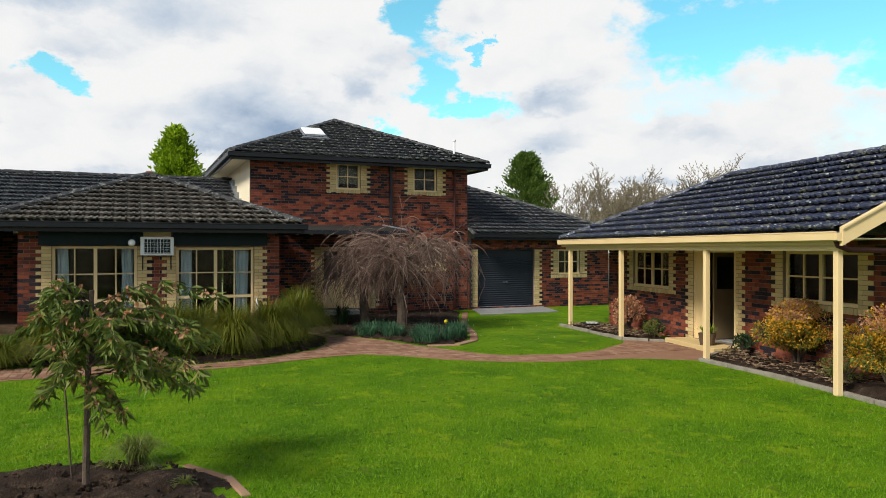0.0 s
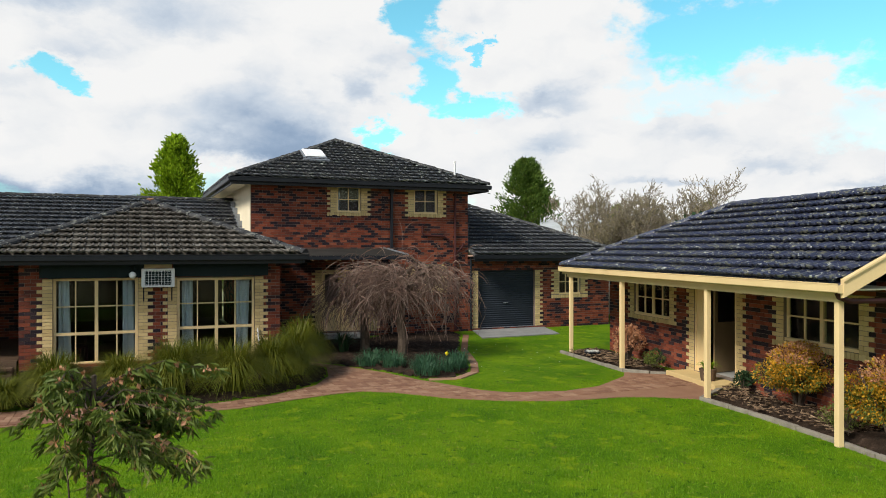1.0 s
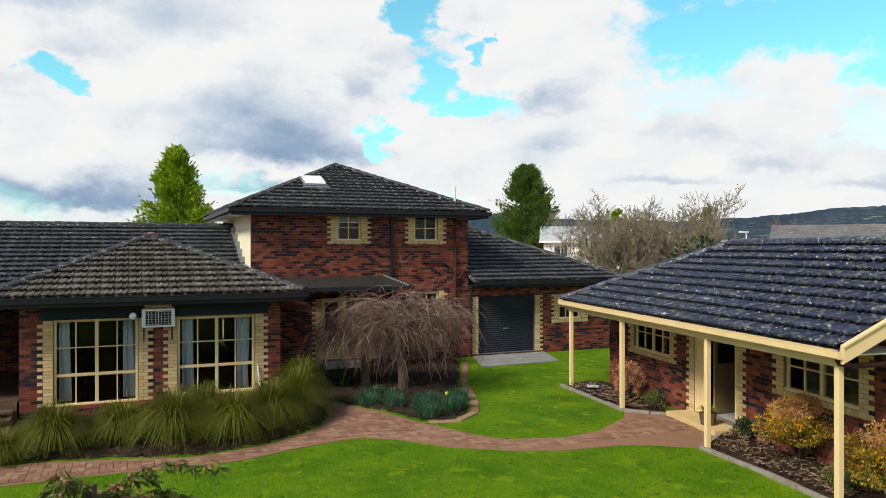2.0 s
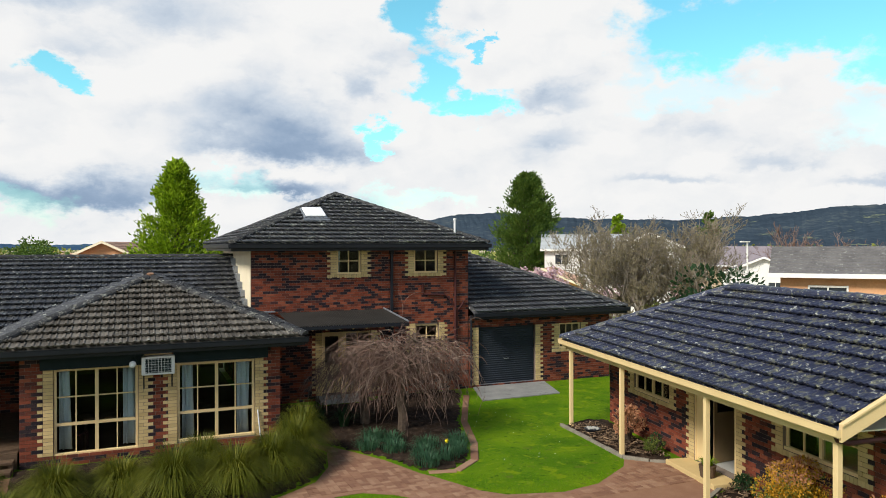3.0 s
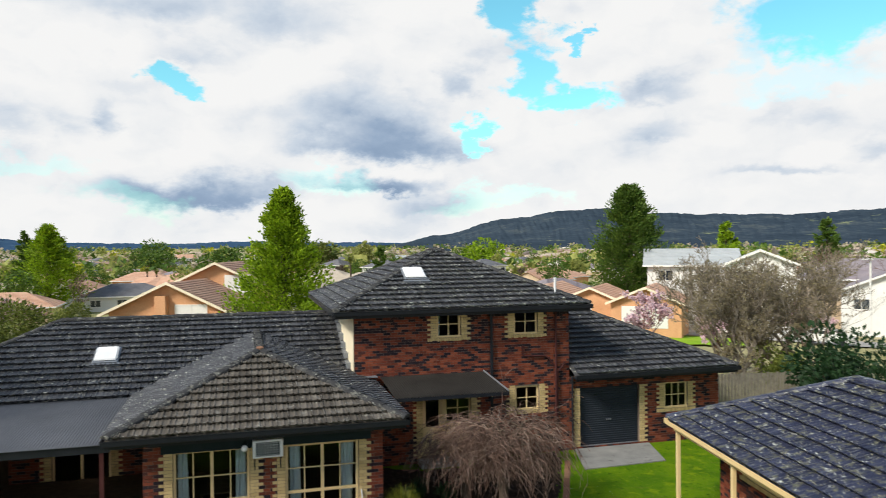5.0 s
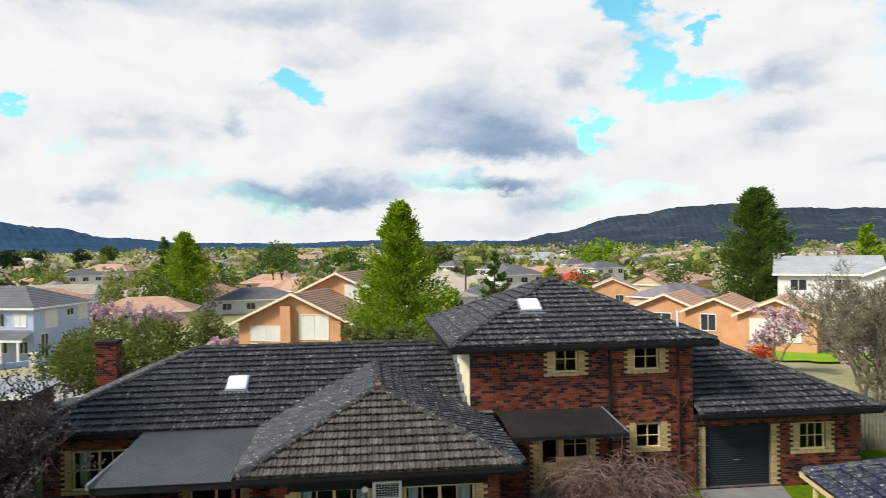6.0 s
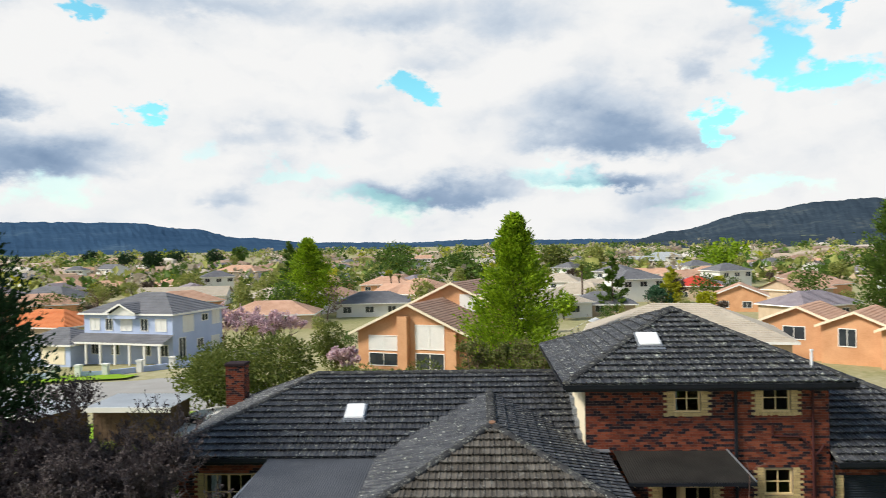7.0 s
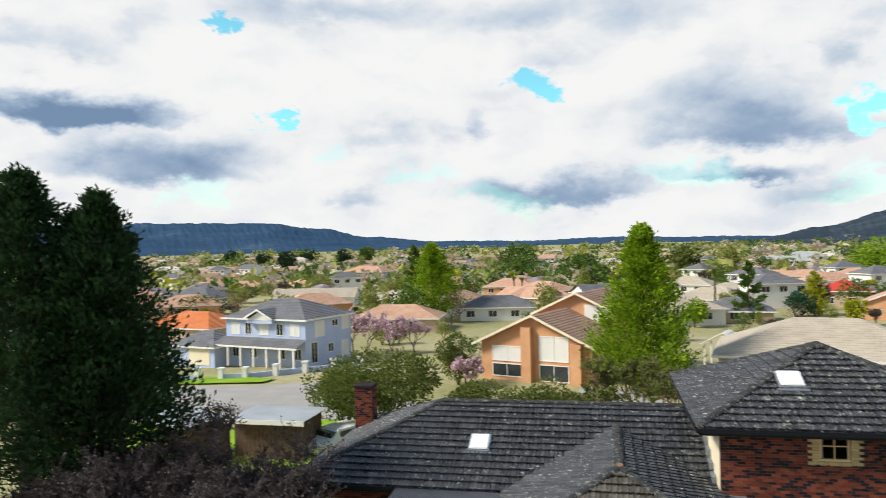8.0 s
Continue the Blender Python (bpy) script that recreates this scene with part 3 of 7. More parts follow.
# two-storey block
UP = pose(3.57, 24.6, 0)
uo = [(2.88, 3.75, 4.30, 5.22), (5.72, 6.64, 4.30, 5.22), (5.76, 6.68, 1.57, 2.45)]
wall(HOUSE, UP, 7.85, 5.22, uo + [(2.35, 4.10, 0.2, 2.32)])
for o in uo:
    window(HOUSE, UP, *o, cols=2, rows=2)
wall(HOUSE, pose(3.58, 32.6, 0, 0, 0, -90), 7.74, 5.22)
wall(HOUSE, pose(11.41, 24.86, 0, 0, 0, 90), 7.74, 5.22)
wall(HOUSE, pose(11.42, 32.6, 0, 0, 0, 180), 7.85, 5.22)
# pale cladding on the exposed side of the upper storey
part("cladding", boxes((3.535, 3.552, 24.62, 32.5, 2.8, 5.22)), CREAM_PALE, HOUSE, "pale cream rendered side of the upper storey")
# main wing
MAIN = pose(-10.4, 25.1, 0)
mo = [(0.9, 2.6, 0.9, 2.2), (4.6, 6.3, 0.2, 2.2)]
wall(HOUSE, MAIN, 7.9, 2.72, mo)
window(HOUSE, MAIN, *mo[0], cols=2, rows=2, sashes=2)
window(HOUSE, MAIN, *mo[1], cols=1, rows=1, sashes=2)
wall(HOUSE, pose(-10.39, 33.3, 0, 0, 0, -90), 7.94, 2.72)
wall(HOUSE, pose(3.57, 33.3, 0, 0, 0, 180), 13.97, 2.72)
# garage
GAR = pose(11.44, 24.6, 0)
go = [(0.41, 2.84, 0.05, 2.27), (3.91, 4.91, 1.25, 2.25)]
wall(HOUSE, GAR, 6.26, 2.66, go)
window(HOUSE, GAR, *go[1], cols=3, rows=2)
wall(HOUSE, pose(17.69, 24.86, 0, 0, 0, 90), 8.7, 2.66)
wall(HOUSE, pose(17.7, 33.6, 0, 0, 0, 180), 6.3, 2.66)

# roofs
roof_face(HOUSE, pose(-3.27, 19.15, EAVE), 7.44, 3.72, WING, 1, 1, TILE_BROWN, single=290)
roof_face(HOUSE, pose(4.17, 19.15, EAVE, 0, 0, 90), 5.45, 3.72, WING, 1, -1, TILE)
roof_face(HOUSE, pose(-3.27, 24.6, EAVE, 0, 0, -90), 5.45, 3.72, WING, -1, 1, TILE)
roof_face(HOUSE, pose(-10.96, 24.6, EAVE), 14.53, 4.6, TAN, 1, 0, TILE)
roof_face(HOUSE, pose(-10.96, 33.8, EAVE, 0, 0, -90), 9.2, 4.6, TAN, 1, 1, TILE)
roof_face(HOUSE, pose(3.57, 33.8, EAVE, 0, 0, 180), 14.53, 4.6, TAN, 0, 1, TILE)
UE = 5.36
roof_face(HOUSE, pose(2.87, 24.05, UE), 9.15, 4.575, 0.43, 1, 1, TILE_PALE)
roof_face(HOUSE, pose(2.87, 33.2, UE, 0, 0, -90), 9.15, 4.575, 0.43, 1, 1, TILE)
roof_face(HOUSE, pose(12.02, 24.05, UE, 0, 0, 90), 9.15, 4.575, 0.43, 1, 1, TILE)
roof_face(HOUSE, pose(12.02, 33.2, UE, 0, 0, 180), 9.15, 4.575, 0.43, 1, 1, TILE)
GE = 2.82
roof_face(HOUSE, pose(11.46, 24.05, GE), 6.74, 5.0, TAN, 0, 1, TILE)
roof_face(HOUSE, pose(18.2, 24.05, GE, 0, 0, 90), 10.0, 5.0, TAN, 1, 1, TILE)
roof_face(HOUSE, pose(18.2, 34.05, GE, 0, 0, 180), 6.74, 5.0, TAN, 1, 0, TILE)
C = 0.05
tops = {"w": (0.45, 22.87, EAVE + 3.72 * WING + C), "wb": (0.45, 27.75, EAVE + 3.72 * WING + C), "ml": (-6.36, 29.2, EAVE + 4.6 * TAN + C), "mr": (3.55, 29.2, EAVE + 4.6 * TAN + C),
        "u": (7.445, 28.625, UE + 4.575 * 0.43 + C), "g": (13.2, 29.05, GE + 5 * TAN + C)}
for a, b, k in (((-3.27, 19.15, EAVE + C), tops["w"], TILE), ((4.17, 19.15, EAVE + C), tops["w"], TILE), (tops["w"], tops["wb"], TILE), ((-10.96, 24.6, EAVE + C), tops["ml"], TILE),
                ((-10.96, 33.8, EAVE + C), tops["ml"], TILE), (tops["ml"], tops["mr"], TILE), ((2.87, 24.05, UE + C), tops["u"], TILE), ((12.02, 24.05, UE + C), tops["u"], TILE),
                ((2.87, 33.2, UE + C), tops["u"], TILE), ((12.02, 33.2, UE + C), tops["u"], TILE), ((18.2, 24.05, GE + C), tops["g"], TILE), (tops["g"], (11.5, 29.05, tops["g"][2]), TILE), ((18.2, 34.05, GE + C), tops["g"], TILE)):
    ridge(HOUSE, a, b, TILE_CAP)
# eaves: gutters and soffits
for m, l in ((pose(-3.27, 19.15, EAVE), 7.44), (pose(4.17, 19.15, EAVE, 0, 0, 90), 5.45), (pose(-3.27, 24.6, EAVE, 0, 0, -90), 5.45), (pose(-10.96, 24.6, EAVE), 7.7), (pose(-10.96, 33.8, EAVE, 0, 0, -90), 9.2),
             (pose(2.87, 24.05, UE), 9.15), (pose(2.87, 33.2, UE, 0, 0, -90), 9.15), (pose(12.02, 24.05, UE, 0, 0, 90), 9.15), (pose(11.46, 24.05, GE), 6.74), (pose(18.2, 24.05, GE, 0, 0, 90), 10.0)):
    gutter(HOUSE, m, l, BLACK)
part("soffit", boxes((-3.2, 4.1, 19.2, 19.76, 2.70, 2.715), (3.6, 4.1, 19.76, 24.6, 2.70, 2.715)), BLACK, HOUSE)
part("soffit", boxes((2.93, 11.96, 24.1, 24.62, 5.205, 5.22), (2.93, 3.55, 24.62, 33.1, 5.205, 5.22), (11.44, 11.96, 24.62, 33.1, 5.205, 5.22)), CREAM_PALE, HOUSE)
part("soffit", boxes((11.5, 18.1, 24.1, 24.62, 2.64, 2.655)), BLACK, HOUSE)
part("soffit", boxes((-10.9, -3.2, 24.66, 25.1, 2.70, 2.715), (-10.9, -10.4, 25.1, 33.3, 2.70, 2.715)), BLACK, HOUSE)
# rooms behind the windows
part("floor_slab", boxes((-2.2, 3.4, 20.05, 25.0, 0.0, 0.12), (3.9, 11.1, 24.9, 32.3, 0.0, 0.12), (11.75, 17.4, 24.9, 33.3, 0.0, 0.08), (-10.1, 3.3, 25.4, 33.0, 0.0, 0.11)), TIMBER, HOUSE)
# the ceilings have the gloom of the interior in their colour
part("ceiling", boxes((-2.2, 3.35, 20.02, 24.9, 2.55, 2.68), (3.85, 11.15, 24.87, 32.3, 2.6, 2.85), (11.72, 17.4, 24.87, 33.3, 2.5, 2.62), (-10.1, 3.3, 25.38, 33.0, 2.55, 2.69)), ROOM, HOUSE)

# ---- flat beside the lawn ----
FLAT = thing("granny_flat", pose(9.95, 7.95, 0, 0, 0, -10), "single-storey brick flat with a cream-posted verandah and blue-grey tiles", "house")
GW = pose(1.4, 10.76, 0, 0, 0, -90)
fo = [(1.50, 3.40, 1.22, 2.22), (4.53, 6.18, 0.12, 2.24), (7.70, 9.62, 1.22, 2.22)]
wall(FLAT, GW, 10.5, 2.50, fo, single=(0.0, 8.0))
window(FLAT, GW, *fo[0], cols=2, rows=2, sashes=2)
window(FLAT, GW, *fo[2], cols=2, rows=2, sashes=2)
wall(FLAT, pose(6.3, 10.75, 0, 0, 0, 180), 4.64, 2.50)
wall(FLAT, pose(1.66, 0.27, 0), 4.64, 2.50)
wall(FLAT, pose(6.3, 0.26, 0, 0, 0, 90), 10.5, 2.50)
part("floor_slab", boxes((1.68, 6.0, 0.55, 10.45, 0.0, 0.10)), CONCRETE, FLAT)
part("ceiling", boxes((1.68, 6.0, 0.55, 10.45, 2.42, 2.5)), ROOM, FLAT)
part("gable", boxes((1.4, 6.3, 0.29, 0.4, 2.5, 2.56)), CREAM, FLAT)
FE, FT, FR = 2.52, 0.48, 3.40
roof_face(FLAT, pose(-0.15, 10.75, FE, 0, 0, -90), 10.95, FR, FT, 1, 0, TILE_BLUE, single=290)
roof_face(FLAT, pose(6.65, 10.75, FE, 0, 0, 180), 6.8, FR, FT, 1, 1, TILE_BLUE)
roof_face(FLAT, pose(6.65, -0.2, FE, 0, 0, 90), 10.95, FR, FT, 0, 1, TILE_BLUE)
top = FE + FR * FT + C
ridge(FLAT, (-0.15, 10.75, FE + C), (3.25, 7.35, top), TILE_BLUE)
ridge(FLAT, (6.65, 10.75, FE + C), (3.25, 7.35, top), TILE_BLUE)
ridge(FLAT, (3.25, 7.35, top), (3.25, -0.2, top), TILE_BLUE)
for m, l in ((pose(-0.15, 10.75, FE, 0, 0, -90), 10.95), (pose(6.65, 10.75, FE, 0, 0, 180), 6.8)):
    gutter(FLAT, m, l, CREAM, fascia=0.16)
part("verandah_beam", boxes((-0.05, 0.05, -0.1, 10.6, 2.22, 2.38)), CREAM, FLAT)
part("verandah_ceiling", boxes((0.06, 1.38, -0.1, 10.7, 2.40, 2.42)), CREAM_PALE, FLAT)
for v in (0.0, 3.50, 7.18, 10.38):
    part("post", boxes((-0.05, 0.05, v - 0.05, v + 0.05, 0.0, 2.22), bevel=0.006), CREAM, FLAT)
# barge boards on the near gable
for sgn, x0 in ((1, -0.15), (-1, 6.65)):
    bm = bmesh.new()
    for y0, y1, lo, hi in ((-0.26, -0.20, -0.22, 0.03), (-0.29, -0.2, 0.03, 0.06)):
        pts = [(x0, FE + lo), (3.25, FE + FR * FT + lo), (3.25, FE + FR * FT + hi), (x0, FE + hi)]
        a = [bm.verts.new((x, y0, z)) for x, z in pts]
        b = [bm.verts.new((x, y1, z)) for x, z in pts]
        bm.faces.new(a), bm.faces.new(b)
        for i in range(4):
            bm.faces.new((a[i], a[(i + 1) % 4], b[(i + 1) % 4], b[i]))
    bmesh.ops.recalc_face_normals(bm, faces=bm.faces[:])
    part("barge_board", bm, CREAM, FLAT)
bm = bmesh.new()
vs = [[bm.verts.new((x, y, z)) for x, z in ((1.4, 2.5), (6.3, 2.5), (6.3, 2.6), (3.25, FE + FR * FT - 0.1), (1.4, 3.1))] for y in (0.28, 0.4)]
bm.faces.new(vs[0]), bm.faces.new(vs[1])
part("gable_end", bm, BRICK, FLAT)

# ---- fittings of the main house ----
# entrance: half-glazed door, side light, step and the sheet-roofed porch
fd = part("front_door", boxes((5.97, 6.05, 24.70, 24.75, 0.22, 2.28), (6.52, 6.60, 24.70, 24.75, 0.22, 2.28), (6.05, 6.52, 24.70, 24.75, 0.22, 1.20), (6.05, 6.52, 24.70, 24.75, 2.17, 2.28)), CREAM, HOUSE, "cream half-glazed front door")
part("pane", boxes((6.05, 6.52, 24.715, 24.722, 1.20, 2.17)), GLASS, fd).visible_shadow = False
part("door_handle", boxes((6.54, 6.57, 24.64, 24.70, 1.08, 1.20)), BLACK, fd)
part("door_frame", boxes((5.92, 5.97, 24.66, 24.78, 0.2, 2.32), (6.60, 6.72, 24.66, 24.78, 0.2, 2.32), (5.97, 6.60, 24.66, 24.78, 2.28, 2.32), (6.72, 7.67, 24.66, 24.78, 0.2, 1.32)), CREAM, HOUSE)
window(HOUSE, UP, 3.15, 4.10, 1.32, 2.32, cols=2, rows=2)
part("door_step", boxes((5.7, 7.2, 23.9, 24.60, 0.0, 0.16), bevel=0.01), CONCRETE, HOUSE)


def corrugated(name, x0, x1, ya, za, yb, zb, mat_, parent, pitch=0.076, depth=0.009):
    """A corrugated sheet from the front edge (ya, za) to the back (yb, zb)."""
    bm_ = bmesh.new()
    n = int((x1 - x0) / pitch * 4)
    prev = None
    for i in range(n + 1):
        x = x0 + (x1 - x0) * i / n
        h = depth * math.sin(i * math.pi / 2)
        q = [bm_.verts.new((x, ya, za + h)), bm_.verts.new((x, yb, zb + h)), bm_.verts.new((x, yb, zb + h - 0.012)), bm_.verts.new((x, ya, za + h - 0.012))]
        if prev:
            for k in range(4):
                bm_.faces.new((prev[k], q[k], q[(k + 1) % 4], prev[(k + 1) % 4]))
        prev = q
    return part(name, bm_, mat_, parent)


corrugated("porch_sheet", 4.45, 8.15, 22.1, 2.83, 24.6, 3.06, TIN_DARK, HOUSE)
part("porch_beam", boxes((4.2, 8.17, 22.08, 22.14, 2.71, 2.815)), BLACK, HOUSE)
for i in range(9):
    x = 4.6 + i * 0.43
    bm = bmesh.new()
    box(bm, x, x + 0.05, 0, 2.45, -0.13, 0.0, m=pose(0, 22.15, 2.80, math.degrees(math.atan2(0.23, 2.5))))
    part("porch_rafter", bm, CREAM, HOUSE)
bm = bmesh.new()
tube(bm, [(8.15, 22.1, 2.86), (8.13, 24.58, 3.09)], 0.03, 0.03, 6)
part("porch_flashing", bm, LEAD, HOUSE)
part("rainwater_head", boxes((8.34, 8.50, 24.46, 24.59, 5.0, 5.18), bevel=0.01), BLACK, HOUSE)
part("downpipe", boxes((8.37, 8.47, 24.50, 24.575, 0.1, 5.0), bevel=0.01), BLACK, HOUSE, "square black downpipe")
part("downpipe", piped([(10.88, 24.54, 5.1), (10.88, 24.54, 0.05)], 0.045), MAROON, HOUSE)
part("waste_pipe", piped([(9.60, 24.55, 3.9), (9.60, 24.55, 3.58), (9.66, 24.55, 3.53), (10.45, 24.55, 3.50), (10.6, 24.55, 3.40), (10.84, 24.55, 3.1)], 0.032), MAROON, HOUSE)
part("waste_pipe", piped([(11.22, 24.55, 3.25), (11.15, 24.55, 3.1), (10.95, 24.55, 2.9), (10.93, 24.55, 0.05)], 0.032), MAROON, HOUSE)
part("downpipe", piped([(11.52, 24.54, 2.7), (11.52, 24.54, 0.05)], 0.04), BLACK, HOUSE)


def slope_frame(x, d, eave_x, eave_y, eave_z, tan):
    """A frame lying on a front roof slope, d metres in from the eave."""
    return pose(x, eave_y + d, eave_z + d * tan + 0.05, math.degrees(math.atan(tan)))


def skylight(x, d, ey, ez, tan, w=0.95, l=1.0):
    m = slope_frame(x, d, 0, ey, ez, tan)
    fr = part("skylight", boxes((-w / 2, w / 2, -l / 2, l / 2, 0.0, 0.10), m=m, bevel=0.02), LEAD, HOUSE, "square roof skylight with a white dome")
    part("skylight_dome", boxes((-w / 2 + 0.05, w / 2 - 0.05, -l / 2 + 0.05, l / 2 - 0.05, 0.09, 0.16), m=m, bevel=0.04), WHITE, fr)
    part("apron_flashing", boxes((-w / 2 - 0.06, w / 2 + 0.06, -l / 2 - 0.14, -l / 2 - 0.01, 0.0, 0.055), m=m), LEAD, fr)


skylight(6.05, 2.35, 24.05, UE, 0.43, 0.85, 0.95)
skylight(-4.45, 2.15, 24.6, EAVE, TAN, 0.8, 0.95)
part("roof_vent", piped([(11.0, 24.85, 5.65), (11.0, 24.85, 6.25)], 0.045), WHITE, HOUSE, "white plastic vent pipe")
part("vent_cap", piped([(11.0, 24.85, 6.24), (11.0, 24.85, 6.30)], 0.06), WHITE, HOUSE)
part("hip_finial", piped([(0.45, 22.83, 4.37), (0.45, 22.80, 4.50)], 0.10, 10), PAVER, HOUSE, "orange terracotta capping piece")
part("lead_apron", boxes((3.58, 4.3, 24.30, 24.58, 3.10, 3.13), m=Matrix.Shear("XZ", 4, (0, 0))), LEAD, HOUSE)
for i in range(7):
    y = 24.62 + i * 0.62
    part("flashing_step", boxes((3.40, 3.53, y, y + 0.61, EAVE + (y - 24.6) * TAN + 0.05, EAVE + (y - 24.6) * TAN + 0.32)), LEAD, HOUSE)
# chimney
ch = part("chimney", boxes((-10.95, -10.15, 31.6, 32.3, 1.5, 4.85)), MORTAR, HOUSE, "brown brick chimney")
vs, fs = [], []
for r in range(24):
    for sx, sy, dx, dy, ln in ((-10.955, 31.595, 1, 0, 0.81), (-10.145, 31.595, 0, 1, 0.71), (-10.955, 31.595, 0, 1, 0.71)):
        off = -0.12 if r % 2 else 0
        while off < ln:
            p, q = max(0, off), min(ln, off + 0.235)
            k = len(vs)
            z = 2.85 + r * COURSE
            ox, oy = (0, -0.006) if dx else ((0.006, 0) if sx > -10.5 else (-0.006, 0))
            vs += [(sx + dx * a + ox, sy + dy * a + oy, b) for a, b in ((p, z), (q, z), (q, z + 0.076), (p, z + 0.076))]
            fs.append((k, k + 1, k + 2, k + 3))
            off += 0.25
part("chimney_brickwork", raw("chimney_brickwork", vs, fs, BRICK), BRICK, ch, kind="stuff")
part("chimney_cap", boxes((-11.0, -10.1, 31.55, 32.35, 4.85, 4.97), bevel=0.02), BRICK, ch)
# roller door of the garage
bm = bmesh.new()
prev = None
n = 27 * 4
for i in range(n + 1):
    z = 0.07 + 2.18 * i / n
    y = 24.72 + 0.008 * (1 if i % 4 in (1, 2) else -1)
    q = [bm.verts.new((11.87, y, z)), bm.verts.new((14.26, y, z))]
    if prev:
        bm.faces.new((prev[0], prev[1], q[1], q[0]))
    prev = q
rd = part("roller_door", bm, DOOR_STEEL, HOUSE, "closed ribbed slate-coloured roller door")
part("door_handle", boxes((12.95, 13.15, 24.67, 24.71, 0.98, 1.01)), LEAD, rd)
part("door_rail", boxes((11.87, 14.26, 24.69, 24.75, 0.05, 0.09)), LEAD, rd)
# canvas blinds rolled down a little over the front windows
for x0, x1 in ((-2.05, 0.22), (0.93, 3.28)):
    part("eave_blind", boxes((x0, x1, 19.62, 19.66, 2.36, 2.66), (x0, x1, 19.60, 19.69, 2.34, 2.375)), GREEN_BLIND, HOUSE, "dark green canvas blind")
part("lintel_board", boxes((0.25, 0.90, 19.72, 19.745, 2.55, 2.72)), CREAM, HOUSE)
# timber deck and steel roof beside the front wing
for i in range(34):
    part("deck_board", boxes((-7.0, -2.55, 19.9 + i * 0.145, 19.9 + i * 0.145 + 0.135, 0.36, 0.39)), TIMBER, HOUSE)
part("deck_fascia", boxes((-7.0, -2.55, 19.86, 19.895, 0.0, 0.36)), TIMBER, HOUSE)
for k, (y0, z) in enumerate(((19.5, 0.26), (19.15, 0.13))):
    part("deck_step", boxes((-4.6, -2.6, y0, y0 + 0.33, z - 0.05, z), (-4.6, -4.5, y0 + 0.03, y0 + 0.3, 0.0, z - 0.05), (-2.7, -2.6, y0 + 0.03, y0 + 0.3, 0.0, z - 0.05)), TIMBER, HOUSE)
# unseen side wall, added to keep the sun out of the patio
part("patio_screen", boxes((-7.05, -6.98, 20.0, 25.05, 0.3, 2.6)), TIMBER, HOUSE, "added unseen screen shading the patio")
corrugated("patio_roof", -7.05, -3.20, 19.75, 2.66, 25.2, 2.92, TIN, HOUSE)
part("patio_edge", boxes((-7.12, -7.05, 19.7, 25.2, 2.62, 2.76)), LEAD, HOUSE)
part("patio_beam", boxes((-7.05, -3.25, 19.78, 19.84, 2.45, 2.64)), BLACK, HOUSE)
for x in (-6.95, -3.45):
    part("patio_post", boxes((x - 0.05, x + 0.05, 19.8, 19.9, 0.39, 2.45)), MAROON, HOUSE)

# ---- loose things about the main house ----
ac = thing("air_conditioner", pose(0.565, 19.74, 2.09), "white window air conditioner with a dark grille on the brick pier", "air conditioner")
part("casing", boxes((-0.385, 0.385, -0.30, 0.0, 0.0, 0.46), bevel=0.015), WHITE, ac)
part("grille_backing", boxes((-0.31, 0.31, -0.306, -0.301, 0.05, 0.41)), GREEN_BLIND, ac)
for i in range(9):
    part("grille_bar", boxes((-0.30 + i * 0.075 - 0.004, -0.30 + i * 0.075 + 0.004, -0.318, -0.307, 0.05, 0.41)), WHITE, ac)
for i in range(6):
    part("grille_bar", boxes((-0.31, 0.31, -0.315, -0.3075, 0.075 + i * 0.062, 0.081 + i * 0.062)), WHITE, ac)
for x in (-0.33, 0.33):
    part("bracket", boxes((x - 0.015, x + 0.015, -0.28, -0.005, -0.03, -0.002), (x - 0.015, x + 0.015, -0.03, -0.005, -0.36, -0.03)), BLACK, ac)
fl = thing("flood_light", pose(-0.02, 19.40, 2.40), "round flood light under the black gutter", "lamp")
bm = bmesh.new()
bmesh.ops.create_uvsphere(bm, u_segments=16, v_segments=8, radius=0.085, matrix=pose(0, -0.06, 0))
part("lens", bm, WHITE, fl, smooth=True)
part("hood", piped([(0, -0.04, 0), (0.03, 0.08, 0.06)], 0.07, 12), GREEN_BLIND, fl)
part("arm", piped([(0.03, 0.08, 0.06), (0.05, 0.12, 0.28)], 0.02), GREEN_BLIND, fl)
st = tagged(part("pole", piped([(3.10, 19.66, 0.05), (3.02, 19.72, 0.95)], 0.018), WHITE, None), "thin white pole leaning against the quoins", "pole")
for a, b in ((-1.68, -1.45), (-0.25, 0.02), (1.15, 1.42), (2.52, 2.86)):
    curtain(pose(0, 19.75, 0), a, b, 0.32, 2.28)
curtain(pose(0, 24.6, 0), 6.5, 6.62, 4.36, 5.18, 0.2)
curtain(pose(-10.4, 25.1, 0), 1.05, 1.4, 0.95, 2.15)


def dining_chair(at):
    c = thing("dining_chair", at, "dark maroon wooden chair behind the front window", "chair")
    part("seat", boxes((-0.22, 0.22, -0.22, 0.22, 0.43, 0.47), bevel=0.01), MAROON, c)
    for x in (-0.2, 0.2):
        part("leg", boxes((x - 0.02, x + 0.02, -0.22, -0.18, 0.0, 0.43)), MAROON, c)
        part("leg", boxes((x - 0.02, x + 0.02, 0.18, 0.22, 0.0, 0.95)), MAROON, c)
    part("backrest", boxes((-0.18, 0.18, 0.185, 0.21, 0.62, 0.95)), MAROON, c)


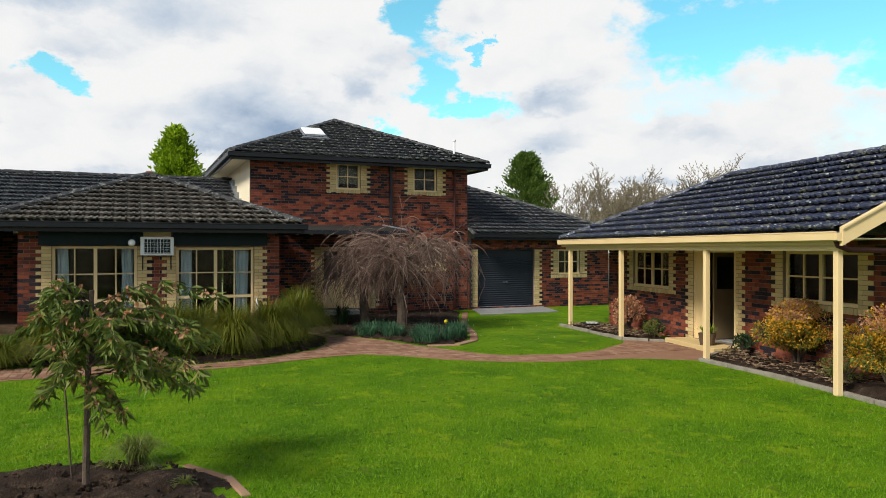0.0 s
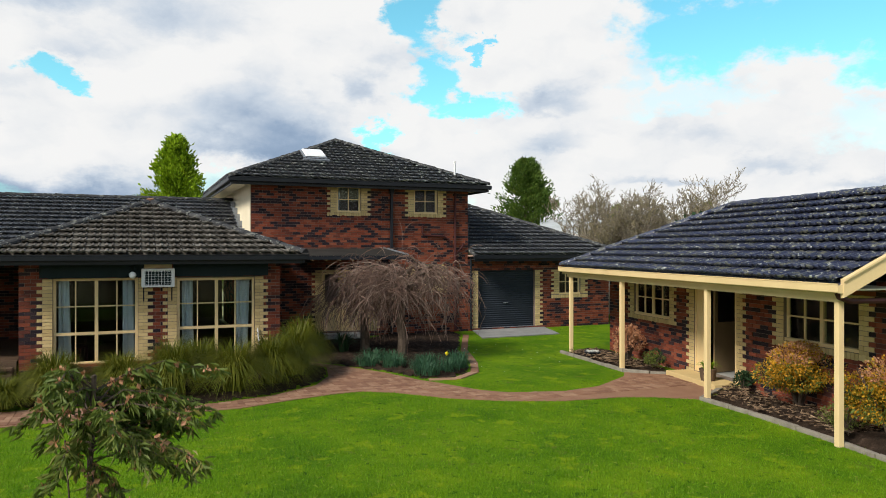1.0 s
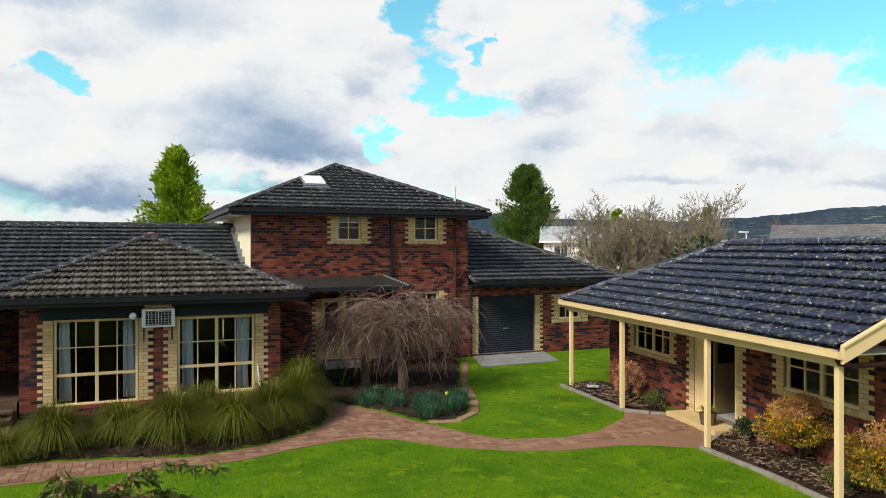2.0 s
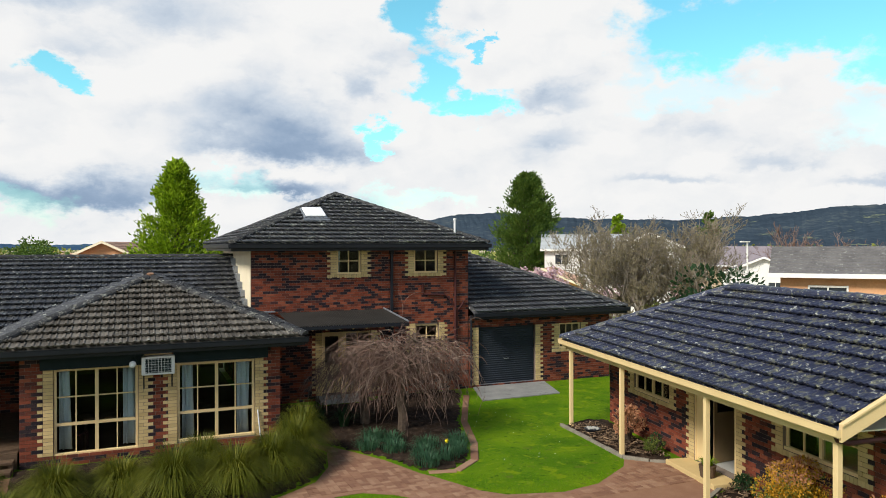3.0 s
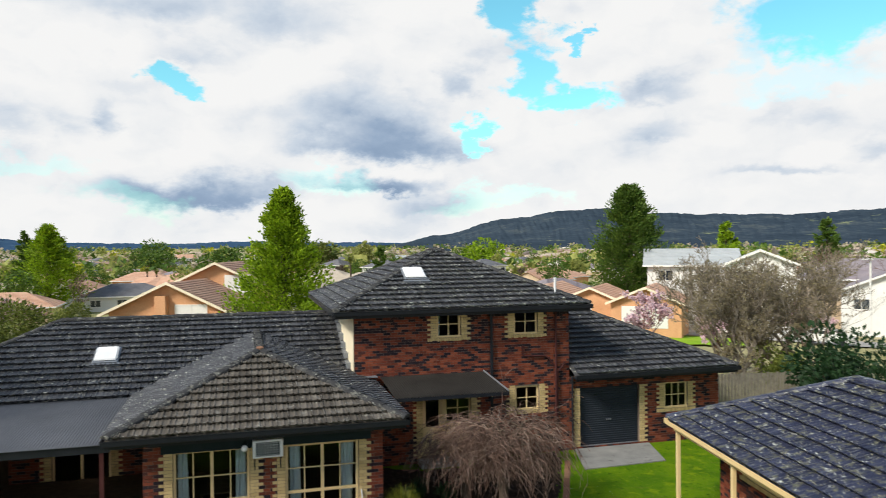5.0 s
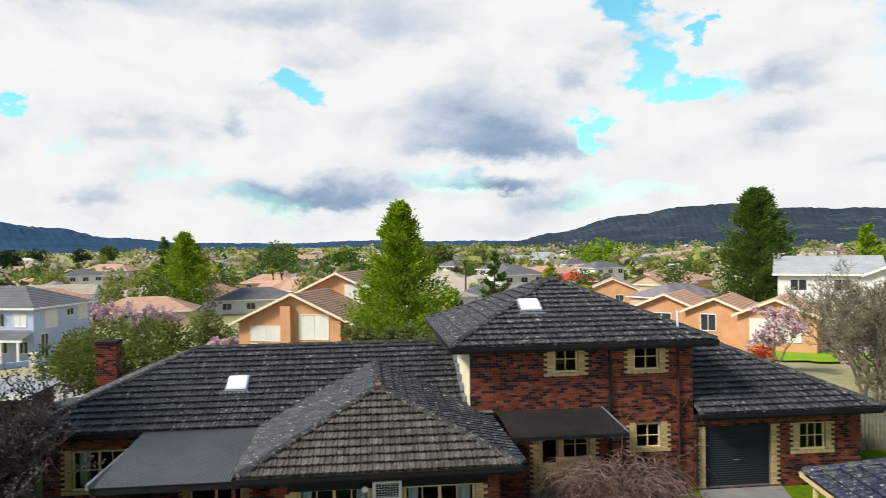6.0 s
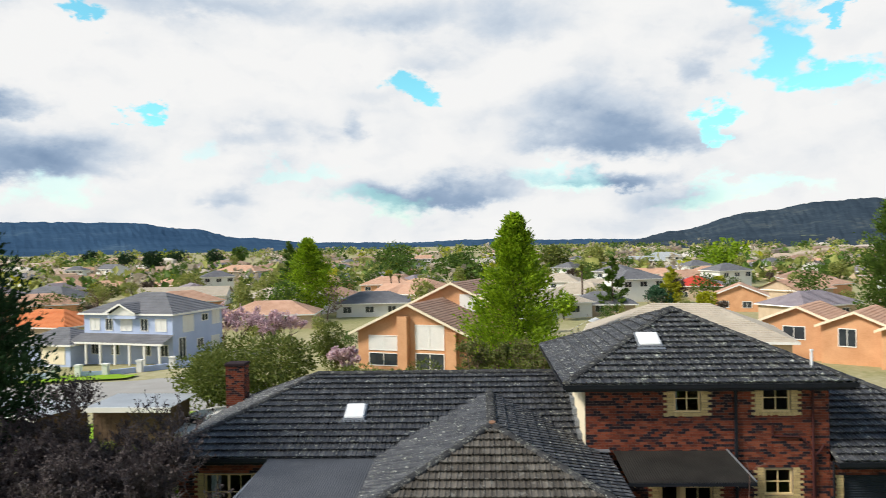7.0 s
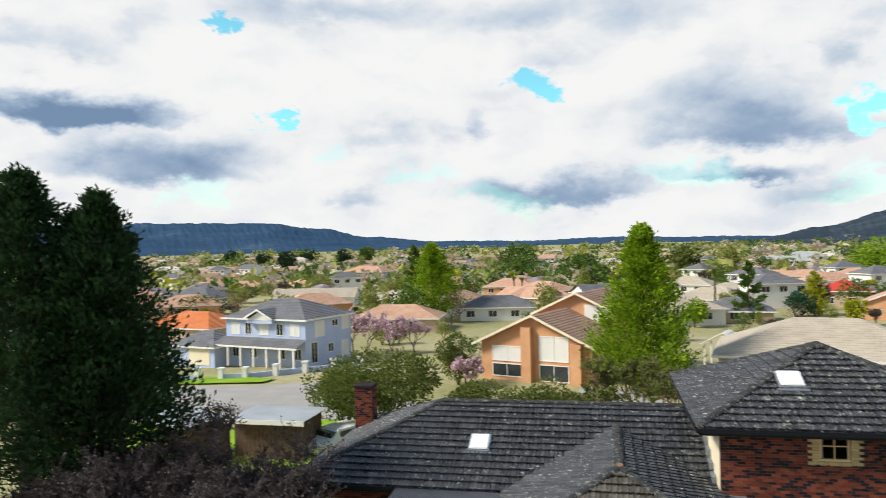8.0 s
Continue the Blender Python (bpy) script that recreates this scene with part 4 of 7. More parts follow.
dining_chair(pose(-1.35, 20.55, 0.12, 0, 0, 70))
tb = thing("side_table", pose(-0.75, 21.2, 0.12), "brown wooden side table behind the front window", "table")
part("tabletop", boxes((-0.45, 0.45, -0.3, 0.3, 0.68, 0.72), bevel=0.01), TIMBER, tb)
for x in (-0.4, 0.4):
    for y in (-0.25, 0.25):
        part("leg", boxes((x - 0.025, x + 0.025, y - 0.025, y + 0.025, 0.0, 0.68)), TIMBER, tb)

# ---- fittings of the flat ----
# cream darkened to tan, since little light reaches the open leaf
DOOR_TAN = material("shade_darkened_door_paint", two((0.20, 0.14, 0.075), (0.28, 0.20, 0.11)), scale=1.5, rough=0.5, bump=0.03)
fdoor = part("front_door", boxes((0.0, 0.80, 0.0, 0.04, 0.12, 1.3), (0.0, 0.1, 0.0, 0.04, 1.3, 2.15), (0.7, 0.8, 0.0, 0.04, 1.3, 2.15), (0.1, 0.7, 0.0, 0.04, 2.05, 2.15), m=pose(1.68, 5.80, 0, 0, 0, 14)), DOOR_TAN, FLAT, "tan half-glazed door standing open")
part("pane", boxes((0.1, 0.7, 0.015, 0.025, 1.3, 2.05), m=pose(1.68, 5.80, 0, 0, 0, 14)), GLASS, fdoor)
part("door_handle", boxes((0.70, 0.76, -0.05, 0.0, 1.02, 1.10), m=pose(1.68, 5.80, 0, 0, 0, 14)), LEAD, fdoor)
part("door_frame", boxes((1.42, 1.56, 6.16, 6.22, 0.1, 2.22), (1.42, 1.56, 4.59, 4.65, 0.1, 2.22), (1.42, 1.56, 4.65, 6.16, 2.17, 2.22), (1.44, 1.52, 5.86, 6.16, 0.1, 2.17)), CREAM, FLAT)
part("door_step", boxes((0.75, 1.39, 4.4, 6.4, 0.0, 0.12), bevel=0.01), CREAM_BRICK, FLAT)
part("downpipe", piped([(-0.15, -0.12, 2.40), (-0.10, -0.12, 2.30), (0.1, -0.10, 2.24), (1.30, 0.1, 2.22), (1.36, 0.2, 2.15), (1.36, 0.2, 0.1)], 0.045), MAROON, FLAT, "maroon downpipe")
pot = thing("potted_plant", FLAT.matrix_basis @ pose(0.95, 4.95, 0.12), "leafy plant in a brown timber tub on the doorstep", "plant")
bm = bmesh.new()
tube(bm, [(0, 0, 0), (0, 0, 0.26)], 0.15, 0.19, 14)
part("tub", bm, TIMBER, pot)

# ---- paths, edging and beds ----
sheet("garage_apron", [(11.6, 24.58), (14.65, 24.58), (14.0, 22.4), (10.9, 22.3)], 0.03, APRON, "pale concrete apron before the garage", "concrete", 0.1)


def kerb(name, pts, w, h, mat_, label):
    """A row of edging pieces along a line, each a little out of true."""
    root = thing(name, pose(pts[0][0], pts[0][1], 0), label, "kerb", kind="structure", world_parts=True)
    for (x0, y0), (x1, y1) in zip(pts, pts[1:]):
        ln = math.hypot(x1 - x0, y1 - y0)
        n = max(1, round(ln / 0.9))
        a = math.degrees(math.atan2(y1 - y0, x1 - x0))
        for i in range(n):
            m = pose(x0 + (x1 - x0) * i / n, y0 + (y1 - y0) * i / n, 0, 0, random.uniform(-0.5, 0.5), a + random.uniform(-1, 1))
            part("sleeper", boxes((0.01, ln / n - 0.01, -w / 2, w / 2, -0.02, h + random.uniform(-0.01, 0.01)), m=m, bevel=0.008), mat_, root)


kerb("bed_edging", [(11.52, 18.35), (11.35, 16.6), (11.15, 14.9), (11.55, 14.4), (12.05, 14.1)], 0.10, 0.07, SLEEPER, "weathered grey timber edging of the garden bed")
kerb("bed_edging", [(11.7, 12.2), (10.5, 11.5), (10.36, 9.8), (10.1, 8.1), (9.75, 6.5), (9.5, 4.0)], 0.10, 0.07, SLEEPER, "weathered grey timber edging of the garden bed")


def mound(name, outline, h, mat_, label, category="soil", cell=0.14, rough=0.05):
    """A bed of loose soil or mulch, level at its edge and raised inside."""
    xs, ys = [p[0] for p in outline], [p[1] for p in outline]

    def edge(x, y):
        best, inside = 9.0, False
        for (ax, ay), (bx, by) in zip(outline, outline[1:] + outline[:1]):
            t = max(0, min(1, ((x - ax) * (bx - ax) + (y - ay) * (by - ay)) / max(1e-9, (bx - ax) ** 2 + (by - ay) ** 2)))
            best = min(best, math.hypot(x - ax - t * (bx - ax), y - ay - t * (by - ay)))
            if (ay > y) != (by > y) and x < (bx - ax) * (y - ay) / (by - ay) + ax:
                inside = not inside
        return best if inside else -best

    bm_ = bmesh.new()
    grid = {}
    i0, i1, j0, j1 = [int(math.floor(v / cell)) for v in (min(xs), max(xs) + cell * 2, min(ys), max(ys) + cell * 2)]
    for i in range(i0, i1 + 1):
        for j in range(j0, j1 + 1):
            x, y = i * cell + random.uniform(-0.05, 0.05), j * cell + random.uniform(-0.05, 0.05)
            e = edge(x, y)
            if e > -cell * 0.7:
                grid[i, j] = bm_.verts.new((x, y, -0.02 if e < 0 else h * smooth(0, 0.5, e) + 0.012 + random.uniform(-rough, rough) * smooth(0, 0.2, e)))
    for (i, j), v in grid.items():
        q = [grid.get(k) for k in ((i, j), (i + 1, j), (i + 1, j + 1), (i, j + 1))]
        if all(q):
            bm_.faces.new(q)
    return tagged(part(name, bm_, mat_, None, smooth=True), label, category, kind="structure")


mound("garden_bed", [(11.52, 18.3), (11.3, 16.6), (11.1, 14.9), (11.5, 14.35), (12.2, 14.0), (13.2, 18.5), (12.5, 18.7)], 0.07, SOIL, "brown bark mulch bed beside the flat")
mound("garden_bed", [(12.1, 12.4), (10.55, 11.5), (10.4, 9.8), (10.15, 8.1), (9.8, 6.5), (9.5, 4.0), (11.0, 4.0), (11.6, 8.0)], 0.10, SOIL, "brown bark mulch bed beside the flat")
mound("garden_bed", [(-1.9, 8.3), (-0.9, 8.6), (0.0, 8.4), (0.6, 7.85), (0.9, 7.3), (0.92, 6.5), (0.4, 5.9), (-0.8, 5.7), (-1.9, 6.4), (-2.3, 7.4)], 0.06, SOIL, "bare dark soil bed round the young tree")
mound("garden_bed", [(-2.6, 19.7), (3.8, 19.7), (4.55, 18.3), (4.2, 17.0), (3.6, 16.15), (2.5, 15.35), (1.1, 15.0), (-1.6, 15.8), (-2.5, 16.4)], 0.06, SOIL, "dark soil bed below the front windows")
mound("garden_bed", [(5.2, 18.2), (5.75, 17.2), (6.25, 15.9), (6.9, 15.75), (7.6, 16.3), (8.2, 17.6), (9.0, 20.0), (10.7, 23.6), (10.8, 24.5), (8.0, 24.5), (7.3, 23.8), (5.6, 23.8), (4.6, 24.4), (3.8, 24.4), (3.8, 20.5)], 0.06, SOIL, "dark soil bed under the weeping tree")
kerb("bed_edging", [(6.3, 15.75), (6.95, 15.6), (7.7, 16.2), (8.35, 17.6), (9.15, 20.0), (10.8, 23.4)], 0.2, 0.02, PAVER, "low brick edging of the garden bed")
kerb("bed_edging", [(0.50, 8.05), (0.86, 7.45), (0.96, 6.8)], 0.085, 0.015, PAVER, "low brick edging of the soil bed")

NEAR = [(-6.0, 14.4), (-2.1, 14.35), (-0.99, 14.4), (0.89, 14.29), (1.9, 14.31), (2.95, 14.7), (3.95, 14.97), (4.48, 15.0), (5.08, 14.61), (5.93, 13.58), (6.87, 12.92), (7.91, 12.48), (9.18, 12.35), (9.82, 12.08), (10.5, 11.55)]
FAR = [(10.9, 11.8), (12.0, 12.5), (12.2, 13.9), (11.6, 14.3), (11.1, 14.8), (10.73, 14.33), (9.45, 13.52), (8.46, 13.34), (7.27, 13.67), (6.84, 14.15), (6.3, 15.4), (6.1, 15.75), (5.66, 17.1), (5.1, 18.2), (3.85, 20.3), (3.75, 22.0), (5.6, 23.7), (5.6, 23.9), (3.7, 24.5), (3.7, 20.2), (4.55, 18.4), (4.27, 17.09), (3.74, 16.09), (2.6, 15.27), (1.13, 14.88), (-1.65, 15.68), (-2.29, 15.64), (-2.6, 19.1), (-4.6, 19.1), (-6.0, 15.6)]
OUT = NEAR + FAR
sheet("path_bed", OUT, 0.012, PAVER, "sandy joints of the brick path", "path", 0.05)


def within(x, y, ring=OUT):
    hit_ = False
    for (ax, ay), (bx, by) in zip(ring, ring[1:] + ring[:1]):
        if (ay > y) != (by > y) and x < (bx - ax) * (y - ay) / (by - ay) + ax:
            hit_ = not hit_
    return hit_


path = tagged(thing("brick_path", pose(6, 14, 0), "winding path of red brick pavers laid across the lawn", "path", kind="structure", world_parts=True))
paver_mesh = mesh_of("paver", boxes((-0.112, 0.112, -0.054, 0.054, -0.03, 0.0), bevel=0.004), PAVER)
rest_v, rest_f, made = [], [], 0
for i in range(-60, 130):
    for j in range(55, 108):
        # basket weave of pairs
        cx, cy = i * 0.235, j * 0.235
        if not all(within(cx + a, cy + b) for a in (-0.11, 0.11) for b in (-0.11, 0.11)):
            continue
        for s in (-1, 1):
            turn_ = 90 if (i + j) % 2 else 0
            px, py = (cx, cy + s * 0.058) if not turn_ else (cx + s * 0.058, cy)
            m = pose(px, py, 0.022 + random.uniform(-0.003, 0.004), random.uniform(-0.6, 0.6), random.uniform(-0.6, 0.6), turn_ + random.uniform(-0.8, 0.8))
            if made < 290 and 3.5 < px < 11 and py < 15.2:
                ob = new("paver", paver_mesh)
                ob.parent, ob.matrix_parent_inverse, ob.matrix_basis = path, OFF[path], m
                made += 1
            else:
                k = len(rest_v)
                rest_v += [m @ Vector(c) for c in ((-0.112, -0.054, 0), (0.112, -0.054, 0), (0.112, 0.054, 0), (-0.112, 0.054, 0))]
                rest_v += [m @ Vector(c) for c in ((-0.112, -0.054, -0.02), (0.112, -0.054, -0.02), (0.112, 0.054, -0.02), (-0.112, 0.054, -0.02))]
                rest_f += [(k, k + 1, k + 2, k + 3)] + [(k + a, k + 4 + a, k + 4 + (a + 1) % 4, k + (a + 1) % 4) for a in range(4)]
part("pavers", raw("pavers", rest_v, rest_f, PAVER), PAVER, path, kind="stuff")

# ---- plants: makers ----


def strands(lines, r0, r1, sides=3):
    """Many thin tapered stems as vertices and faces."""
    vs, fs = [], []
    for pts in lines:
        n = len(pts)
        base_ = len(vs)
        for i, p in enumerate(pts):
            p = Vector(p)
            d = (Vector(pts[min(i + 1, n - 1)]) - Vector(pts[max(i - 1, 0)]))
            d = d.normalized() if d.length > 1e-6 else Vector((0, 0, 1))
            a = d.orthogonal().normalized()
            b = d.cross(a)
            r = r0 + (r1 - r0) * i / max(1, n - 1)
            vs += [p + (a * math.cos(2 * math.pi * k / sides) + b * math.sin(2 * math.pi * k / sides)) * r for k in range(sides)]
        for i in range(n - 1):
            for k in range(sides):
                o = base_ + i * sides
                fs.append((o + k, o + (k + 1) % sides, o + sides + (k + 1) % sides, o + sides + k))
    return vs, fs


def leaves(points, size, aspect=0.5, droop=0.0, out=None, jitter=0.6):
    """A small folded leaf at each point; out: the way each one points."""
    vs, fs = [], []
    for i, p in enumerate(points):
        p = Vector(p)
        d = Vector((random.gauss(0, 1), random.gauss(0, 1), random.gauss(0, 1))).normalized()
        if out is not None:
            d = (Vector(out[i]) + d * jitter).normalized()
        d.z -= droop
        d.normalize()
        side = d.cross(Vector((random.gauss(0, 1), random.gauss(0, 1), random.gauss(0, 1)))).normalized()
        s = size * random.uniform(0.6, 1.3)
        k = len(vs)
        nrm = d.cross(side) * (s * 0.08)
        vs += [p, p + d * (s * 0.5) + side * (s * aspect * 0.5) + nrm, p + d * s - nrm, p + d * (s * 0.5) - side * (s * aspect * 0.5) + nrm]
        fs += [(k, k + 1, k + 2), (k, k + 2, k + 3)]
    return vs, fs


def blades(n, radius, height, width, lean=1.0, base_r=0.15, segs=4, droop=0.75):
    """Arching strap leaves from one crown."""
    vs, fs = [], []
    for _ in range(n):
        a = random.uniform(0, 2 * math.pi)
        reach, h = radius * random.uniform(0.25, 1.05), height * random.uniform(0.7, 1.15)
        b0 = base_r * math.sqrt(random.random())
        ca, sa = math.cos(a), math.sin(a)
        a2 = a + random.uniform(-0.5, 0.5)
        x0, y0 = b0 * math.cos(a2), b0 * math.sin(a2)
        w = width * random.uniform(0.7, 1.3)
        k = len(vs)
        for s in range(segs + 1):
            t = s / segs
            r = reach * t ** 1.6 * lean
            z = h * (1.75 * t - 0.95 * t * t * (0.7 + reach / radius * droop))
            ww = w * (1 - t) + 0.001
            vs += [(x0 + ca * r - sa * ww, y0 + sa * r + ca * ww, max(0.0, z)), (x0 + ca * r + sa * ww, y0 + sa * r - ca * ww, max(0.0, z))]
        for s in range(segs):
            o = k + s * 2
            fs.append((o, o + 1, o + 3, o + 2))
    return vs, fs


def branching(start, direction, length, depth, spread=0.55, up=0.15, kids=3, out=None):
    """Recursive limbs: a list by level of polylines."""
    out = out if out is not None else {}
    p, d = Vector(start), Vector(direction).normalized()
    pts = [p.copy()]
    n = 4
    for i in range(n):
        d = (d + Vector((random.gauss(0, 0.13), random.gauss(0, 0.13), random.gauss(0, 0.10) + up * 0.25))).normalized()
        p = p + d * (length / n)
        pts.append(p.copy())
    out.setdefault(depth, []).append(pts)
    if depth > 0:
        for k in range(kids):
            t = random.choice((2, 3, 4, 4))
            dd = (d + Vector((random.gauss(0, spread), random.gauss(0, spread), random.gauss(0, spread * 0.6) + up))).normalized()
            branching(pts[t], dd, length * random.uniform(0.55, 0.8), depth - 1, spread, up, kids, out)
    return out


def bare_tree(name, at, h, label, depth=5, kids=3, mat_=TWIG, spread=0.55, tips=None, group="", stems=1, r=0.09, thin=0.006):
    """A leafless tree; tips: a leaf or blossom material and the size of its flecks."""
    t = thing(name, at, label, "tree", group)
    lv = {}
    for s in range(stems):
        d0 = Vector((random.gauss(0, 0.12 * stems), random.gauss(0, 0.12 * stems), 1))
        branching((0.12 * s, 0.05 * s, -0.1), d0, h * 0.36, depth, spread, 0.18, kids, lv)
    vs, fs = [], []
    for dep, lines in lv.items():
        r0 = r * (0.52 ** (depth - dep))
        v, f = strands(lines, max(r0, thin), max(r0 * 0.6, thin * 0.7), 5 if dep >= depth - 1 else 3)
        k = len(vs)
        vs += v
        fs += [tuple(i + k for i in g) for g in f]
    part("trunk", raw("trunk", vs, fs, mat_), mat_, t)
    if tips:
        ends = [q for line in lv[0] + lv[1] for q in line[1:]]
        part("crown", raw("crown", *leaves(ends, tips[1], 0.8), tips[0]), tips[0], t)
    return t


def cloudy(n, rx, ry, rz, z0, lumps=9, fill=0.35):
    """Points in a lumpy crown: clumps on the outside of an egg, with gaps."""
    cs = []
    for _ in range(lumps):
        d = Vector((random.gauss(0, 1), random.gauss(0, 1), random.gauss(0, 1) * 0.9)).normalized()
        cs.append((Vector((d.x * rx * 0.62, d.y * ry * 0.62, d.z * rz * 0.62)), random.uniform(0.32, 0.55)))
    pts, outs = [], []
    while len(pts) < n:
        c, s = random.choice(cs)
        d = Vector((random.gauss(0, 1), random.gauss(0, 1), random.gauss(0, 1))).normalized() * (1 - fill * random.random())
        p = c + Vector((d.x * rx, d.y * ry, d.z * rz)) * s
        pts.append((p.x, p.y, p.z + z0 + rz))
        outs.append(d)
    return pts, outs


def bush(name, at, rx, rz, n, size, mat_, label, category="shrub", group="", stem=0.2, lumps=10, aspect=0.6, second=None, low=None):
    t = thing(name, at, label, category, group)
    pts, outs = cloudy(n, rx, rx, rz, stem, lumps)
    if low:
        cs = {i for i, p in enumerate(pts) if random.random() < low[1] * (1.6 - (p[2] - stem) / rz)}
        part("inner_foliage", raw("inner_foliage", *leaves([pts[i] for i in cs], size * 1.1, aspect, out=[outs[i] for i in cs]), low[0]), low[0], t)
        keep = [i for i in range(len(pts)) if i not in cs]
        pts, outs = [pts[i] for i in keep], [outs[i] for i in keep]
    if second:
        cut = [i for i, p in enumerate(pts) if p[2] > stem + rz * 1.25 and random.random() < second[1]]
        cs = set(cut)
        part("tip_foliage", raw("tip_foliage", *leaves([pts[i] for i in cut], size, aspect, out=[outs[i] for i in cut]), second[0]), second[0], t)
        keep = [i for i in range(len(pts)) if i not in cs]
        pts, outs = [pts[i] for i in keep], [outs[i] for i in keep]
    part("foliage", raw("foliage", *leaves(pts, size, aspect, out=outs), mat_), mat_, t)
    lines = []
    for _ in range(9):
        a = random.uniform(0, 6.28)
        lines.append([(0, 0, -0.05), (math.cos(a) * rx * 0.25, math.sin(a) * rx * 0.25, stem + rz * 0.5), (math.cos(a) * rx * 0.6, math.sin(a) * rx * 0.6, stem + rz * random.uniform(1.0, 1.6))])
    part("stem", raw("stem", *strands(lines, 0.02 + rx * 0.015, 0.006, 4), BARK), BARK, t)
    return t


def conifer(name, at, h, r, n, size, mat_, label, blunt=0.0, group="", skirt=0.06):
    """An upright evergreen: a trunk, whorls of limbs and upswept sprays, its outline uneven."""
    t = thing(name, at, label, "tree", group)
    bm_ = bmesh.new()
    tube(bm_, [(0, 0, -0.2), (0, 0, h * 0.5), (0, 0, h * 0.97)], r * 0.09, 0.02, 8)
    part("trunk", bm_, BARK, t)
    pts, outs, lines = [], [], []
    limbs = max(40, n // 75)
    for i in range(limbs):
        u = (i + random.random()) / limbs
        z = h * (skirt + (0.97 - skirt) * u)
        prof = (1 - u) ** (0.84 - 0.26 * blunt)
        prof *= min(1.0, 0.7 + u * 2.5) if blunt < 0.5 else min(1.0, 0.62 + u * 1.1)
        reach = r * prof * random.uniform(0.70, 1.16) + 0.1
        a = random.uniform(0, 6.283)
        ca, sa = math.cos(a), math.sin(a)
        rise = reach * random.uniform(0.15, 0.6)
        lines.append([(0, 0, z), (ca * reach * 0.5, sa * reach * 0.5, z + rise * 0.3), (ca * reach * 0.92, sa * reach * 0.92, z + rise)])
        for _ in range(n // limbs):
            s = random.random() ** 0.55
            w = (reach * 0.15 + r * 0.085) * (1.15 - 0.5 * s)
            pts.append((ca * reach * s + random.gauss(0, w * 0.5), sa * reach * s + random.gauss(0, w * 0.5), z + rise * s * s + random.gauss(0, w * 0.4)))
            outs.append((ca * 0.8, sa * 0.8, 0.75))
    part("branchwork", raw("branchwork", *strands(lines, 0.03, 0.01, 3), BARK), BARK, t, kind="stuff")
    part("crown", raw("crown", *leaves(pts, size, 0.45, out=outs, jitter=0.55), mat_), mat_, t)
    return t


# ---- garden ----
# lawn blades over the part of the lawn that is passed nearest
random.seed(11)
vs, fs = [], []
for _ in range(150000):
    d = 5.5 + 11.5 * random.random() ** 1.25
    lat = random.uniform(-0.68, 0.72) * d
    x, y = 0.39 * d + 0.92 * lat, 0.92 * d - 0.39 * lat
    if within(x, y) or (x + 0.6) ** 2 / 2.4 + (y - 7.2) ** 2 / 2.0 < 1 or (y > 15.2 and x < 9.0) or x > 10.2 + (y - 8) * 0.1:
        continue
    a, h, w = random.uniform(0, 6.28), random.uniform(0.016, 0.042), random.uniform(0.0035, 0.0065)
    k = len(vs)
    vs += [(x - w * math.cos(a), y - w * math.sin(a), 0), (x + w * math.cos(a), y + w * math.sin(a), 0), (x + random.gauss(0, 0.018), y + random.gauss(0, 0.018), h)]
    fs.append((k, k + 1, k + 2))
tagged(part("lawn_grass", raw("lawn_grass", vs, fs, GRASS), GRASS, None), "short green grass blades of the lawn", "grass", kind="stuff")
vs, fs = [], []
for _ in range(24):
    x, y = random.uniform(8.0, 11.0), random.uniform(15.2, 21)
    k = len(vs)
    vs += [(x - 0.012, y, 0.045), (x, y - 0.012, 0.045), (x + 0.012, y, 0.045), (x, y + 0.012, 0.045), (x, y, 0.03)]
    fs += [(k, k + 1, k + 2, k + 3), (k, k + 1, k + 4), (k + 2, k + 3, k + 4)]
tagged(part("lawn_daisies", raw("lawn_daisies", vs, fs, WHITE), WHITE, None), "small white daisies in the lawn", "flowers", kind="stuff")

# tussocks below the front windows
for x, y, r, h in ((-1.45, 16.35, 0.75, 0.68), (-0.25, 16.6, 0.7, 0.62), (0.75, 16.0, 0.85, 0.82), (1.95, 15.95, 0.85, 0.76), (2.85, 16.5, 0.8, 0.80), (3.5, 17.3, 0.75, 0.85), (3.85, 18.25, 0.7, 0.92), (1.4, 17.3, 0.7, 0.7), (-3.1, 17.0, 0.75, 0.7), (-2.3, 15.95, 0.5, 0.4)):
    t = thing("grass_tussock", pose(x, y, 0.03, 0, 0, random.uniform(0, 360)), "arching olive-green grass tussock below the brick wall", "plant", "tussocks below the windows")
    part("foliage", raw("foliage", *blades(1700, r * 1.3, h * 1.62, 0.010, base_r=0.2, segs=5, droop=1.0), LEAF_TUSSOCK), LEAF_TUSSOCK, t)

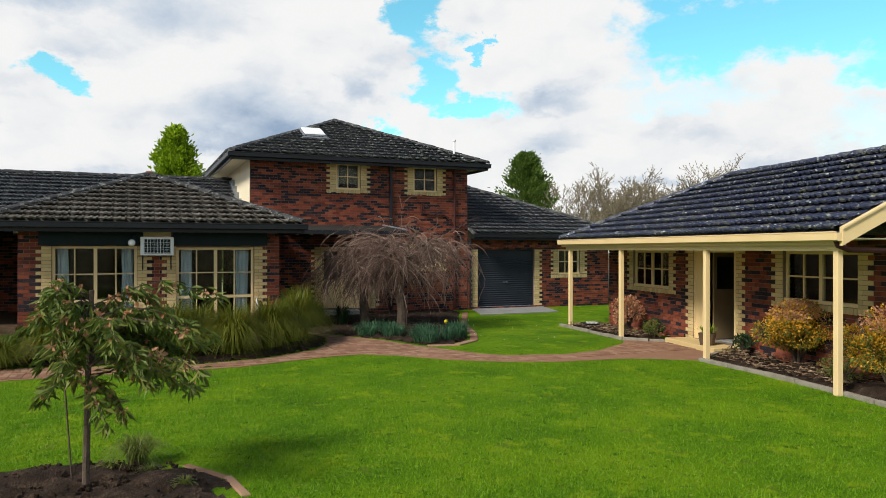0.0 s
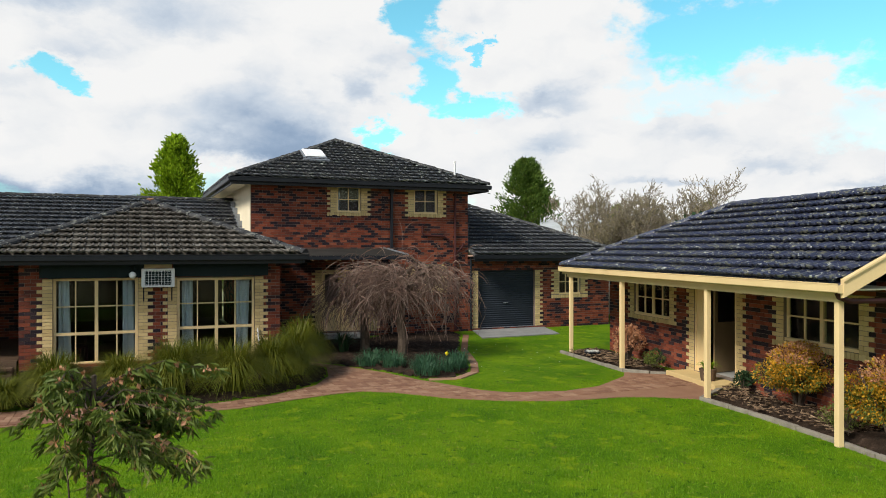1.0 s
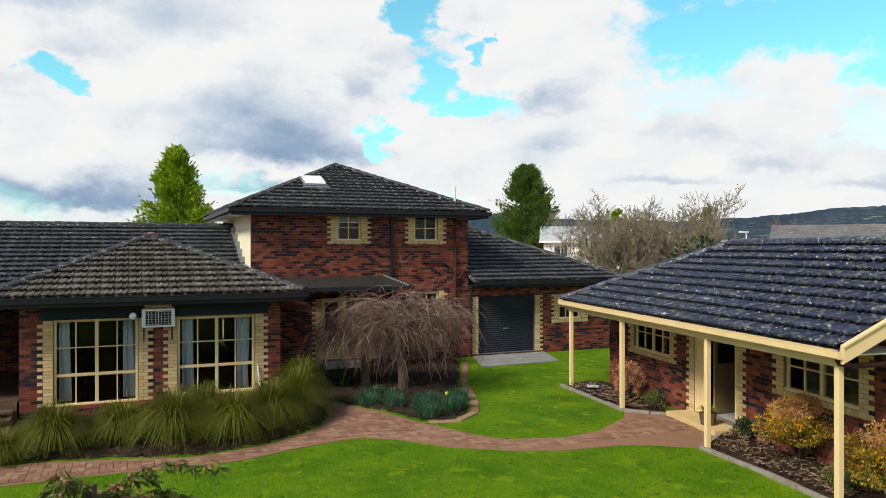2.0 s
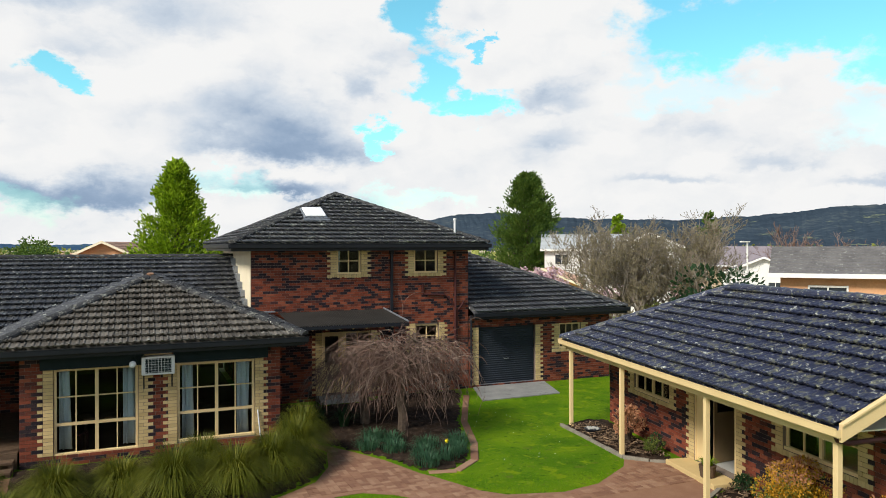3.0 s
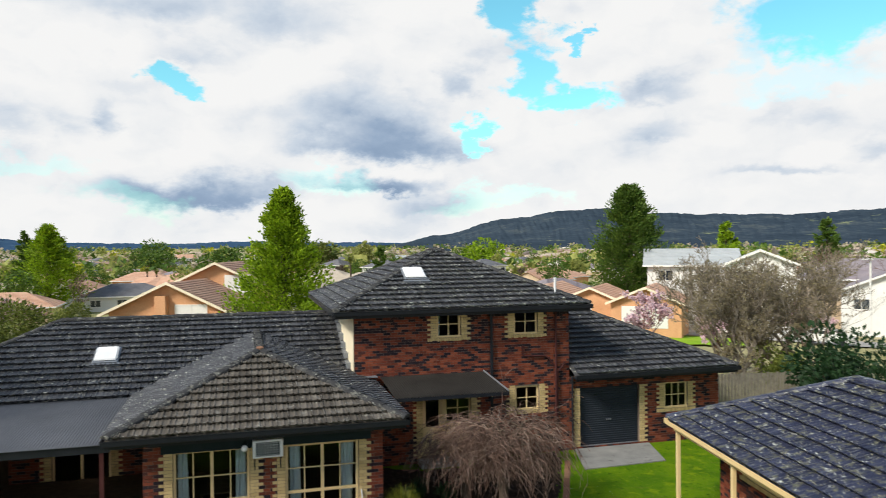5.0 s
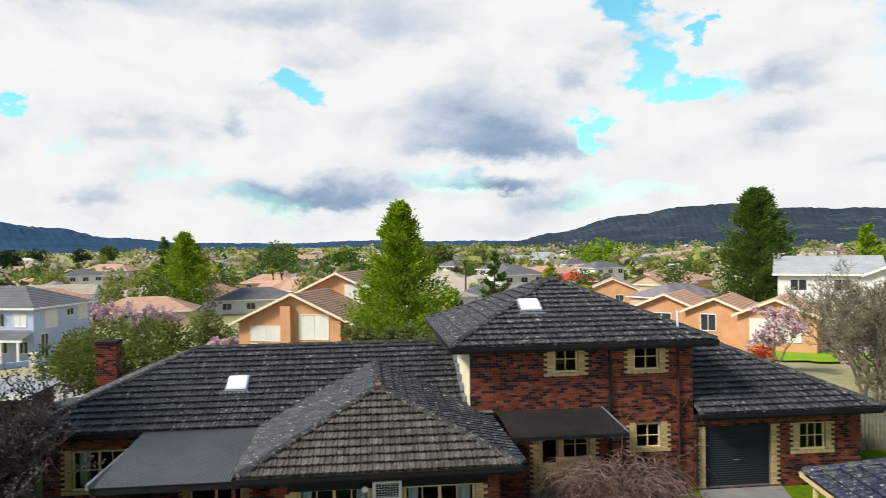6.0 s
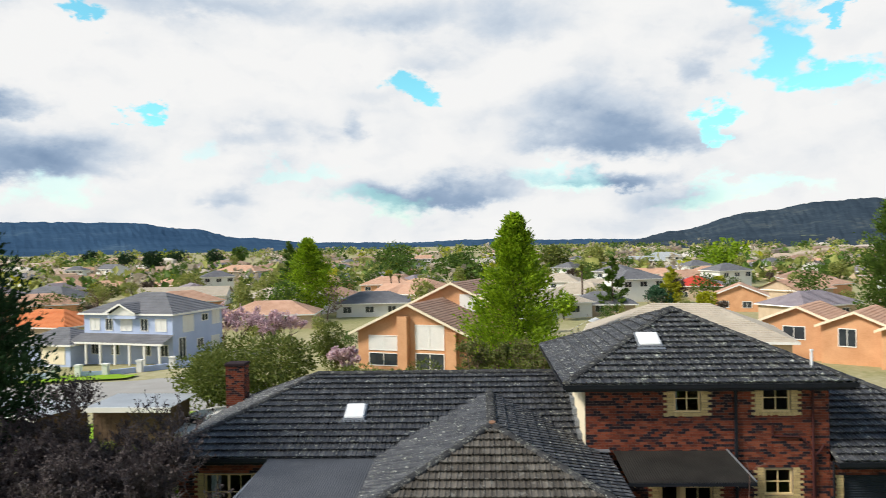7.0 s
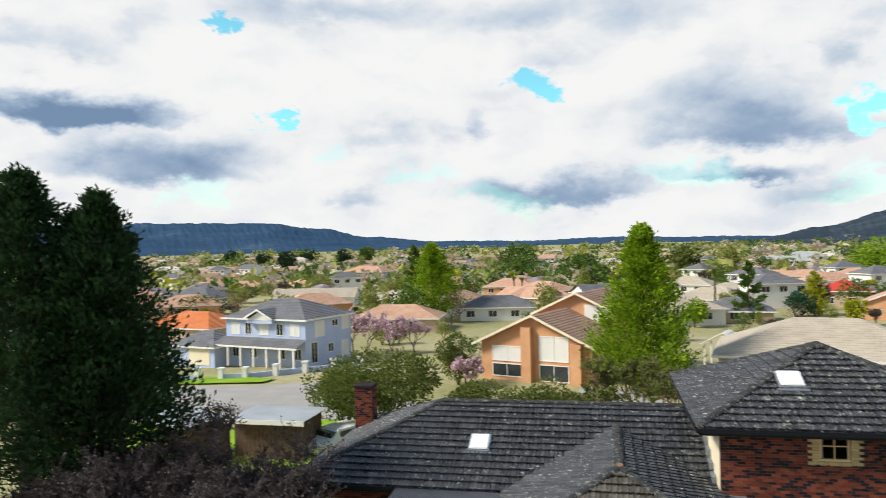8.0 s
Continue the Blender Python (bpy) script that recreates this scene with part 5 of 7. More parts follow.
# daffodil clumps under the weeping tree
for i, (x, y) in enumerate(((5.55, 18.1), (6.1, 17.6), (6.3, 18.5), (6.6, 16.9), (7.0, 17.6), (7.1, 16.5), (7.55, 16.9), (7.9, 17.7), (6.45, 16.2), (5.95, 18.9))):
    t = thing("daffodil_clump", pose(x, y, 0.05, 0, 0, 40 * i), "upright blue-green daffodil leaves in the garden bed", "plant", "daffodil clumps")
    part("foliage", raw("foliage", *blades(170, 0.28, 0.36, 0.010, base_r=0.3, segs=3), LEAF_DAFF), LEAF_DAFF, t)
    if i == 5:
        bm = bmesh.new()
        for k in range(6):
            a = k * math.pi / 3
            vv = [bm.verts.new(c) for c in ((0, 0, 0.42), (0.04 * math.cos(a - 0.4), -0.01, 0.42 + 0.04 * math.sin(a - 0.4)), (0.075 * math.cos(a), -0.02, 0.42 + 0.075 * math.sin(a)), (0.04 * math.cos(a + 0.4), -0.01, 0.42 + 0.04 * math.sin(a + 0.4)))]
            bm.faces.new(vv)
        tube(bm, [(0, 0, 0.42), (0, -0.05, 0.42)], 0.02, 0.035, 8)
        part("flower", bm, material("daffodil_yellow", two((0.75, 0.58, 0.02), (0.85, 0.68, 0.03)), bump=0), t, "yellow trumpet flower")
# dark flax by the entrance
for x, y in ((5.0, 21.2), (4.6, 20.4), (5.6, 20.6)):
    t = thing("flax_plant", pose(x, y, 0.03), "dark sword-leaved plant beside the entrance", "plant", "flax by the entrance")
    part("foliage", raw("foliage", *blades(110, 0.5, 0.75, 0.022, base_r=0.12, segs=3), LEAF_DARK), LEAF_DARK, t)


def weeping_tree(at, h, spread_, label, arms, group):
    """A bare weeping tree: a stout trunk, arching limbs and a curtain of hanging twigs."""
    t = thing("weeping_tree", at, label, "tree", group)
    bm_ = bmesh.new()
    tube(bm_, [(0, 0, -0.1), (0.03, 0.02, 0.5), (-0.04, 0.03, 1.0), (0.0, 0.0, h * 0.66)], 0.15, 0.11, 9)
    part("trunk", bm_, BARK, t)
    limbs, twigs = [], []
    for i in range(arms):
        a = 6.283 * (i + random.uniform(-0.3, 0.3)) / arms
        reach = spread_ * random.uniform(0.35, 0.8)
        topz = h * random.uniform(0.74, 1.0)
        ca, sa = math.cos(a), math.sin(a)
        line = []
        for s in range(8):
            q = s / 7
            line.append(Vector((ca * reach * q, sa * reach * q, h * 0.62 + (topz - h * 0.62) * math.sin(min(1, q * 1.25) * math.pi / 2) - 0.25 * max(0, q - 0.7) * h)) + Vector((random.gauss(0, 0.09), random.gauss(0, 0.09), random.gauss(0, 0.07))))
        limbs.append(line)
        for _ in range(30):
            p = line[random.randint(1, 7)].copy()
            b = a + random.gauss(0, 0.8)
            d = Vector((math.cos(b), math.sin(b), random.uniform(0.1, 0.7)))
            ln = random.uniform(0.3, 1.2) * h * 0.55
            tw = [p.copy()]
            for s in range(7):
                d.z -= random.uniform(0.12, 0.36)
                d = Vector((d.x * 0.92 + random.gauss(0, 0.27), d.y * 0.92 + random.gauss(0, 0.27), d.z + random.gauss(0, 0.18))).normalized()
                p = p + d * (ln / 7)
                if p.z < 0.5 + random.random() * 0.5:
                    break
                tw.append(p.copy())
                if s > 1 and random.random() < 0.55:
                    e, pp = (d + Vector((random.gauss(0, 0.6), random.gauss(0, 0.6), 0.2))).normalized(), p.copy()
                    sub = [pp.copy()]
                    for _ in range(4):
                        e.z -= 0.3
                        e.normalize()
                        pp = pp + e * (ln * 0.09)
                        sub.append(pp.copy())
                    twigs.append(sub)
            twigs.append(tw)
    part("branchwork", raw("branchwork", *strands(limbs, 0.05, 0.012, 5), BARK), BARK, t)
    part("twig_curtain", raw("twig_curtain", *strands(twigs, 0.0085, 0.0045, 3), TWIG), TWIG, t, kind="stuff")


random.seed(5)
weeping_tree(pose(7.0, 19.5, 0), 2.75, 1.95, "bare weeping cherry with a thick grey trunk in the bed", 20, "weeping trees")
weeping_tree(pose(6.25, 20.6, 0, 0, 0, 50), 2.15, 1.35, "smaller bare weeping tree behind the first", 14, "weeping trees")

# young tree in the near bed
random.seed(3)
yt = thing("young_tree", pose(-0.40, 7.50, 0) @ Matrix.Scale(1.10, 4), "young staked tree with drooping long olive leaves", "tree")
bm = bmesh.new()
tube(bm, [(0, 0, -0.05), (0.01, 0.0, 0.4), (0.02, 0.0, 1.0), (0.05, -0.02, 1.7)], 0.032, 0.02, 8)
part("trunk", bm, BARK, yt)
lines, pts, outs = [], [], []
for i in range(52):
    a = random.uniform(0, 6.28)
    z = random.uniform(0.95, 1.68)
    reach = random.uniform(0.35, 0.95)
    ca, sa = math.cos(a), math.sin(a)
    rise = random.uniform(-0.05, 0.6) * (1.1 - reach * 0.5)
    q = [Vector((0.03, -0.01, z))]
    for s in range(1, 6):
        t = s / 5
        q.append(Vector((ca * reach * t + 0.25 * t, sa * reach * t - 0.10 * t, z + rise * t * (1.5 - 0.6 * t) - 0.28 * t ** 3)) + Vector((random.gauss(0, 0.02), random.gauss(0, 0.02), random.gauss(0, 0.02))))
    lines.append(q)
    for p in q[2:] + [q[3].lerp(q[4], 0.5), q[4].lerp(q[5], 0.5)]:
        for _ in range(14):
            pts.append(p + Vector((random.gauss(0, 0.02), random.gauss(0, 0.02), random.gauss(0, 0.02))))
            b = random.uniform(0, 6.28)
            outs.append((math.cos(b) * 0.6 + ca * 0.4, math.sin(b) * 0.6 + sa * 0.4, -0.25))
part("branchwork", raw("branchwork", *strands(lines, 0.009, 0.003, 4), BARK), BARK, yt)
part("crown", raw("crown", *leaves(pts, 0.115, 0.24, droop=0.4, out=outs, jitter=0.5), LEAF_GUM), LEAF_GUM, yt)
rust = [p for p in pts if random.random() < 0.05]
part("spent_blossom", raw("spent_blossom", *leaves(rust * 5, 0.05, 0.7), LEAF_PINKISH), LEAF_PINKISH, yt, "small russet spent flower heads", kind="stuff")
tagged(part("garden_stake", piped([(-0.52, 7.70, 0.0), (-0.60, 7.66, 1.25)], 0.008), BARK, None), "thin brown stick stake beside the young tree", "stake")
for x, y in ((0.15, 7.75), (0.45, 7.2), (-0.2, 8.05)):
    t = thing("small_plant", pose(x, y, 0.04), "small low green plant in the bare soil", "plant", "seedlings in the soil")
    part("foliage", raw("foliage", *blades(60, 0.16, 0.12, 0.008, base_r=0.04, segs=3), LEAF_BUSH), LEAF_BUSH, t)

t = thing("grass_tuft", pose(0.05, 8.25, 0.03), "upright green grass tuft in the soil bed", "plant")
part("foliage", raw("foliage", *blades(420, 0.38, 0.36, 0.0035, base_r=0.1, segs=4, droop=1.0), LEAF_BUSH), LEAF_BUSH, t)
bm = bmesh.new()
for _ in range(560):
    a, rr = random.uniform(0, 6.28), math.sqrt(random.random())
    bmesh.ops.create_icosphere(bm, subdivisions=1, radius=0.012 + 0.034 * random.random() ** 2.2, matrix=pose(-0.65 + 1.3 * rr * math.cos(a), 7.2 + 1.2 * rr * math.sin(a), 0.06, random.uniform(0, 180), random.uniform(0, 180)) @ Matrix.Diagonal((1, 1.3, 0.7, 1)))
for v in bm.verts:
    v.co += Vector((random.gauss(0, 0.006), random.gauss(0, 0.006), random.gauss(0, 0.006)))
tagged(part("soil_clods", bm, SOIL, None), "loose clods of dark soil", "soil", kind="stuff")
# shrubs beside the flat
random.seed(8)
bush("gold_shrub", pose(11.35, 9.9, 0.08), 0.78, 0.50, 13000, 0.048, LEAF_GOLD, "rounded shrub of orange and gold leaves beside the brick wall", group="gold shrubs", stem=0.26, lumps=20, second=(LEAF_PINKISH, 0.6), low=(LEAF_BUSH, 0.42))
bush("gold_shrub", pose(10.85, 7.75, 0.08), 0.80, 0.56, 13000, 0.048, LEAF_GOLD, "rounded shrub of orange and gold leaves beside the verandah post", group="gold shrubs", stem=0.22, lumps=20, second=(LEAF_PINKISH, 0.6), low=(LEAF_BUSH, 0.42))
bush("russet_shrub", pose(12.05, 15.9, 0.06), 0.45, 0.45, 2200, 0.06, LEAF_PINKISH, "russet-leaved shrub in the mulch bed", stem=0.1, lumps=10)
bush("low_shrub", pose(10.65, 8.4, 0.08), 0.38, 0.25, 1500, 0.035, LEAF_BUSH, "low green bushy plant in the mulch", stem=0.02)
bush("low_shrub", pose(11.95, 14.75, 0.06), 0.26, 0.2, 900, 0.035, LEAF_BUSH, "low green bushy plant in the mulch", stem=0.02)
bush("dark_plant", pose(11.75, 11.6, 0.08), 0.25, 0.18, 700, 0.05, LEAF_DARK, "small dark plant in the mulch bed", "plant", stem=0.02)
bush("dark_plant", pose(12.2, 15.0, 0.06), 0.25, 0.2, 700, 0.05, LEAF_DARK, "small dark plant in the mulch bed", "plant", stem=0.02)
part("foliage", raw("foliage", *[(lambda v, f: ([(a, b, c + 0.25) for a, b, c in v], f))(*blades(90, 0.25, 0.22, 0.015, base_r=0.1, segs=3))][0], LEAF_CONIFER), LEAF_CONIFER, pot)
bowl = thing("garden_bowl", pose(11.75, 17.1, 0.05), "dark shallow bowl of pebbles on the mulch", "bowl")
bm = bmesh.new()
tube(bm, [(0, 0, 0), (0, 0, 0.14)], 0.14, 0.24, 16)
part("bowl", bm, BLACK, bowl)
bm = bmesh.new()
for _ in range(26):
    bmesh.ops.create_icosphere(bm, subdivisions=1, radius=random.uniform(0.025, 0.045), matrix=pose(random.gauss(0, 0.08), random.gauss(0, 0.08), 0.15))
part("gravel", bm, CONCRETE, bowl, kind="stuff")
vs, fs = [], []
for _ in range(5200):
    x, y = random.uniform(9.9, 12.4), random.uniform(6, 18)
    if not (within(x, y, [(11.5, 18.2), (11.2, 15), (12.1, 14.3), (12.7, 18.0)]) or within(x, y, [(12.0, 12.2), (10.65, 11.4), (10.5, 9.8), (10.25, 8.1), (11.4, 8.0)])):
        continue
    a, l, w, z = random.uniform(0, 3.14), random.uniform(0.03, 0.09), random.uniform(0.008, 0.016), random.uniform(0.10, 0.17)
    k = len(vs)
    c, s = math.cos(a), math.sin(a)
    vs += [(x - c * l - s * w, y - s * l + c * w, z), (x - c * l + s * w, y - s * l - c * w, z), (x + c * l + s * w, y + s * l - c * w, z + random.uniform(-0.02, 0.02)), (x + c * l - s * w, y + s * l + c * w, z)]
    fs.append((k, k + 1, k + 2, k + 3))
CHIP = material("bark_chip", [(0.0, (0.08, 0.05, 0.03)), (0.6, (0.20, 0.13, 0.08)), (1.0, (0.38, 0.28, 0.18))], island=0.8, bump=0)
tagged(part("bark_chips", raw("bark_chips", vs, fs, CHIP), CHIP, None), "scattered pale bark chips on the beds", "mulch", kind="stuff")

# ---- the suburb beyond ----
random.seed(21)
# wall and roof colours are raised to stand in for stronger sun beyond the house
ORANGE_BRICK = material("orange_brick_wall", two((0.52, 0.26, 0.13), (0.68, 0.38, 0.21)), scale=0.8, fine=12, rough=0.85, bump=0)
TAN_BRICK = material("tan_brick_wall", two((0.44, 0.33, 0.22), (0.60, 0.47, 0.34)), scale=0.8, fine=12, rough=0.85, bump=0)
WHITE_WALL = material("white_rendered_wall", two((0.66, 0.65, 0.62), (0.78, 0.76, 0.72)), scale=0.5, fine=8, rough=0.8, bump=0)
BLUE_WALL = material("lilac_blue_rendered_wall", two((0.38, 0.45, 0.64), (0.50, 0.57, 0.75)), scale=0.5, fine=8, rough=0.8, bump=0)
R_TERRA = material("terracotta_tile_roof", two((0.48, 0.28, 0.19), (0.62, 0.40, 0.29)), scale=0.8, fine=7, rough=0.8, bump=0)
R_BROWN = material("brown_tile_roof", two((0.28, 0.17, 0.125), (0.42, 0.28, 0.21)), scale=0.8, fine=7, rough=0.8, bump=0)
R_GREY = material("grey_tile_roof", two((0.13, 0.13, 0.14), (0.21, 0.21, 0.225)), scale=0.8, fine=7, rough=0.75, bump=0)
R_BEIGE = material("beige_tile_roof", two((0.40, 0.34, 0.27), (0.54, 0.47, 0.38)), scale=0.8, fine=7, rough=0.8, bump=0)
R_PALE = material("pale_grey_tile_roof", two((0.34, 0.36, 0.37), (0.46, 0.48, 0.49)), scale=0.8, fine=7, rough=0.8, bump=0)
R_SLATE = material("weathered_charcoal_tile_roof", two((0.10, 0.095, 0.095), (0.19, 0.18, 0.175)), scale=1.2, fine=9, rough=0.8, bump=0, spots=[((0.30, 0.30, 0.28), 5.0, 0.6)])
R_RED = material("red_tile_roof", two((0.50, 0.05, 0.04), (0.62, 0.09, 0.06)), scale=0.8, fine=7, rough=0.7, bump=0)
R_ORANGE = material("orange_tile_roof", two((0.52, 0.16, 0.06), (0.66, 0.24, 0.10)), scale=0.8, fine=7, rough=0.7, bump=0)
R_MAUVE = material("mauve_tile_roof", two((0.22, 0.19, 0.21), (0.31, 0.27, 0.29)), scale=0.8, fine=7, rough=0.75, bump=0)
SHEET_PALE = material("pale_ribbed_sheet", two((0.42, 0.44, 0.46), (0.58, 0.60, 0.62)), scale=0.6, rough=0.5, bump=0.03)
WHITE_TRIM = material("white_trim_paint", two((0.72, 0.70, 0.65), (0.82, 0.80, 0.76)), scale=1, rough=0.5, bump=0)
DARK_GLASS = material("dark_window_glass", two((0.02, 0.025, 0.03), (0.05, 0.06, 0.07)), scale=1, rough=0.08, bump=0, spec=0.6)
# haze of the far air is put into both hill colours as blue
HAZY_FOREST = material("haze_tinted_hillside", [(0.1, (0.024, 0.036, 0.052)), (0.6, (0.042, 0.060, 0.080)), (1.0, (0.12, 0.13, 0.12))], scale=0.008, fine=0.06, rough=1.0, bump=0, spec=0.0, spots=[((0.17, 0.19, 0.12), 0.011, 0.63)])
HAZY_FAR_FOREST = material("haze_blue_far_hillside", [(0.1, (0.025, 0.055, 0.105)), (0.6, (0.04, 0.08, 0.14)), (1.0, (0.09, 0.14, 0.19))], scale=0.003, fine=0.03, rough=1.0, bump=0, spec=0.0)
VERGE = material("lime_verge_grass", two((0.16, 0.30, 0.015), (0.28, 0.42, 0.03)), scale=0.5, rough=0.9)


def drape(name, ring, mat_, label, category, lift=0.06, cell=1.2):
    """A sheet laid over the falling ground within an outline."""
    bm_ = bmesh.new()
    at_ = {}
    xs_, ys_ = [p[0] for p in ring], [p[1] for p in ring]
    for i_ in range(int(min(xs_) // cell), int(max(xs_) // cell) + 1):
        for j_ in range(int(min(ys_) // cell), int(max(ys_) // cell) + 1):
            if within((i_ + 0.5) * cell, (j_ + 0.5) * cell, ring):
                q_ = []
                for c_ in ((i_, j_), (i_ + 1, j_), (i_ + 1, j_ + 1), (i_, j_ + 1)):
                    if c_ not in at_:
                        x_, y_ = c_[0] * cell, c_[1] * cell
                        at_[c_] = bm_.verts.new((x_, y_, gz(x_, y_) + lift))
                    q_.append(at_[c_])
                bm_.faces.new(q_)
    bmesh.ops.smooth_vert(bm_, verts=[v_ for v_ in bm_.verts if v_.is_boundary], factor=0.5, use_axis_x=True, use_axis_y=True, use_axis_z=False)
    return tagged(part(name, bm_, mat_, None, smooth=True), label, category, kind="structure")


def tile_rows(bm_, m, length, run, tan, kl, kr, step=0.36):
    """Overlapping courses on a far roof, each a little step."""
    n = max(2, round(run / step))
    prev = None
    for i in range(n):
        d0, d1 = run * i / n, run * (i + 1) / n
        q = [(kl * d0, d0, d0 * tan + 0.05), (length - kr * d0, d0, d0 * tan + 0.05), (length - kr * d1, d1, d1 * tan + 0.005), (kl * d1, d1, d1 * tan + 0.005), (kl * d0, d0, d0 * tan - 0.02), (length - kr * d0, d0, d0 * tan - 0.02)]
        wide = length - (kl + kr) * d1 > 0.02
        v = [bm_.verts.new(m @ Vector(c)) for c in (q[:4] if wide else q[:3])]
        bm_.faces.new(v)
        bm_.faces.new((prev[0], prev[1], v[1], v[0]) if prev else [bm_.verts.new(m @ Vector(q[4])), bm_.verts.new(m @ Vector(q[5])), v[1], v[0]])
        prev = (v[3], v[2]) if wide else None


def block(parent, x, y, w, d, h, roof, wall_mat, roof_mat, tan=0.42, over=0.45, ridge_y=False, z0=-1.5, trim=WHITE_TRIM):
    """A box of a house with a hip or gable roof, in the thing's own coordinates; the front is at y. ridge_y: the gable faces the front."""
    bm_ = boxes((x, x + w, y, y + d, z0, h))
    if roof == "gable":
        half = (w if ridge_y else d) / 2
        tip = h + half * tan
        for k in (0, 1):
            if ridge_y:
                yy = y if k == 0 else y + d
                bm_.faces.new([bm_.verts.new(c) for c in ((x, yy, h), (x + w, yy, h), (x + w / 2, yy, tip))])
            else:
                xx = x if k == 0 else x + w
                bm_.faces.new([bm_.verts.new(c) for c in ((xx, y, h), (xx, y + d, h), (xx, y + d / 2, tip))])
    part("wall", bm_, wall_mat, parent)
    rb = bmesh.new()
    o = over
    ez = h - o * tan + 0.06
    if roof == "hip":
        run = min(w, d) / 2 + o
        fx, fy = w + 2 * o, d + 2 * o
        for m, l in ((pose(x - o, y - o, ez), fx), (pose(x - o, y + d + o, ez, 0, 0, -90), fy), (pose(x + w + o, y - o, ez, 0, 0, 90), fy), (pose(x + w + o, y + d + o, ez, 0, 0, 180), fx)):
            tile_rows(rb, m, l, run, tan, 1, 1)
    elif ridge_y:
        run = w / 2 + o
        tile_rows(rb, pose(x - o, y + d + o, ez, 0, 0, -90), d + 2 * o, run, tan, 0, 0)
        tile_rows(rb, pose(x + w + o, y - o, ez, 0, 0, 90), d + 2 * o, run, tan, 0, 0)
    else:
        run = d / 2 + o
        tile_rows(rb, pose(x - o, y - o, ez), w + 2 * o, run, tan, 0, 0)
        tile_rows(rb, pose(x + w + o, y + d + o, ez, 0, 0, 180), w + 2 * o, run, tan, 0, 0)
    bmesh.ops.remove_doubles(rb, verts=rb.verts[:], dist=0.004)
    part("roof", rb, roof_mat, parent)
    fb = bmesh.new()
    if roof == "hip" or not ridge_y:
        box(fb, x - o - 0.03, x + w + o + 0.03, y - o - 0.05, y - o, ez - 0.18, ez + 0.03)
        box(fb, x + w + o, x + w + o + 0.05, y - o, y + d + o, ez - 0.18, ez + 0.03)
        box(fb, x - o - 0.05, x - o, y - o, y + d + o, ez - 0.18, ez + 0.03)
    else:
        half = w / 2 + o
        for sgn in (-1, 1):
            c = x + w / 2
            p = [(c, ez + half * tan - 0.16), (c + sgn * half, ez - 0.16), (c + sgn * half, ez + 0.09), (c, ez + half * tan + 0.09)]
            for yy in (y - o - 0.06, y - o):
                fb.faces.new([fb.verts.new((a, yy, b)) for a, b in p])
            fb.faces.new([fb.verts.new(v) for v in ((p[2][0], y - o - 0.06, p[2][1]), (p[3][0], y - o - 0.06, p[3][1]), (p[3][0], y - o, p[3][1]), (p[2][0], y - o, p[2][1]))])
    part("fascia", fb, trim, parent)


def far_window(parent, x, z, w, h, y=0.0, side=False, white=False, trim=WHITE_TRIM):
    """A framed window on the front (or, with side, on the right-hand wall, x then counting back from the front corner at y)."""
    m = pose(0, y, 0) if not side else pose(y, x, 0, 0, 0, 90) @ pose(-x, 0, 0)
    if side:
        m = pose(y, 0, 0, 0, 0, 90)
    fr = part("window", boxes((x, x + w, -0.06, 0.02, z, z + 0.09), (x, x + w, -0.06, 0.02, z + h - 0.09, z + h), (x, x + 0.08, -0.06, 0.02, z + 0.09, z + h - 0.09), (x + w - 0.08, x + w, -0.06, 0.02, z + 0.09, z + h - 0.09), (x + w / 2 - 0.03, x + w / 2 + 0.03, -0.05, 0.02, z + 0.09, z + h - 0.09), m=m), trim, parent)
    part("pane", boxes((x + 0.08, x + w - 0.08, -0.02, 0.01, z + 0.09, z + h - 0.09), m=m), DARK_GLASS if not white else WHITE_WALL, fr)


# lilac-blue two-storey house
b = thing("blue_house", pose(-47.6, 86.5, -3.3, 0, 0, -15.5), "two-storey lilac-blue rendered house with a dark hip roof", "house")
block(b, 0, 0, 12.8, 9.5, 5.9, "hip", BLUE_WALL, R_GREY, 0.42)
part("portico_gable", boxes((4.2, 8.2, -0.7, 0.0, 5.2, 5.6)), BLUE_WALL, b)
bm = bmesh.new()
tile_rows(bm, pose(4.0, 2.5, 5.9, 0, 0, -90), 3.6, 2.2, 0.5, 0, 0)
tile_rows(bm, pose(8.4, -1.1, 5.9, 0, 0, 90), 3.6, 2.2, 0.5, 0, 0)
part("portico_roof", bm, R_GREY, b)
bm = bmesh.new()
for sgn in (-1, 1):
    vv = [(6.2, 7.05), (6.2 + sgn * 2.3, 5.9), (6.2 + sgn * 2.3, 5.65), (6.2, 6.8)]
    bm.faces.new([bm.verts.new((a, -1.13, c)) for a, c in vv])
part("portico_trim", bm, WHITE_TRIM, b)
bm = bmesh.new()
bm.faces.new([bm.verts.new(c) for c in ((4.2, -0.72, 5.6), (8.2, -0.72, 5.6), (6.2, -0.72, 6.7))])
part("portico_face", bm, WHITE_WALL, b)
bm = bmesh.new()
tile_rows(bm, pose(-0.3, -2.2, 2.6), 13.4, 2.2, 0.35, 0, 0)
part("verandah_roof", bm, R_GREY, b)
part("verandah_beam", boxes((-0.3, 13.1, -2.2, -2.05, 2.35, 2.6)), WHITE_TRIM, b)
for i in range(7):
    part("verandah_post", boxes((0.0 + i * 2.08, 0.22 + i * 2.08, -2.15, -1.95, 0, 2.35)), WHITE_TRIM, b)
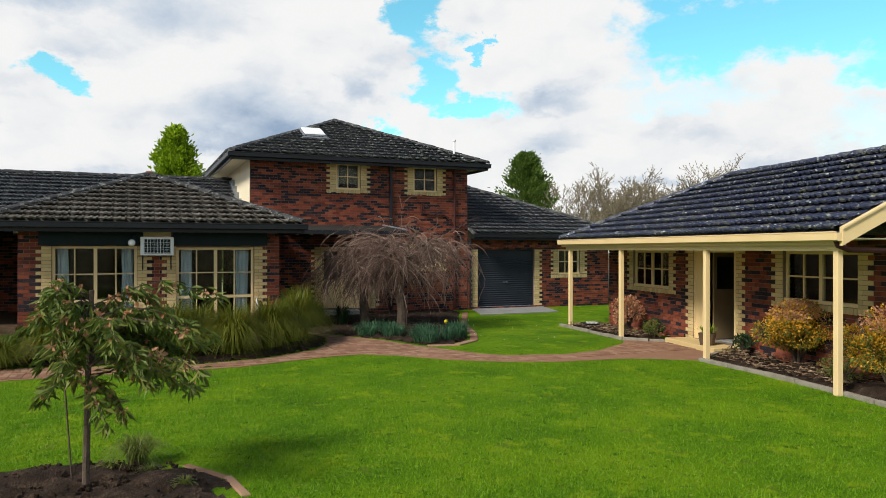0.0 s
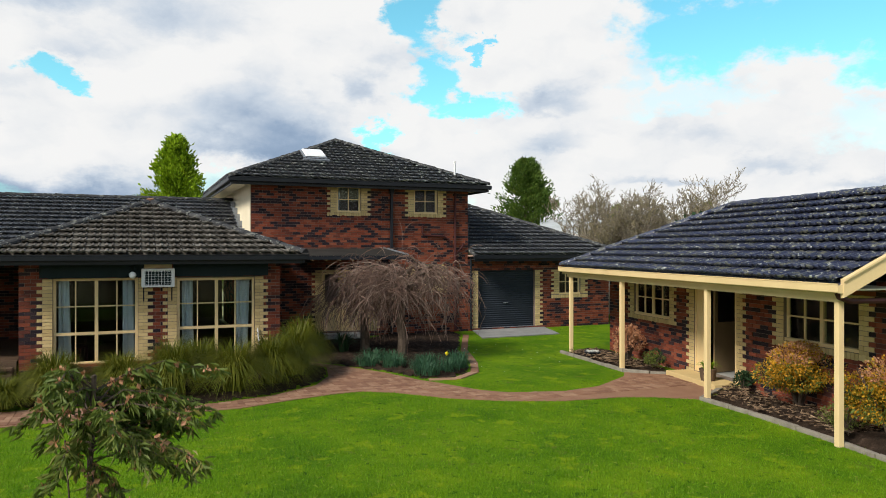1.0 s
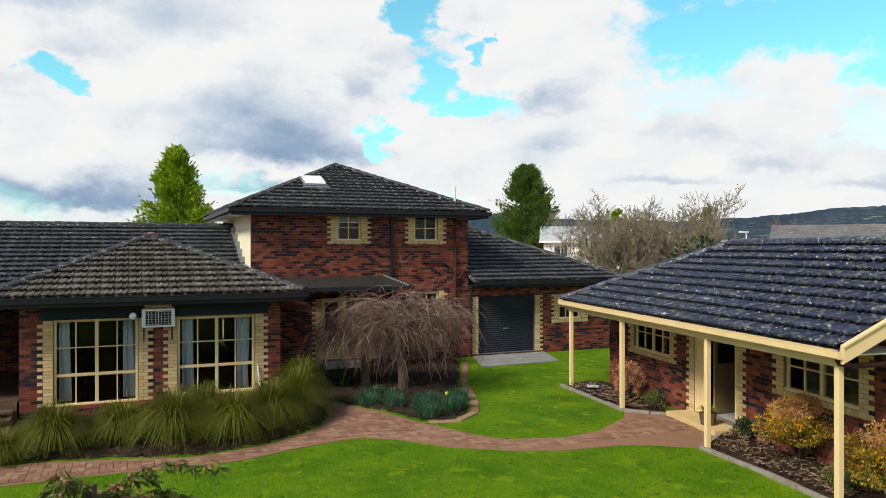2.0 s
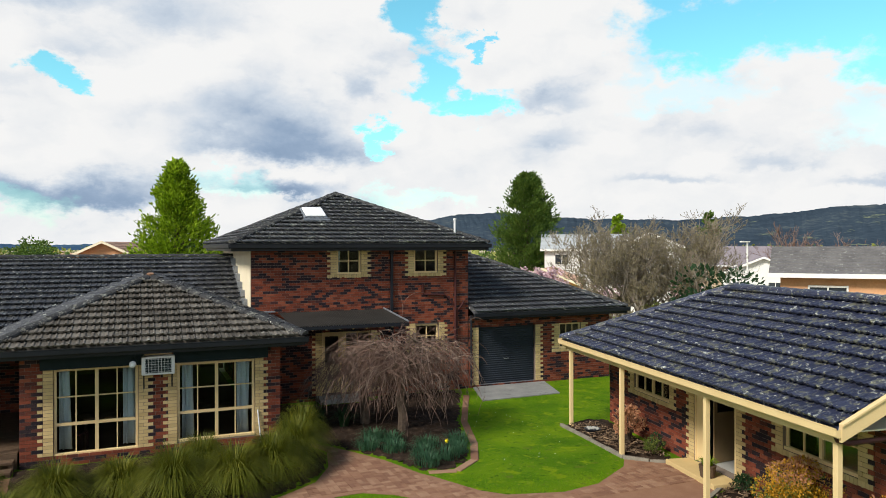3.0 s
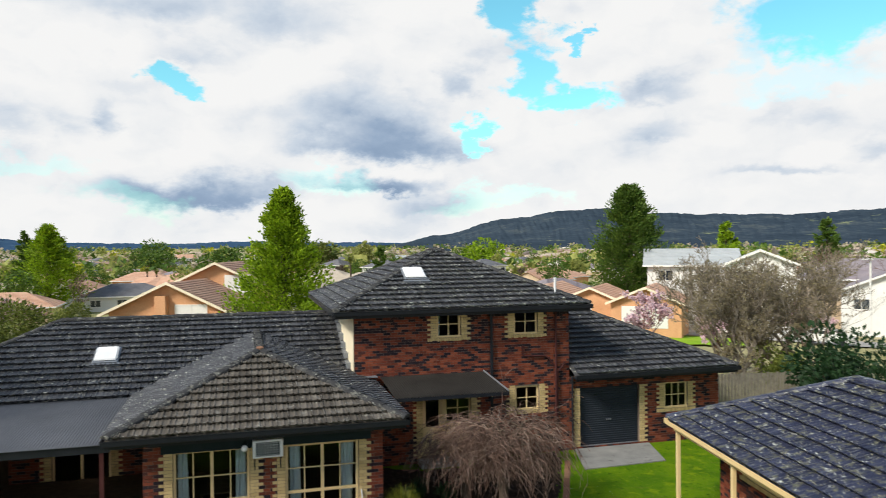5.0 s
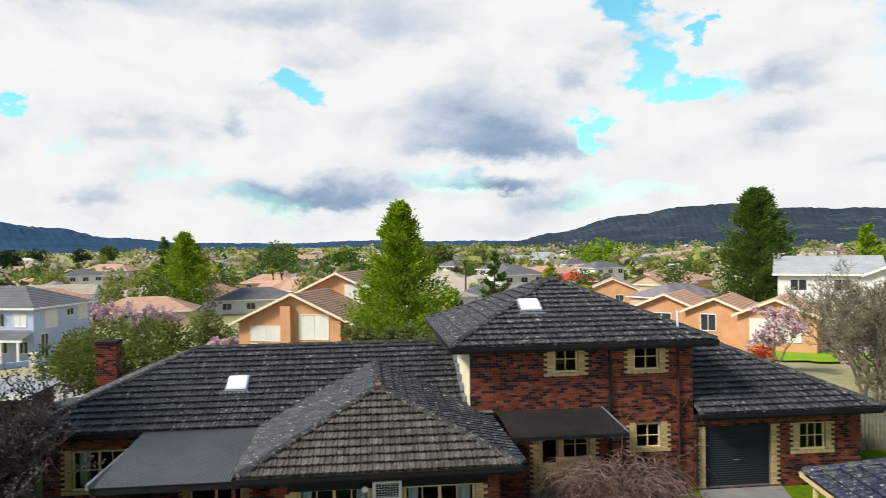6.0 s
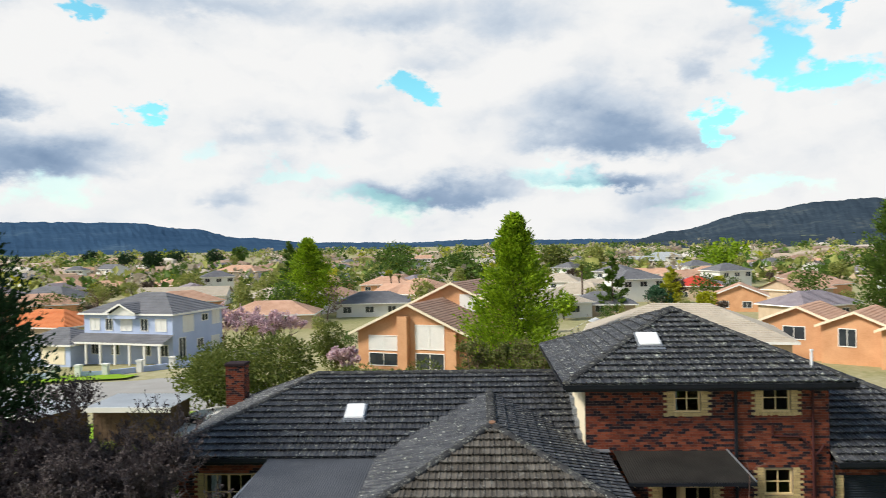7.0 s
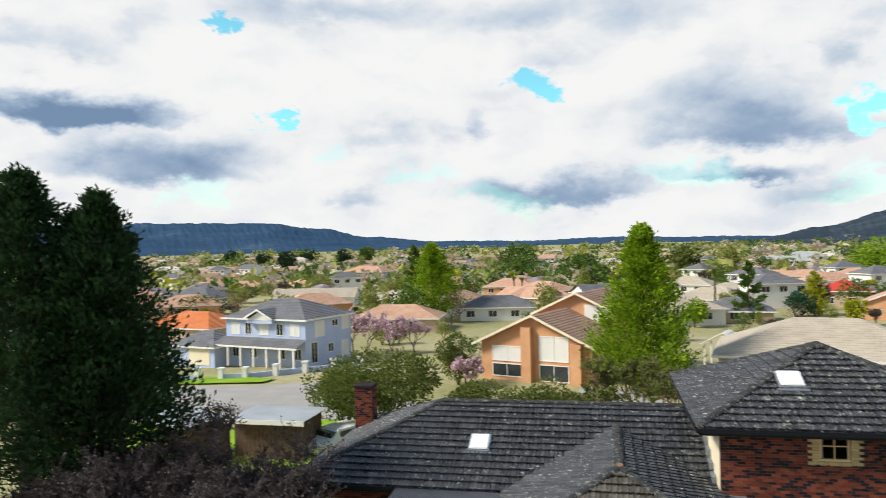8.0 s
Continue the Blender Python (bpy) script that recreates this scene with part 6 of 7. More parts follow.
for x, w in ((0.9, 1.5), (3.2, 1.1), (5.4, 1.7), (8.3, 1.1), (10.4, 1.6)):
    far_window(b, x, 3.7, w, 1.5, white=x in (0.9, 10.4, 5.4))
for x in (1.0, 4.0, 8.5, 11.0):
    far_window(b, x, 0.8, 1.2, 1.4)
for x, z, w, h in ((1.8, 3.4, 2.0, 2.0), (5.3, 4.4, 1.3, 0.9), (7.4, 3.8, 1.6, 1.7), (1.0, 0.3, 1.3, 2.6), (4.4, 1.2, 1.2, 1.2), (7.2, 0.4, 1.7, 2.0)):
    far_window(b, x, z, w, h, y=12.8, side=True, white=w > 1.5)
g = thing("blue_garage", pose(-55.6, 86.0, -3.5, 0, 0, -15.5), "lilac-blue garage with a cream panel door and dark hip roof", "garage")
block(g, 0, 0, 8.0, 6.5, 2.6, "hip", BLUE_WALL, R_GREY, 0.45)
part("garage_door", boxes((3.6, 7.2, -0.06, 0.0, 0.1, 2.2)), CREAM_PALE, g)
o = thing("orange_roof_house", pose(-76, 110, -3.9, 0, 0, -15), "low house with a bright orange tiled hip roof", "house")
block(o, 0, 0, 15, 10, 2.6, "hip", TAN_BRICK, R_ORANGE)
far_window(o, 3, 0.8, 2, 1.3)
# wall of white pillars along the street
fence = thing("pillar_fence", pose(-44, 74, -2.9), "low lilac-blue front fence with capped white pillars", "fence", world_parts=True)
for i in range(9):
    x, y = -48.5 + i * 2.55, 70.6 + i * 0.55 + (0 if i < 5 else (i - 4) * 1.6)
    part("pillar", boxes((x, x + 0.55, y, y + 0.55, -3.4, -1.7), bevel=0.03), WHITE_WALL, fence)
    part("pillar_cap", boxes((x - 0.06, x + 0.61, y - 0.06, y + 0.61, -1.7, -1.55)), WHITE_TRIM, fence)
    if i not in (2, 8):
        yn = 70.6 + (i + 1) * 0.55 + (0 if i + 1 < 5 else (i - 3) * 1.6)
        bm = bmesh.new()
        ln = math.hypot(2.55, yn - y)
        box(bm, 0.4, ln, 0.1, 0.4, -3.4, -2.3, m=pose(x, y, 0, 0, 0, math.degrees(math.atan2(yn - y, 2.55))))
        part("fence_wall", bm, BLUE_WALL, fence)

# orange brick house with two broad gables
h = thing("orange_brick_house", pose(-11.9, 72.1, -2.3, 0, 0, -19), "orange brick house with two broad cream-edged brown-tiled gables", "house")
block(h, 0, 0, 11.4, 9.0, 3.9, "gable", ORANGE_BRICK, R_BROWN, 0.46, 0.7, True, trim=CREAM_PALE)
block(h, 2.3, 8.6, 9.0, 9.0, 6.0, "gable", ORANGE_BRICK, R_BROWN, 0.46, 0.6, True, trim=CREAM_PALE)
for x, z, w, hh, wht in ((1.2, 0.5, 3.2, 1.3, False), (1.2, 2.0, 3.2, 1.5, True), (6.2, 0.3, 3.0, 1.6, False), (6.2, 2.2, 3.0, 2.4, True)):
    far_window(h, x, z, w, hh, white=wht)
part("brick_fin", boxes((4.6, 5.6, -0.7, 0.0, -0.5, 5.4)), ORANGE_BRICK, h)
part("brick_fin", boxes((9.6, 10.6, -0.7, 0.0, -0.5, 4.0)), ORANGE_BRICK, h)
part("white_panel", boxes((7.6, 10.4, 8.54, 8.6, 5.0, 6.9)), WHITE_WALL, h)
far_window(h, 7.8, 4.0, 2.4, 1.0, y=8.6)
drape("driveway", [(-3, 66.5), (3, 68), (8, 50), (3, 49)], CONCRETE, "pale concrete driveway", "driveway", 0.12)

# terracotta-roofed bungalow
t = thing("tan_bungalow", pose(29.8, 78.6, -1.2, 0, 0, -38), "long orange brick bungalow with pale terracotta gables", "house")
block(t, 0, 0, 7.0, 8.0, 2.6, "gable", ORANGE_BRICK, R_TERRA, 0.42, 0.5, True, trim=CREAM_PALE)
block(t, 6.0, -1.5, 6.0, 9.0, 2.6, "gable", ORANGE_BRICK, R_TERRA, 0.42, 0.5, True, trim=CREAM_PALE)
block(t, 11.5, -3.5, 7.0, 9.0, 2.6, "gable", ORANGE_BRICK, R_TERRA, 0.42, 0.5, True, trim=CREAM_PALE)
far_window(t, 2.0, 0.7, 2.2, 1.4)
far_window(t, 7.5, 0.5, 1.6, 1.8, y=-1.5)
part("garage_door", boxes((12.6, 17.2, -3.56, -3.5, 0.0, 2.2)), WHITE_WALL, t)

# other houses round about: place, turn, size, roof and walls, each with its own windows
for x, y, z, rz, w, d, hh, roof, wm, rm, label, name in (
        (9.5, 66.0, -2.2, -12, 17.0, 12.0, 3.6, "hip", TAN_BRICK, R_BEIGE, "house under a broad pale beige hip roof", "beige_roof_house"),
        (45.5, 172.0, -4.3, -12, 10.0, 9.0, 3.6, "hip", TAN_BRICK, R_RED, "low house with a bright red tiled roof", "red_roof_house"),
        (45.0, 143.0, -4.1, -20, 9.5, 9.0, 3.2, "gable", ORANGE_BRICK, R_TERRA, "pink brick house with a pale gable", "pink_gable_house"),
        (-27.5, 141.0, -4.0, 6, 14.5, 9.0, 2.8, "hip", WHITE_WALL, R_GREY, "low white house with a grey hip roof", "grey_roof_house"),
        (45.6, 76.5, -0.8, -32, 9.9, 8.0, 5.8, "gable", WHITE_WALL, R_PALE, "white two-storey house with pale grey gables", "white_house"),
        (48.6, 66.0, -0.8, -38, 6.6, 9.0, 6.0, "gable", WHITE_WALL, R_PALE, "white two-storey house with pale grey gables", "white_house"),
        (69.0, 79.0, -1.2, -42, 17.0, 11.0, 4.0, "hip", TAN_BRICK, R_MAUVE, "brick house with a mauve-grey hip roof", "mauve_roof_house"),
        (66.5, 69.5, -1.2, -45, 9.5, 8.0, 3.0, "gable", WHITE_WALL, R_MAUVE, "white gabled house with a mauve-grey roof", "mauve_roof_house"),
        (29.0, 26.4, -0.3, -50, 14.0, 5.2, 4.35, "gable", ORANGE_BRICK, R_SLATE, "red brick house with a weathered grey tiled roof", "brick_house"),
        (-43.0, 121.5, -3.9, 4, 15.0, 9.0, 2.6, "hip", TAN_BRICK, R_TERRA, "low house with a faded pink hip roof", "pink_roof_house"),
        (-57.0, 175.0, -4.2, -4, 18.0, 9.0, 2.2, "hip", TAN_BRICK, R_BEIGE, "low house with a grey-beige roof", "beige_roof_house"),
        (-86.0, 180.0, -4.2, 8, 22.0, 9.0, 2.4, "gable", WHITE_WALL, R_BEIGE, "long low house with a pale beige roof", "beige_roof_house"),
        (-116.0, 174.0, -4.2, -10, 17.0, 12.0, 2.8, "hip", TAN_BRICK, R_GREY, "low house with a charcoal hip roof", "grey_roof_house"),
        (17.0, 138.0, -4.1, -6, 12.0, 9.0, 2.4, "hip", TAN_BRICK, R_GREY, "low house with a slate-grey roof", "grey_roof_house"),
        (22.0, 176.0, -4.3, -6, 20.0, 10.0, 2.9, "hip", TAN_BRICK, R_BEIGE, "long low house with a grey-beige hip roof", "beige_roof_house"),
        (71.0, 254.0, -4.8, -15, 19.0, 11.0, 3.0, "hip", TAN_BRICK, R_TERRA, "low house with a pale brown hip roof", "brown_roof_house"),
        (80.0, 392.0, -5.5, -12, 18.0, 11.0, 4.5, "gable", WHITE_WALL, R_PALE, "white house with a pale roof", "white_house"),
        (104.0, 460.0, -6.0, -12, 22.0, 12.0, 5.5, "hip", WHITE_WALL, R_PALE, "white house with a pale roof", "white_house"),
        (-204.0, 382.0, -5.6, -25, 12.0, 11.0, 5.6, "gable", WHITE_WALL, R_GREY, "white two-storey house on the far slope", "white_house"),
        (-120.0, 326.0, -5.2, -15, 22.0, 12.0, 4.6, "hip", TAN_BRICK, R_TERRA, "house with a pale terracotta hip roof", "terracotta_house"),
        (-52.0, 562.0, -6.2, 0, 22.0, 12.0, 5.0, "hip", WHITE_WALL, R_TERRA, "house with a pale terracotta hip roof", "terracotta_house")):
    q = thing(name, pose(x, y, z, 0, 0, rz), label, "house")
    block(q, 0, 0, w, d, hh, roof, wm, rm, 0.42, 0.5, roof == "gable" and w < 9.8, z0=-4.0)
    n = int(w // 4)
    for i in range(n):
        far_window(q, 1.2 + i * (w - 1.5) / n, 0.8 if hh < 4 else hh - 2.0, 1.7, 1.3)
    far_window(q, 2.0, hh - 1.9, 1.6, 1.2, y=w, side=True)
gz_ = thing("gazebo", pose(10.0, 79.5, -2.1, 0, 0, -20), "white open-gabled timber garden shelter", "gazebo")
for x in (0.0, 3.6):
    for y in (0.0, 3.0):
        part("post", boxes((x, x + 0.15, y, y + 0.15, 0, 2.4)), WHITE_TRIM, gz_)
bm = bmesh.new()
tile_rows(bm, pose(-0.3, 3.5, 2.4, 0, 0, -90), 4.0, 2.2, 0.55, 0, 0)
tile_rows(bm, pose(4.1, -0.4, 2.4, 0, 0, 90), 4.0, 2.2, 0.55, 0, 0)
part("roof", bm, WHITE_WALL, gz_)

# flat-roofed shed next door
s = thing("shed", pose(-20.3, 37.2, -0.5, 0, 0, -2), "low brown timber shed with a pale flat metal roof", "shed")
part("wall", boxes((0.1, 4.1, 0.4, 3.2, -0.5, 2.15)), TIMBER, s)
for i in range(16):
    part("cladding_board", boxes((0.12 + i * 0.248, 0.355 + i * 0.248, 0.37, 0.40, -0.2, 2.13)), TIMBER, s)
corrugated("roof", -0.15, 4.5, -0.1, 2.34, 3.4, 2.40, SHEET_PALE, s, pitch=0.2, depth=0.02)
part("fascia", boxes((-0.2, 4.55, -0.16, -0.11, 2.14, 2.40)), WHITE_TRIM, s)
part("carport_post", boxes((4.3, 4.42, 0.0, 0.12, -0.5, 2.2)), TIMBER, s)
c = thing("carport", pose(-27.2, 39.6, -0.7, 0, 0, -20), "carport under a long pale ribbed metal roof", "shed")
corrugated("roof", 0.0, 6.4, -2.0, 2.42, 1.2, 2.50, SHEET_PALE, c, pitch=0.2, depth=0.02)
part("fascia", boxes((0.0, 6.4, -2.06, -2.01, 2.22, 2.44)), WHITE_TRIM, c)
part("back_wall", boxes((0.1, 6.3, 0.9, 1.05, -0.5, 2.42)), TIMBER, c)
for x in (0.15, 3.1, 6.1):
    part("post", boxes((x, x + 0.12, -1.9, -1.78, -0.5, 2.4)), TIMBER, c)

for ring in ([(-40, 40), (-20, 38), (-14, 33), (-11, 36), (-12, 44), (-20, 46), (-40, 52)],):
    drape("verge", ring, VERGE, "bright lime-green mown verge", "grass", 0.08)
# street, verges, street lamp and cars
drape("street", [(-70, 64), (-44, 58.5), (-26, 53.5), (-12, 47), (-6, 51), (-16, 60), (-22, 68), (-24, 80), (-29, 80), (-28, 68), (-44, 67), (-70, 73)], ASPHALT, "pale worn asphalt street", "road", 0.1)
drape("street", [(40, 75), (47, 66), (58, 48), (66, 36), (74, 40), (64, 56), (52, 72), (44, 80)], ASPHALT, "pale worn asphalt street", "road", 0.1)
drape("verge", [(-27.5, 69), (-24.5, 69), (-24, 77), (-27.5, 77)], VERGE, "bright lime-green mown verge", "grass", 0.16)
drape("verge", [(-20, 46), (-13, 43.5), (-9, 46.5), (-16, 51), (-22, 51)], VERGE, "bright lime-green mown verge", "grass", 0.16)
drape("verge", [(-60, 73.5), (-44, 68), (-34, 68.5), (-34, 72), (-48, 76), (-60, 79)], VERGE, "bright lime-green mown verge", "grass", 0.16)
drape("verge", [(34, 62), (44, 56), (50, 62), (40, 72)], VERGE, "bright lime-green mown verge", "grass", 0.16)
lamp = thing("street_lamp", pose(59.4, 58.4, -2.3), "tall pale street lamp with a flat head", "street lamp")
part("pole", piped([(0, 0, 0), (0, 0, 7.9)], 0.09, 8), WHITE_WALL, lamp)
part("lamp_head", boxes((-0.9, 0.25, -0.18, 0.18, 7.9, 8.05), bevel=0.03), WHITE_WALL, lamp)


def car(at, label, mat_):
    c = thing("car", at, label, "car", "parked cars")
    bm_ = bmesh.new()
    prof = [(-2.2, 0.35), (-2.25, 0.8), (-1.3, 0.95), (-0.6, 1.45), (1.2, 1.48), (1.9, 1.0), (2.2, 0.95), (2.25, 0.4)]
    a, b_ = ([bm_.verts.new((x, y * (0.85 if z > 1.2 else 1.0), z)) for x, z in prof] for y in (-0.88, 0.88))
    bm_.faces.new(a), bm_.faces.new(b_[::-1])
    for i in range(len(prof)):
        j = (i + 1) % len(prof)
        bm_.faces.new((a[i], b_[i], b_[j], a[j]))
    part("body", bm_, mat_, c)
    part("windscreen", boxes((-1.15, -0.7, -0.7, 0.7, 1.02, 1.34), m=Matrix.Shear("XZ", 4, (0, 0))), DARK_GLASS, c)
    for y in (-0.86, 0.83):
        part("side_window", boxes((-0.6, 1.3, y, y + 0.03, 1.0, 1.36)), DARK_GLASS, c)
    for x in (-1.4, 1.4):
        for y in (-0.8, 0.8):
            bm_ = bmesh.new()
            tube(bm_, [(x, y - 0.1, 0.32), (x, y + 0.1, 0.32)], 0.32, 0.32, 14)
            part("wheel", bm_, BLACK, c)


car(pose(-15.0, 40.2, -0.55, 0, 0, 60), "pale silver car parked by the shed", WHITE_WALL)
car(pose(52.5, 56.5, -2.15, 0, 0, 125), "white car parked in the street", WHITE_WALL)

# paling fence behind the garage
pf = thing("paling_fence", pose(18.5, 28, 0), "weathered grey timber paling fence", "fence", world_parts=True)
for i in range(60):
    x, y = 18.6 + i * 0.155, 28.5 - i * 0.02
    part("paling", boxes((x, x + 0.145, y, y + 0.015, -0.4, 1.65 + random.uniform(-0.03, 0.03))), SLEEPER, pf)
part("rail", boxes((18.6, 27.9, 28.56, 28.6, 1.2, 1.28)), SLEEPER, pf)

pf = thing("paling_fence", pose(-12.7, 23, 0), "brown timber paling fence beside the house", "fence", world_parts=True)
for i in range(64):
    x, y = -12.6 - i * 0.006, 23.2 + i * 0.155
    part("paling", boxes((x, x + 0.015, y, y + 0.145, -0.3, 1.68 + random.uniform(-0.03, 0.03))), TIMBER, pf)
part("rail", boxes((-12.72, -12.68, 23.2, 33.0, 1.25, 1.33)), TIMBER, pf)

# ---- trees beyond the house ----
conifer("tall_cypress", pose(3.3, 64.7, -2.2), 14.8, 5.2, 24000, 0.36, LEAF_CONIFER, "tall bright green conical cypress behind the house")
conifer("cypress", pose(-32.8, 140.4, -4.1), 15.6, 7.4, 15000, 0.5, LEAF_CONIFER, "bright green cypress among the roofs")
conifer("cypress", pose(-47.8, 184.2, -4.4), 15.6, 3.6, 4500, 0.7, LEAF_CYPRESS, "slim dark cypress among the roofs")
conifer("dark_cypress", pose(47.0, 83.3, -3.3), 18.2, 5.9, 26000, 0.42, LEAF_CYPRESS, "broad dense dark green cypress", blunt=1.0, skirt=0.03)
conifer("lime_cypress", pose(38.9, 150.1, -4.2), 8.6, 2.7, 3000, 0.5, LEAF_YELLOW, "small yellow-green cypress beside the red roof")
conifer("lime_cypress", pose(36.4, 177.7, -4.3), 5.4, 2.4, 2000, 0.5, LEAF_CONIFER, "small bright green conifer before a long roof")
conifer("lime_cypress", pose(78, 106, -3.9), 14.8, 4.2, 4000, 0.6, LEAF_CONIFER, "pointed lime-green cypress among gardens")
conifer("lime_cypress", pose(92, 99, -4.0), 15.2, 4.2, 4000, 0.6, LEAF_CYPRESS, "pointed green cypress among bare trees")
for x, y, rr, rz, leaf, lab in ((-32.7, 314.6, 10, 5.8, LEAF_CYPRESS, "broad dark green rounded tree"), (-59.2, 513.7, 14, 9, LEAF_CYPRESS, "broad dark green rounded tree"), (-6.9, 281.6, 10, 5.8, LEAF_CYPRESS, "broad dark green rounded tree"),
                                (30.3, 296.4, 7, 7.2, LEAF_BUSH, "tall green suburban tree"), (45.1, 292.1, 5, 6.8, LEAF_GARDEN, "tall yellow-green suburban tree"), (101.5, 305.0, 10, 7.5, LEAF_CONIFER, "rounded bright green tree"),
                                (-408, 751, 8, 8, LEAF_DARK, "dark pine on the far flat"), (-304, 622, 8, 7, LEAF_DARK, "dark pine on the far flat"), (-241, 533, 7, 8, LEAF_DARK, "dark pine on the far flat"), (-342, 818, 12, 8, LEAF_DARK, "dark pine on the far flat"),
                                (-244, 668, 8, 7.5, LEAF_DARK, "dark pine on the far flat"), (-215, 652, 7.5, 9, LEAF_CYPRESS, "dark pine on the far flat"), (-60, 207.8, 4.5, 3.7, LEAF_GARDEN, "pale olive garden tree"), (-89.4, 221.7, 5, 3.6, LEAF_GARDEN, "pale olive garden tree"),
                                (-91.6, 155.6, 6, 2.4, LEAF_CYPRESS, "broad dark green garden tree"), (-100.2, 156.3, 5.4, 2.4, LEAF_CYPRESS, "broad dark green garden tree"), (-105.2, 199, 5.5, 3.0, LEAF_BUSH, "broad green garden tree"), (36.7, 150, 2.7, 2.4, LEAF_DAFF, "blue-grey garden shrub before the roofs")):
    bush("suburban_tree", pose(x, y, gz(x, y) - 0.2), rr, rz, 1700, rz * 0.2, leaf, lab, "tree", "named suburban trees", stem=0.3, lumps=16)
bare_tree("bare_tree", pose(-28.0, 135.1, -4.1), 8.0, "leafless pale tree among the roofs", depth=5, kids=3, group="bare suburban trees", r=0.16, thin=0.03)
for x, y in ((84, 88), (90, 84), (96, 80), (80, 96), (104, 78), (74, 62), (88, 72)):
    bare_tree("bare_tree", pose(x, y, gz(x, y)), random.uniform(9.5, 12), "tall leafless pinkish-grey tree among gardens", depth=5, kids=3, spread=0.4, group="bare suburban trees", r=0.16, stems=2, thin=0.022)
# dark pair close to the house
conifer("dark_conifer", pose(-19.2, 21.6, -0.1), 14.4, 4.3, 24000, 0.22, LEAF_DARK, "tall dark conifer with dense drooping sprays", group="dark conifer pair", skirt=0.24)
conifer("dark_conifer", pose(-16.7, 22.3, -0.1), 13.6, 3.6, 22000, 0.22, LEAF_DARK, "tall dark conifer with dense drooping sprays", group="dark conifer pair", skirt=0.26)
for x, y, hh in ((-12.4, 19.6, 5.2), (-13.4, 20.6, 6.4), (-14.4, 18.4, 5.6), (-15.2, 20.6, 5.8), (-16.8, 18.8, 5.2), (-13.6, 17.2, 4.6), (-12.0, 21.4, 5.0)):
    bare_tree("bare_shrub", pose(x, y, -0.05), hh, "dense leafless dark shrub beside the house", depth=5, kids=4, mat_=TWIG_DARK, spread=0.66, group="bare shrubs", stems=4, r=0.06, thin=0.010, tips=(LEAF_GLOOM, 0.09))
conifer("dark_conifer", pose(-17.8, 22.8, -0.1), 13.0, 3.6, 16000, 0.24, LEAF_DARK, "tall dark conifer with dense drooping sprays", group="dark conifer pair", skirt=0.36)
bush("green_shrub", pose(-13.6, 29.3, -0.2), 1.5, 1.2, 2600, 0.16, LEAF_BUSH, "leafy green shrub before the shed", stem=0.2)
bush("green_shrub", pose(-15.6, 29.6, -0.2), 1.4, 1.0, 2200, 0.16, LEAF_BUSH, "leafy green shrub before the shed", stem=0.2)
bush("green_shrub", pose(-14.1, 25.2, -0.05), 1.3, 1.3, 2600, 0.16, LEAF_BUSH, "leafy green shrub below the roof corner", stem=0.3)
# behind the main roof
bush("olive_tree", pose(-13.5, 43.5, -1.2), 4.0, 2.9, 13000, 0.2, LEAF_BUSH, "broad olive-green tree behind the roof", "tree", "olive trees", stem=0.8, lumps=18)
bush("olive_tree", pose(-17.0, 46.5, -1.4), 2.8, 2.4, 6500, 0.2, LEAF_BUSH, "broad olive-green tree behind the roof", "tree", "olive trees", stem=0.8, lumps=14)
bush("hedge_shrub", pose(-7.0, 47.5, -1.2), 3.2, 1.7, 8000, 0.18, LEAF_BUSH, "low leafy green shrub behind the roof", group="shrubs behind the roof", stem=0.3, lumps=16)
bush("hedge_shrub", pose(-3.0, 49.0, -1.3), 2.4, 1.6, 6000, 0.18, LEAF_BUSH, "low leafy green shrub behind the roof", group="shrubs behind the roof", stem=0.3, lumps=14)
bush("round_tree", pose(-13.5, 68.0, -2.3), 2.0, 2.2, 5000, 0.2, LEAF_BUSH, "round dark green tree beside the brick house", "tree", stem=0.9)
for x, y, hh in ((-0.8, 51, 4.8), (4.2, 50, 5.6), (7.5, 51.5, 5.4), (10.8, 51, 5.2), (2.0, 55, 5.0)):
    bare_tree("bare_olive_tree", pose(x, y, -1.6), hh, "half-leafless olive-grey tree behind the house", depth=5, kids=3, tips=(LEAF_BUSH, 0.16), group="half-bare trees", r=0.10, stems=3, thin=0.012)
# behind the garage and the flat
for x, y, hh in ((27.0, 36.5, 8.6), (30.0, 35.0, 8.4), (31.6, 39.6, 8.2), (33.0, 37.5, 8.0), (28.5, 39.5, 8.8), (25.6, 34.5, 6.4)):
    bare_tree("bare_tree", pose(x, y, -1.0), hh, "spreading leafless grey tree behind the flat", depth=6, kids=3, mat_=TWIG_GREY, spread=0.62, group="bare trees behind the flat", stems=3, r=0.12, thin=0.013, tips=(LEAF_LICHEN, 0.075))
bare_tree("silver_birch", pose(39.0, 42.0, -1.3), 8.0, "slender pale leafless birch", depth=5, kids=3, mat_=CONCRETE, spread=0.45, r=0.09)
bush("evergreen_shrub", pose(21.8, 22.4, -0.1), 2.5, 2.15, 5200, 0.22, LEAF_DARK, "dark green shrub behind the flat", stem=0.2, lumps=18)
bush("evergreen_shrub", pose(27.5, 33.0, -0.8), 1.6, 1.3, 1600, 0.22, LEAF_BUSH, "green shrub behind the flat", stem=0.2)
bush("lemon_shrub", pose(28.9, 24.6, -0.1), 1.0, 1.4, 1600, 0.2, LEAF_YELLOW, "yellow-fruited green shrub beside the brick house", stem=0.2)
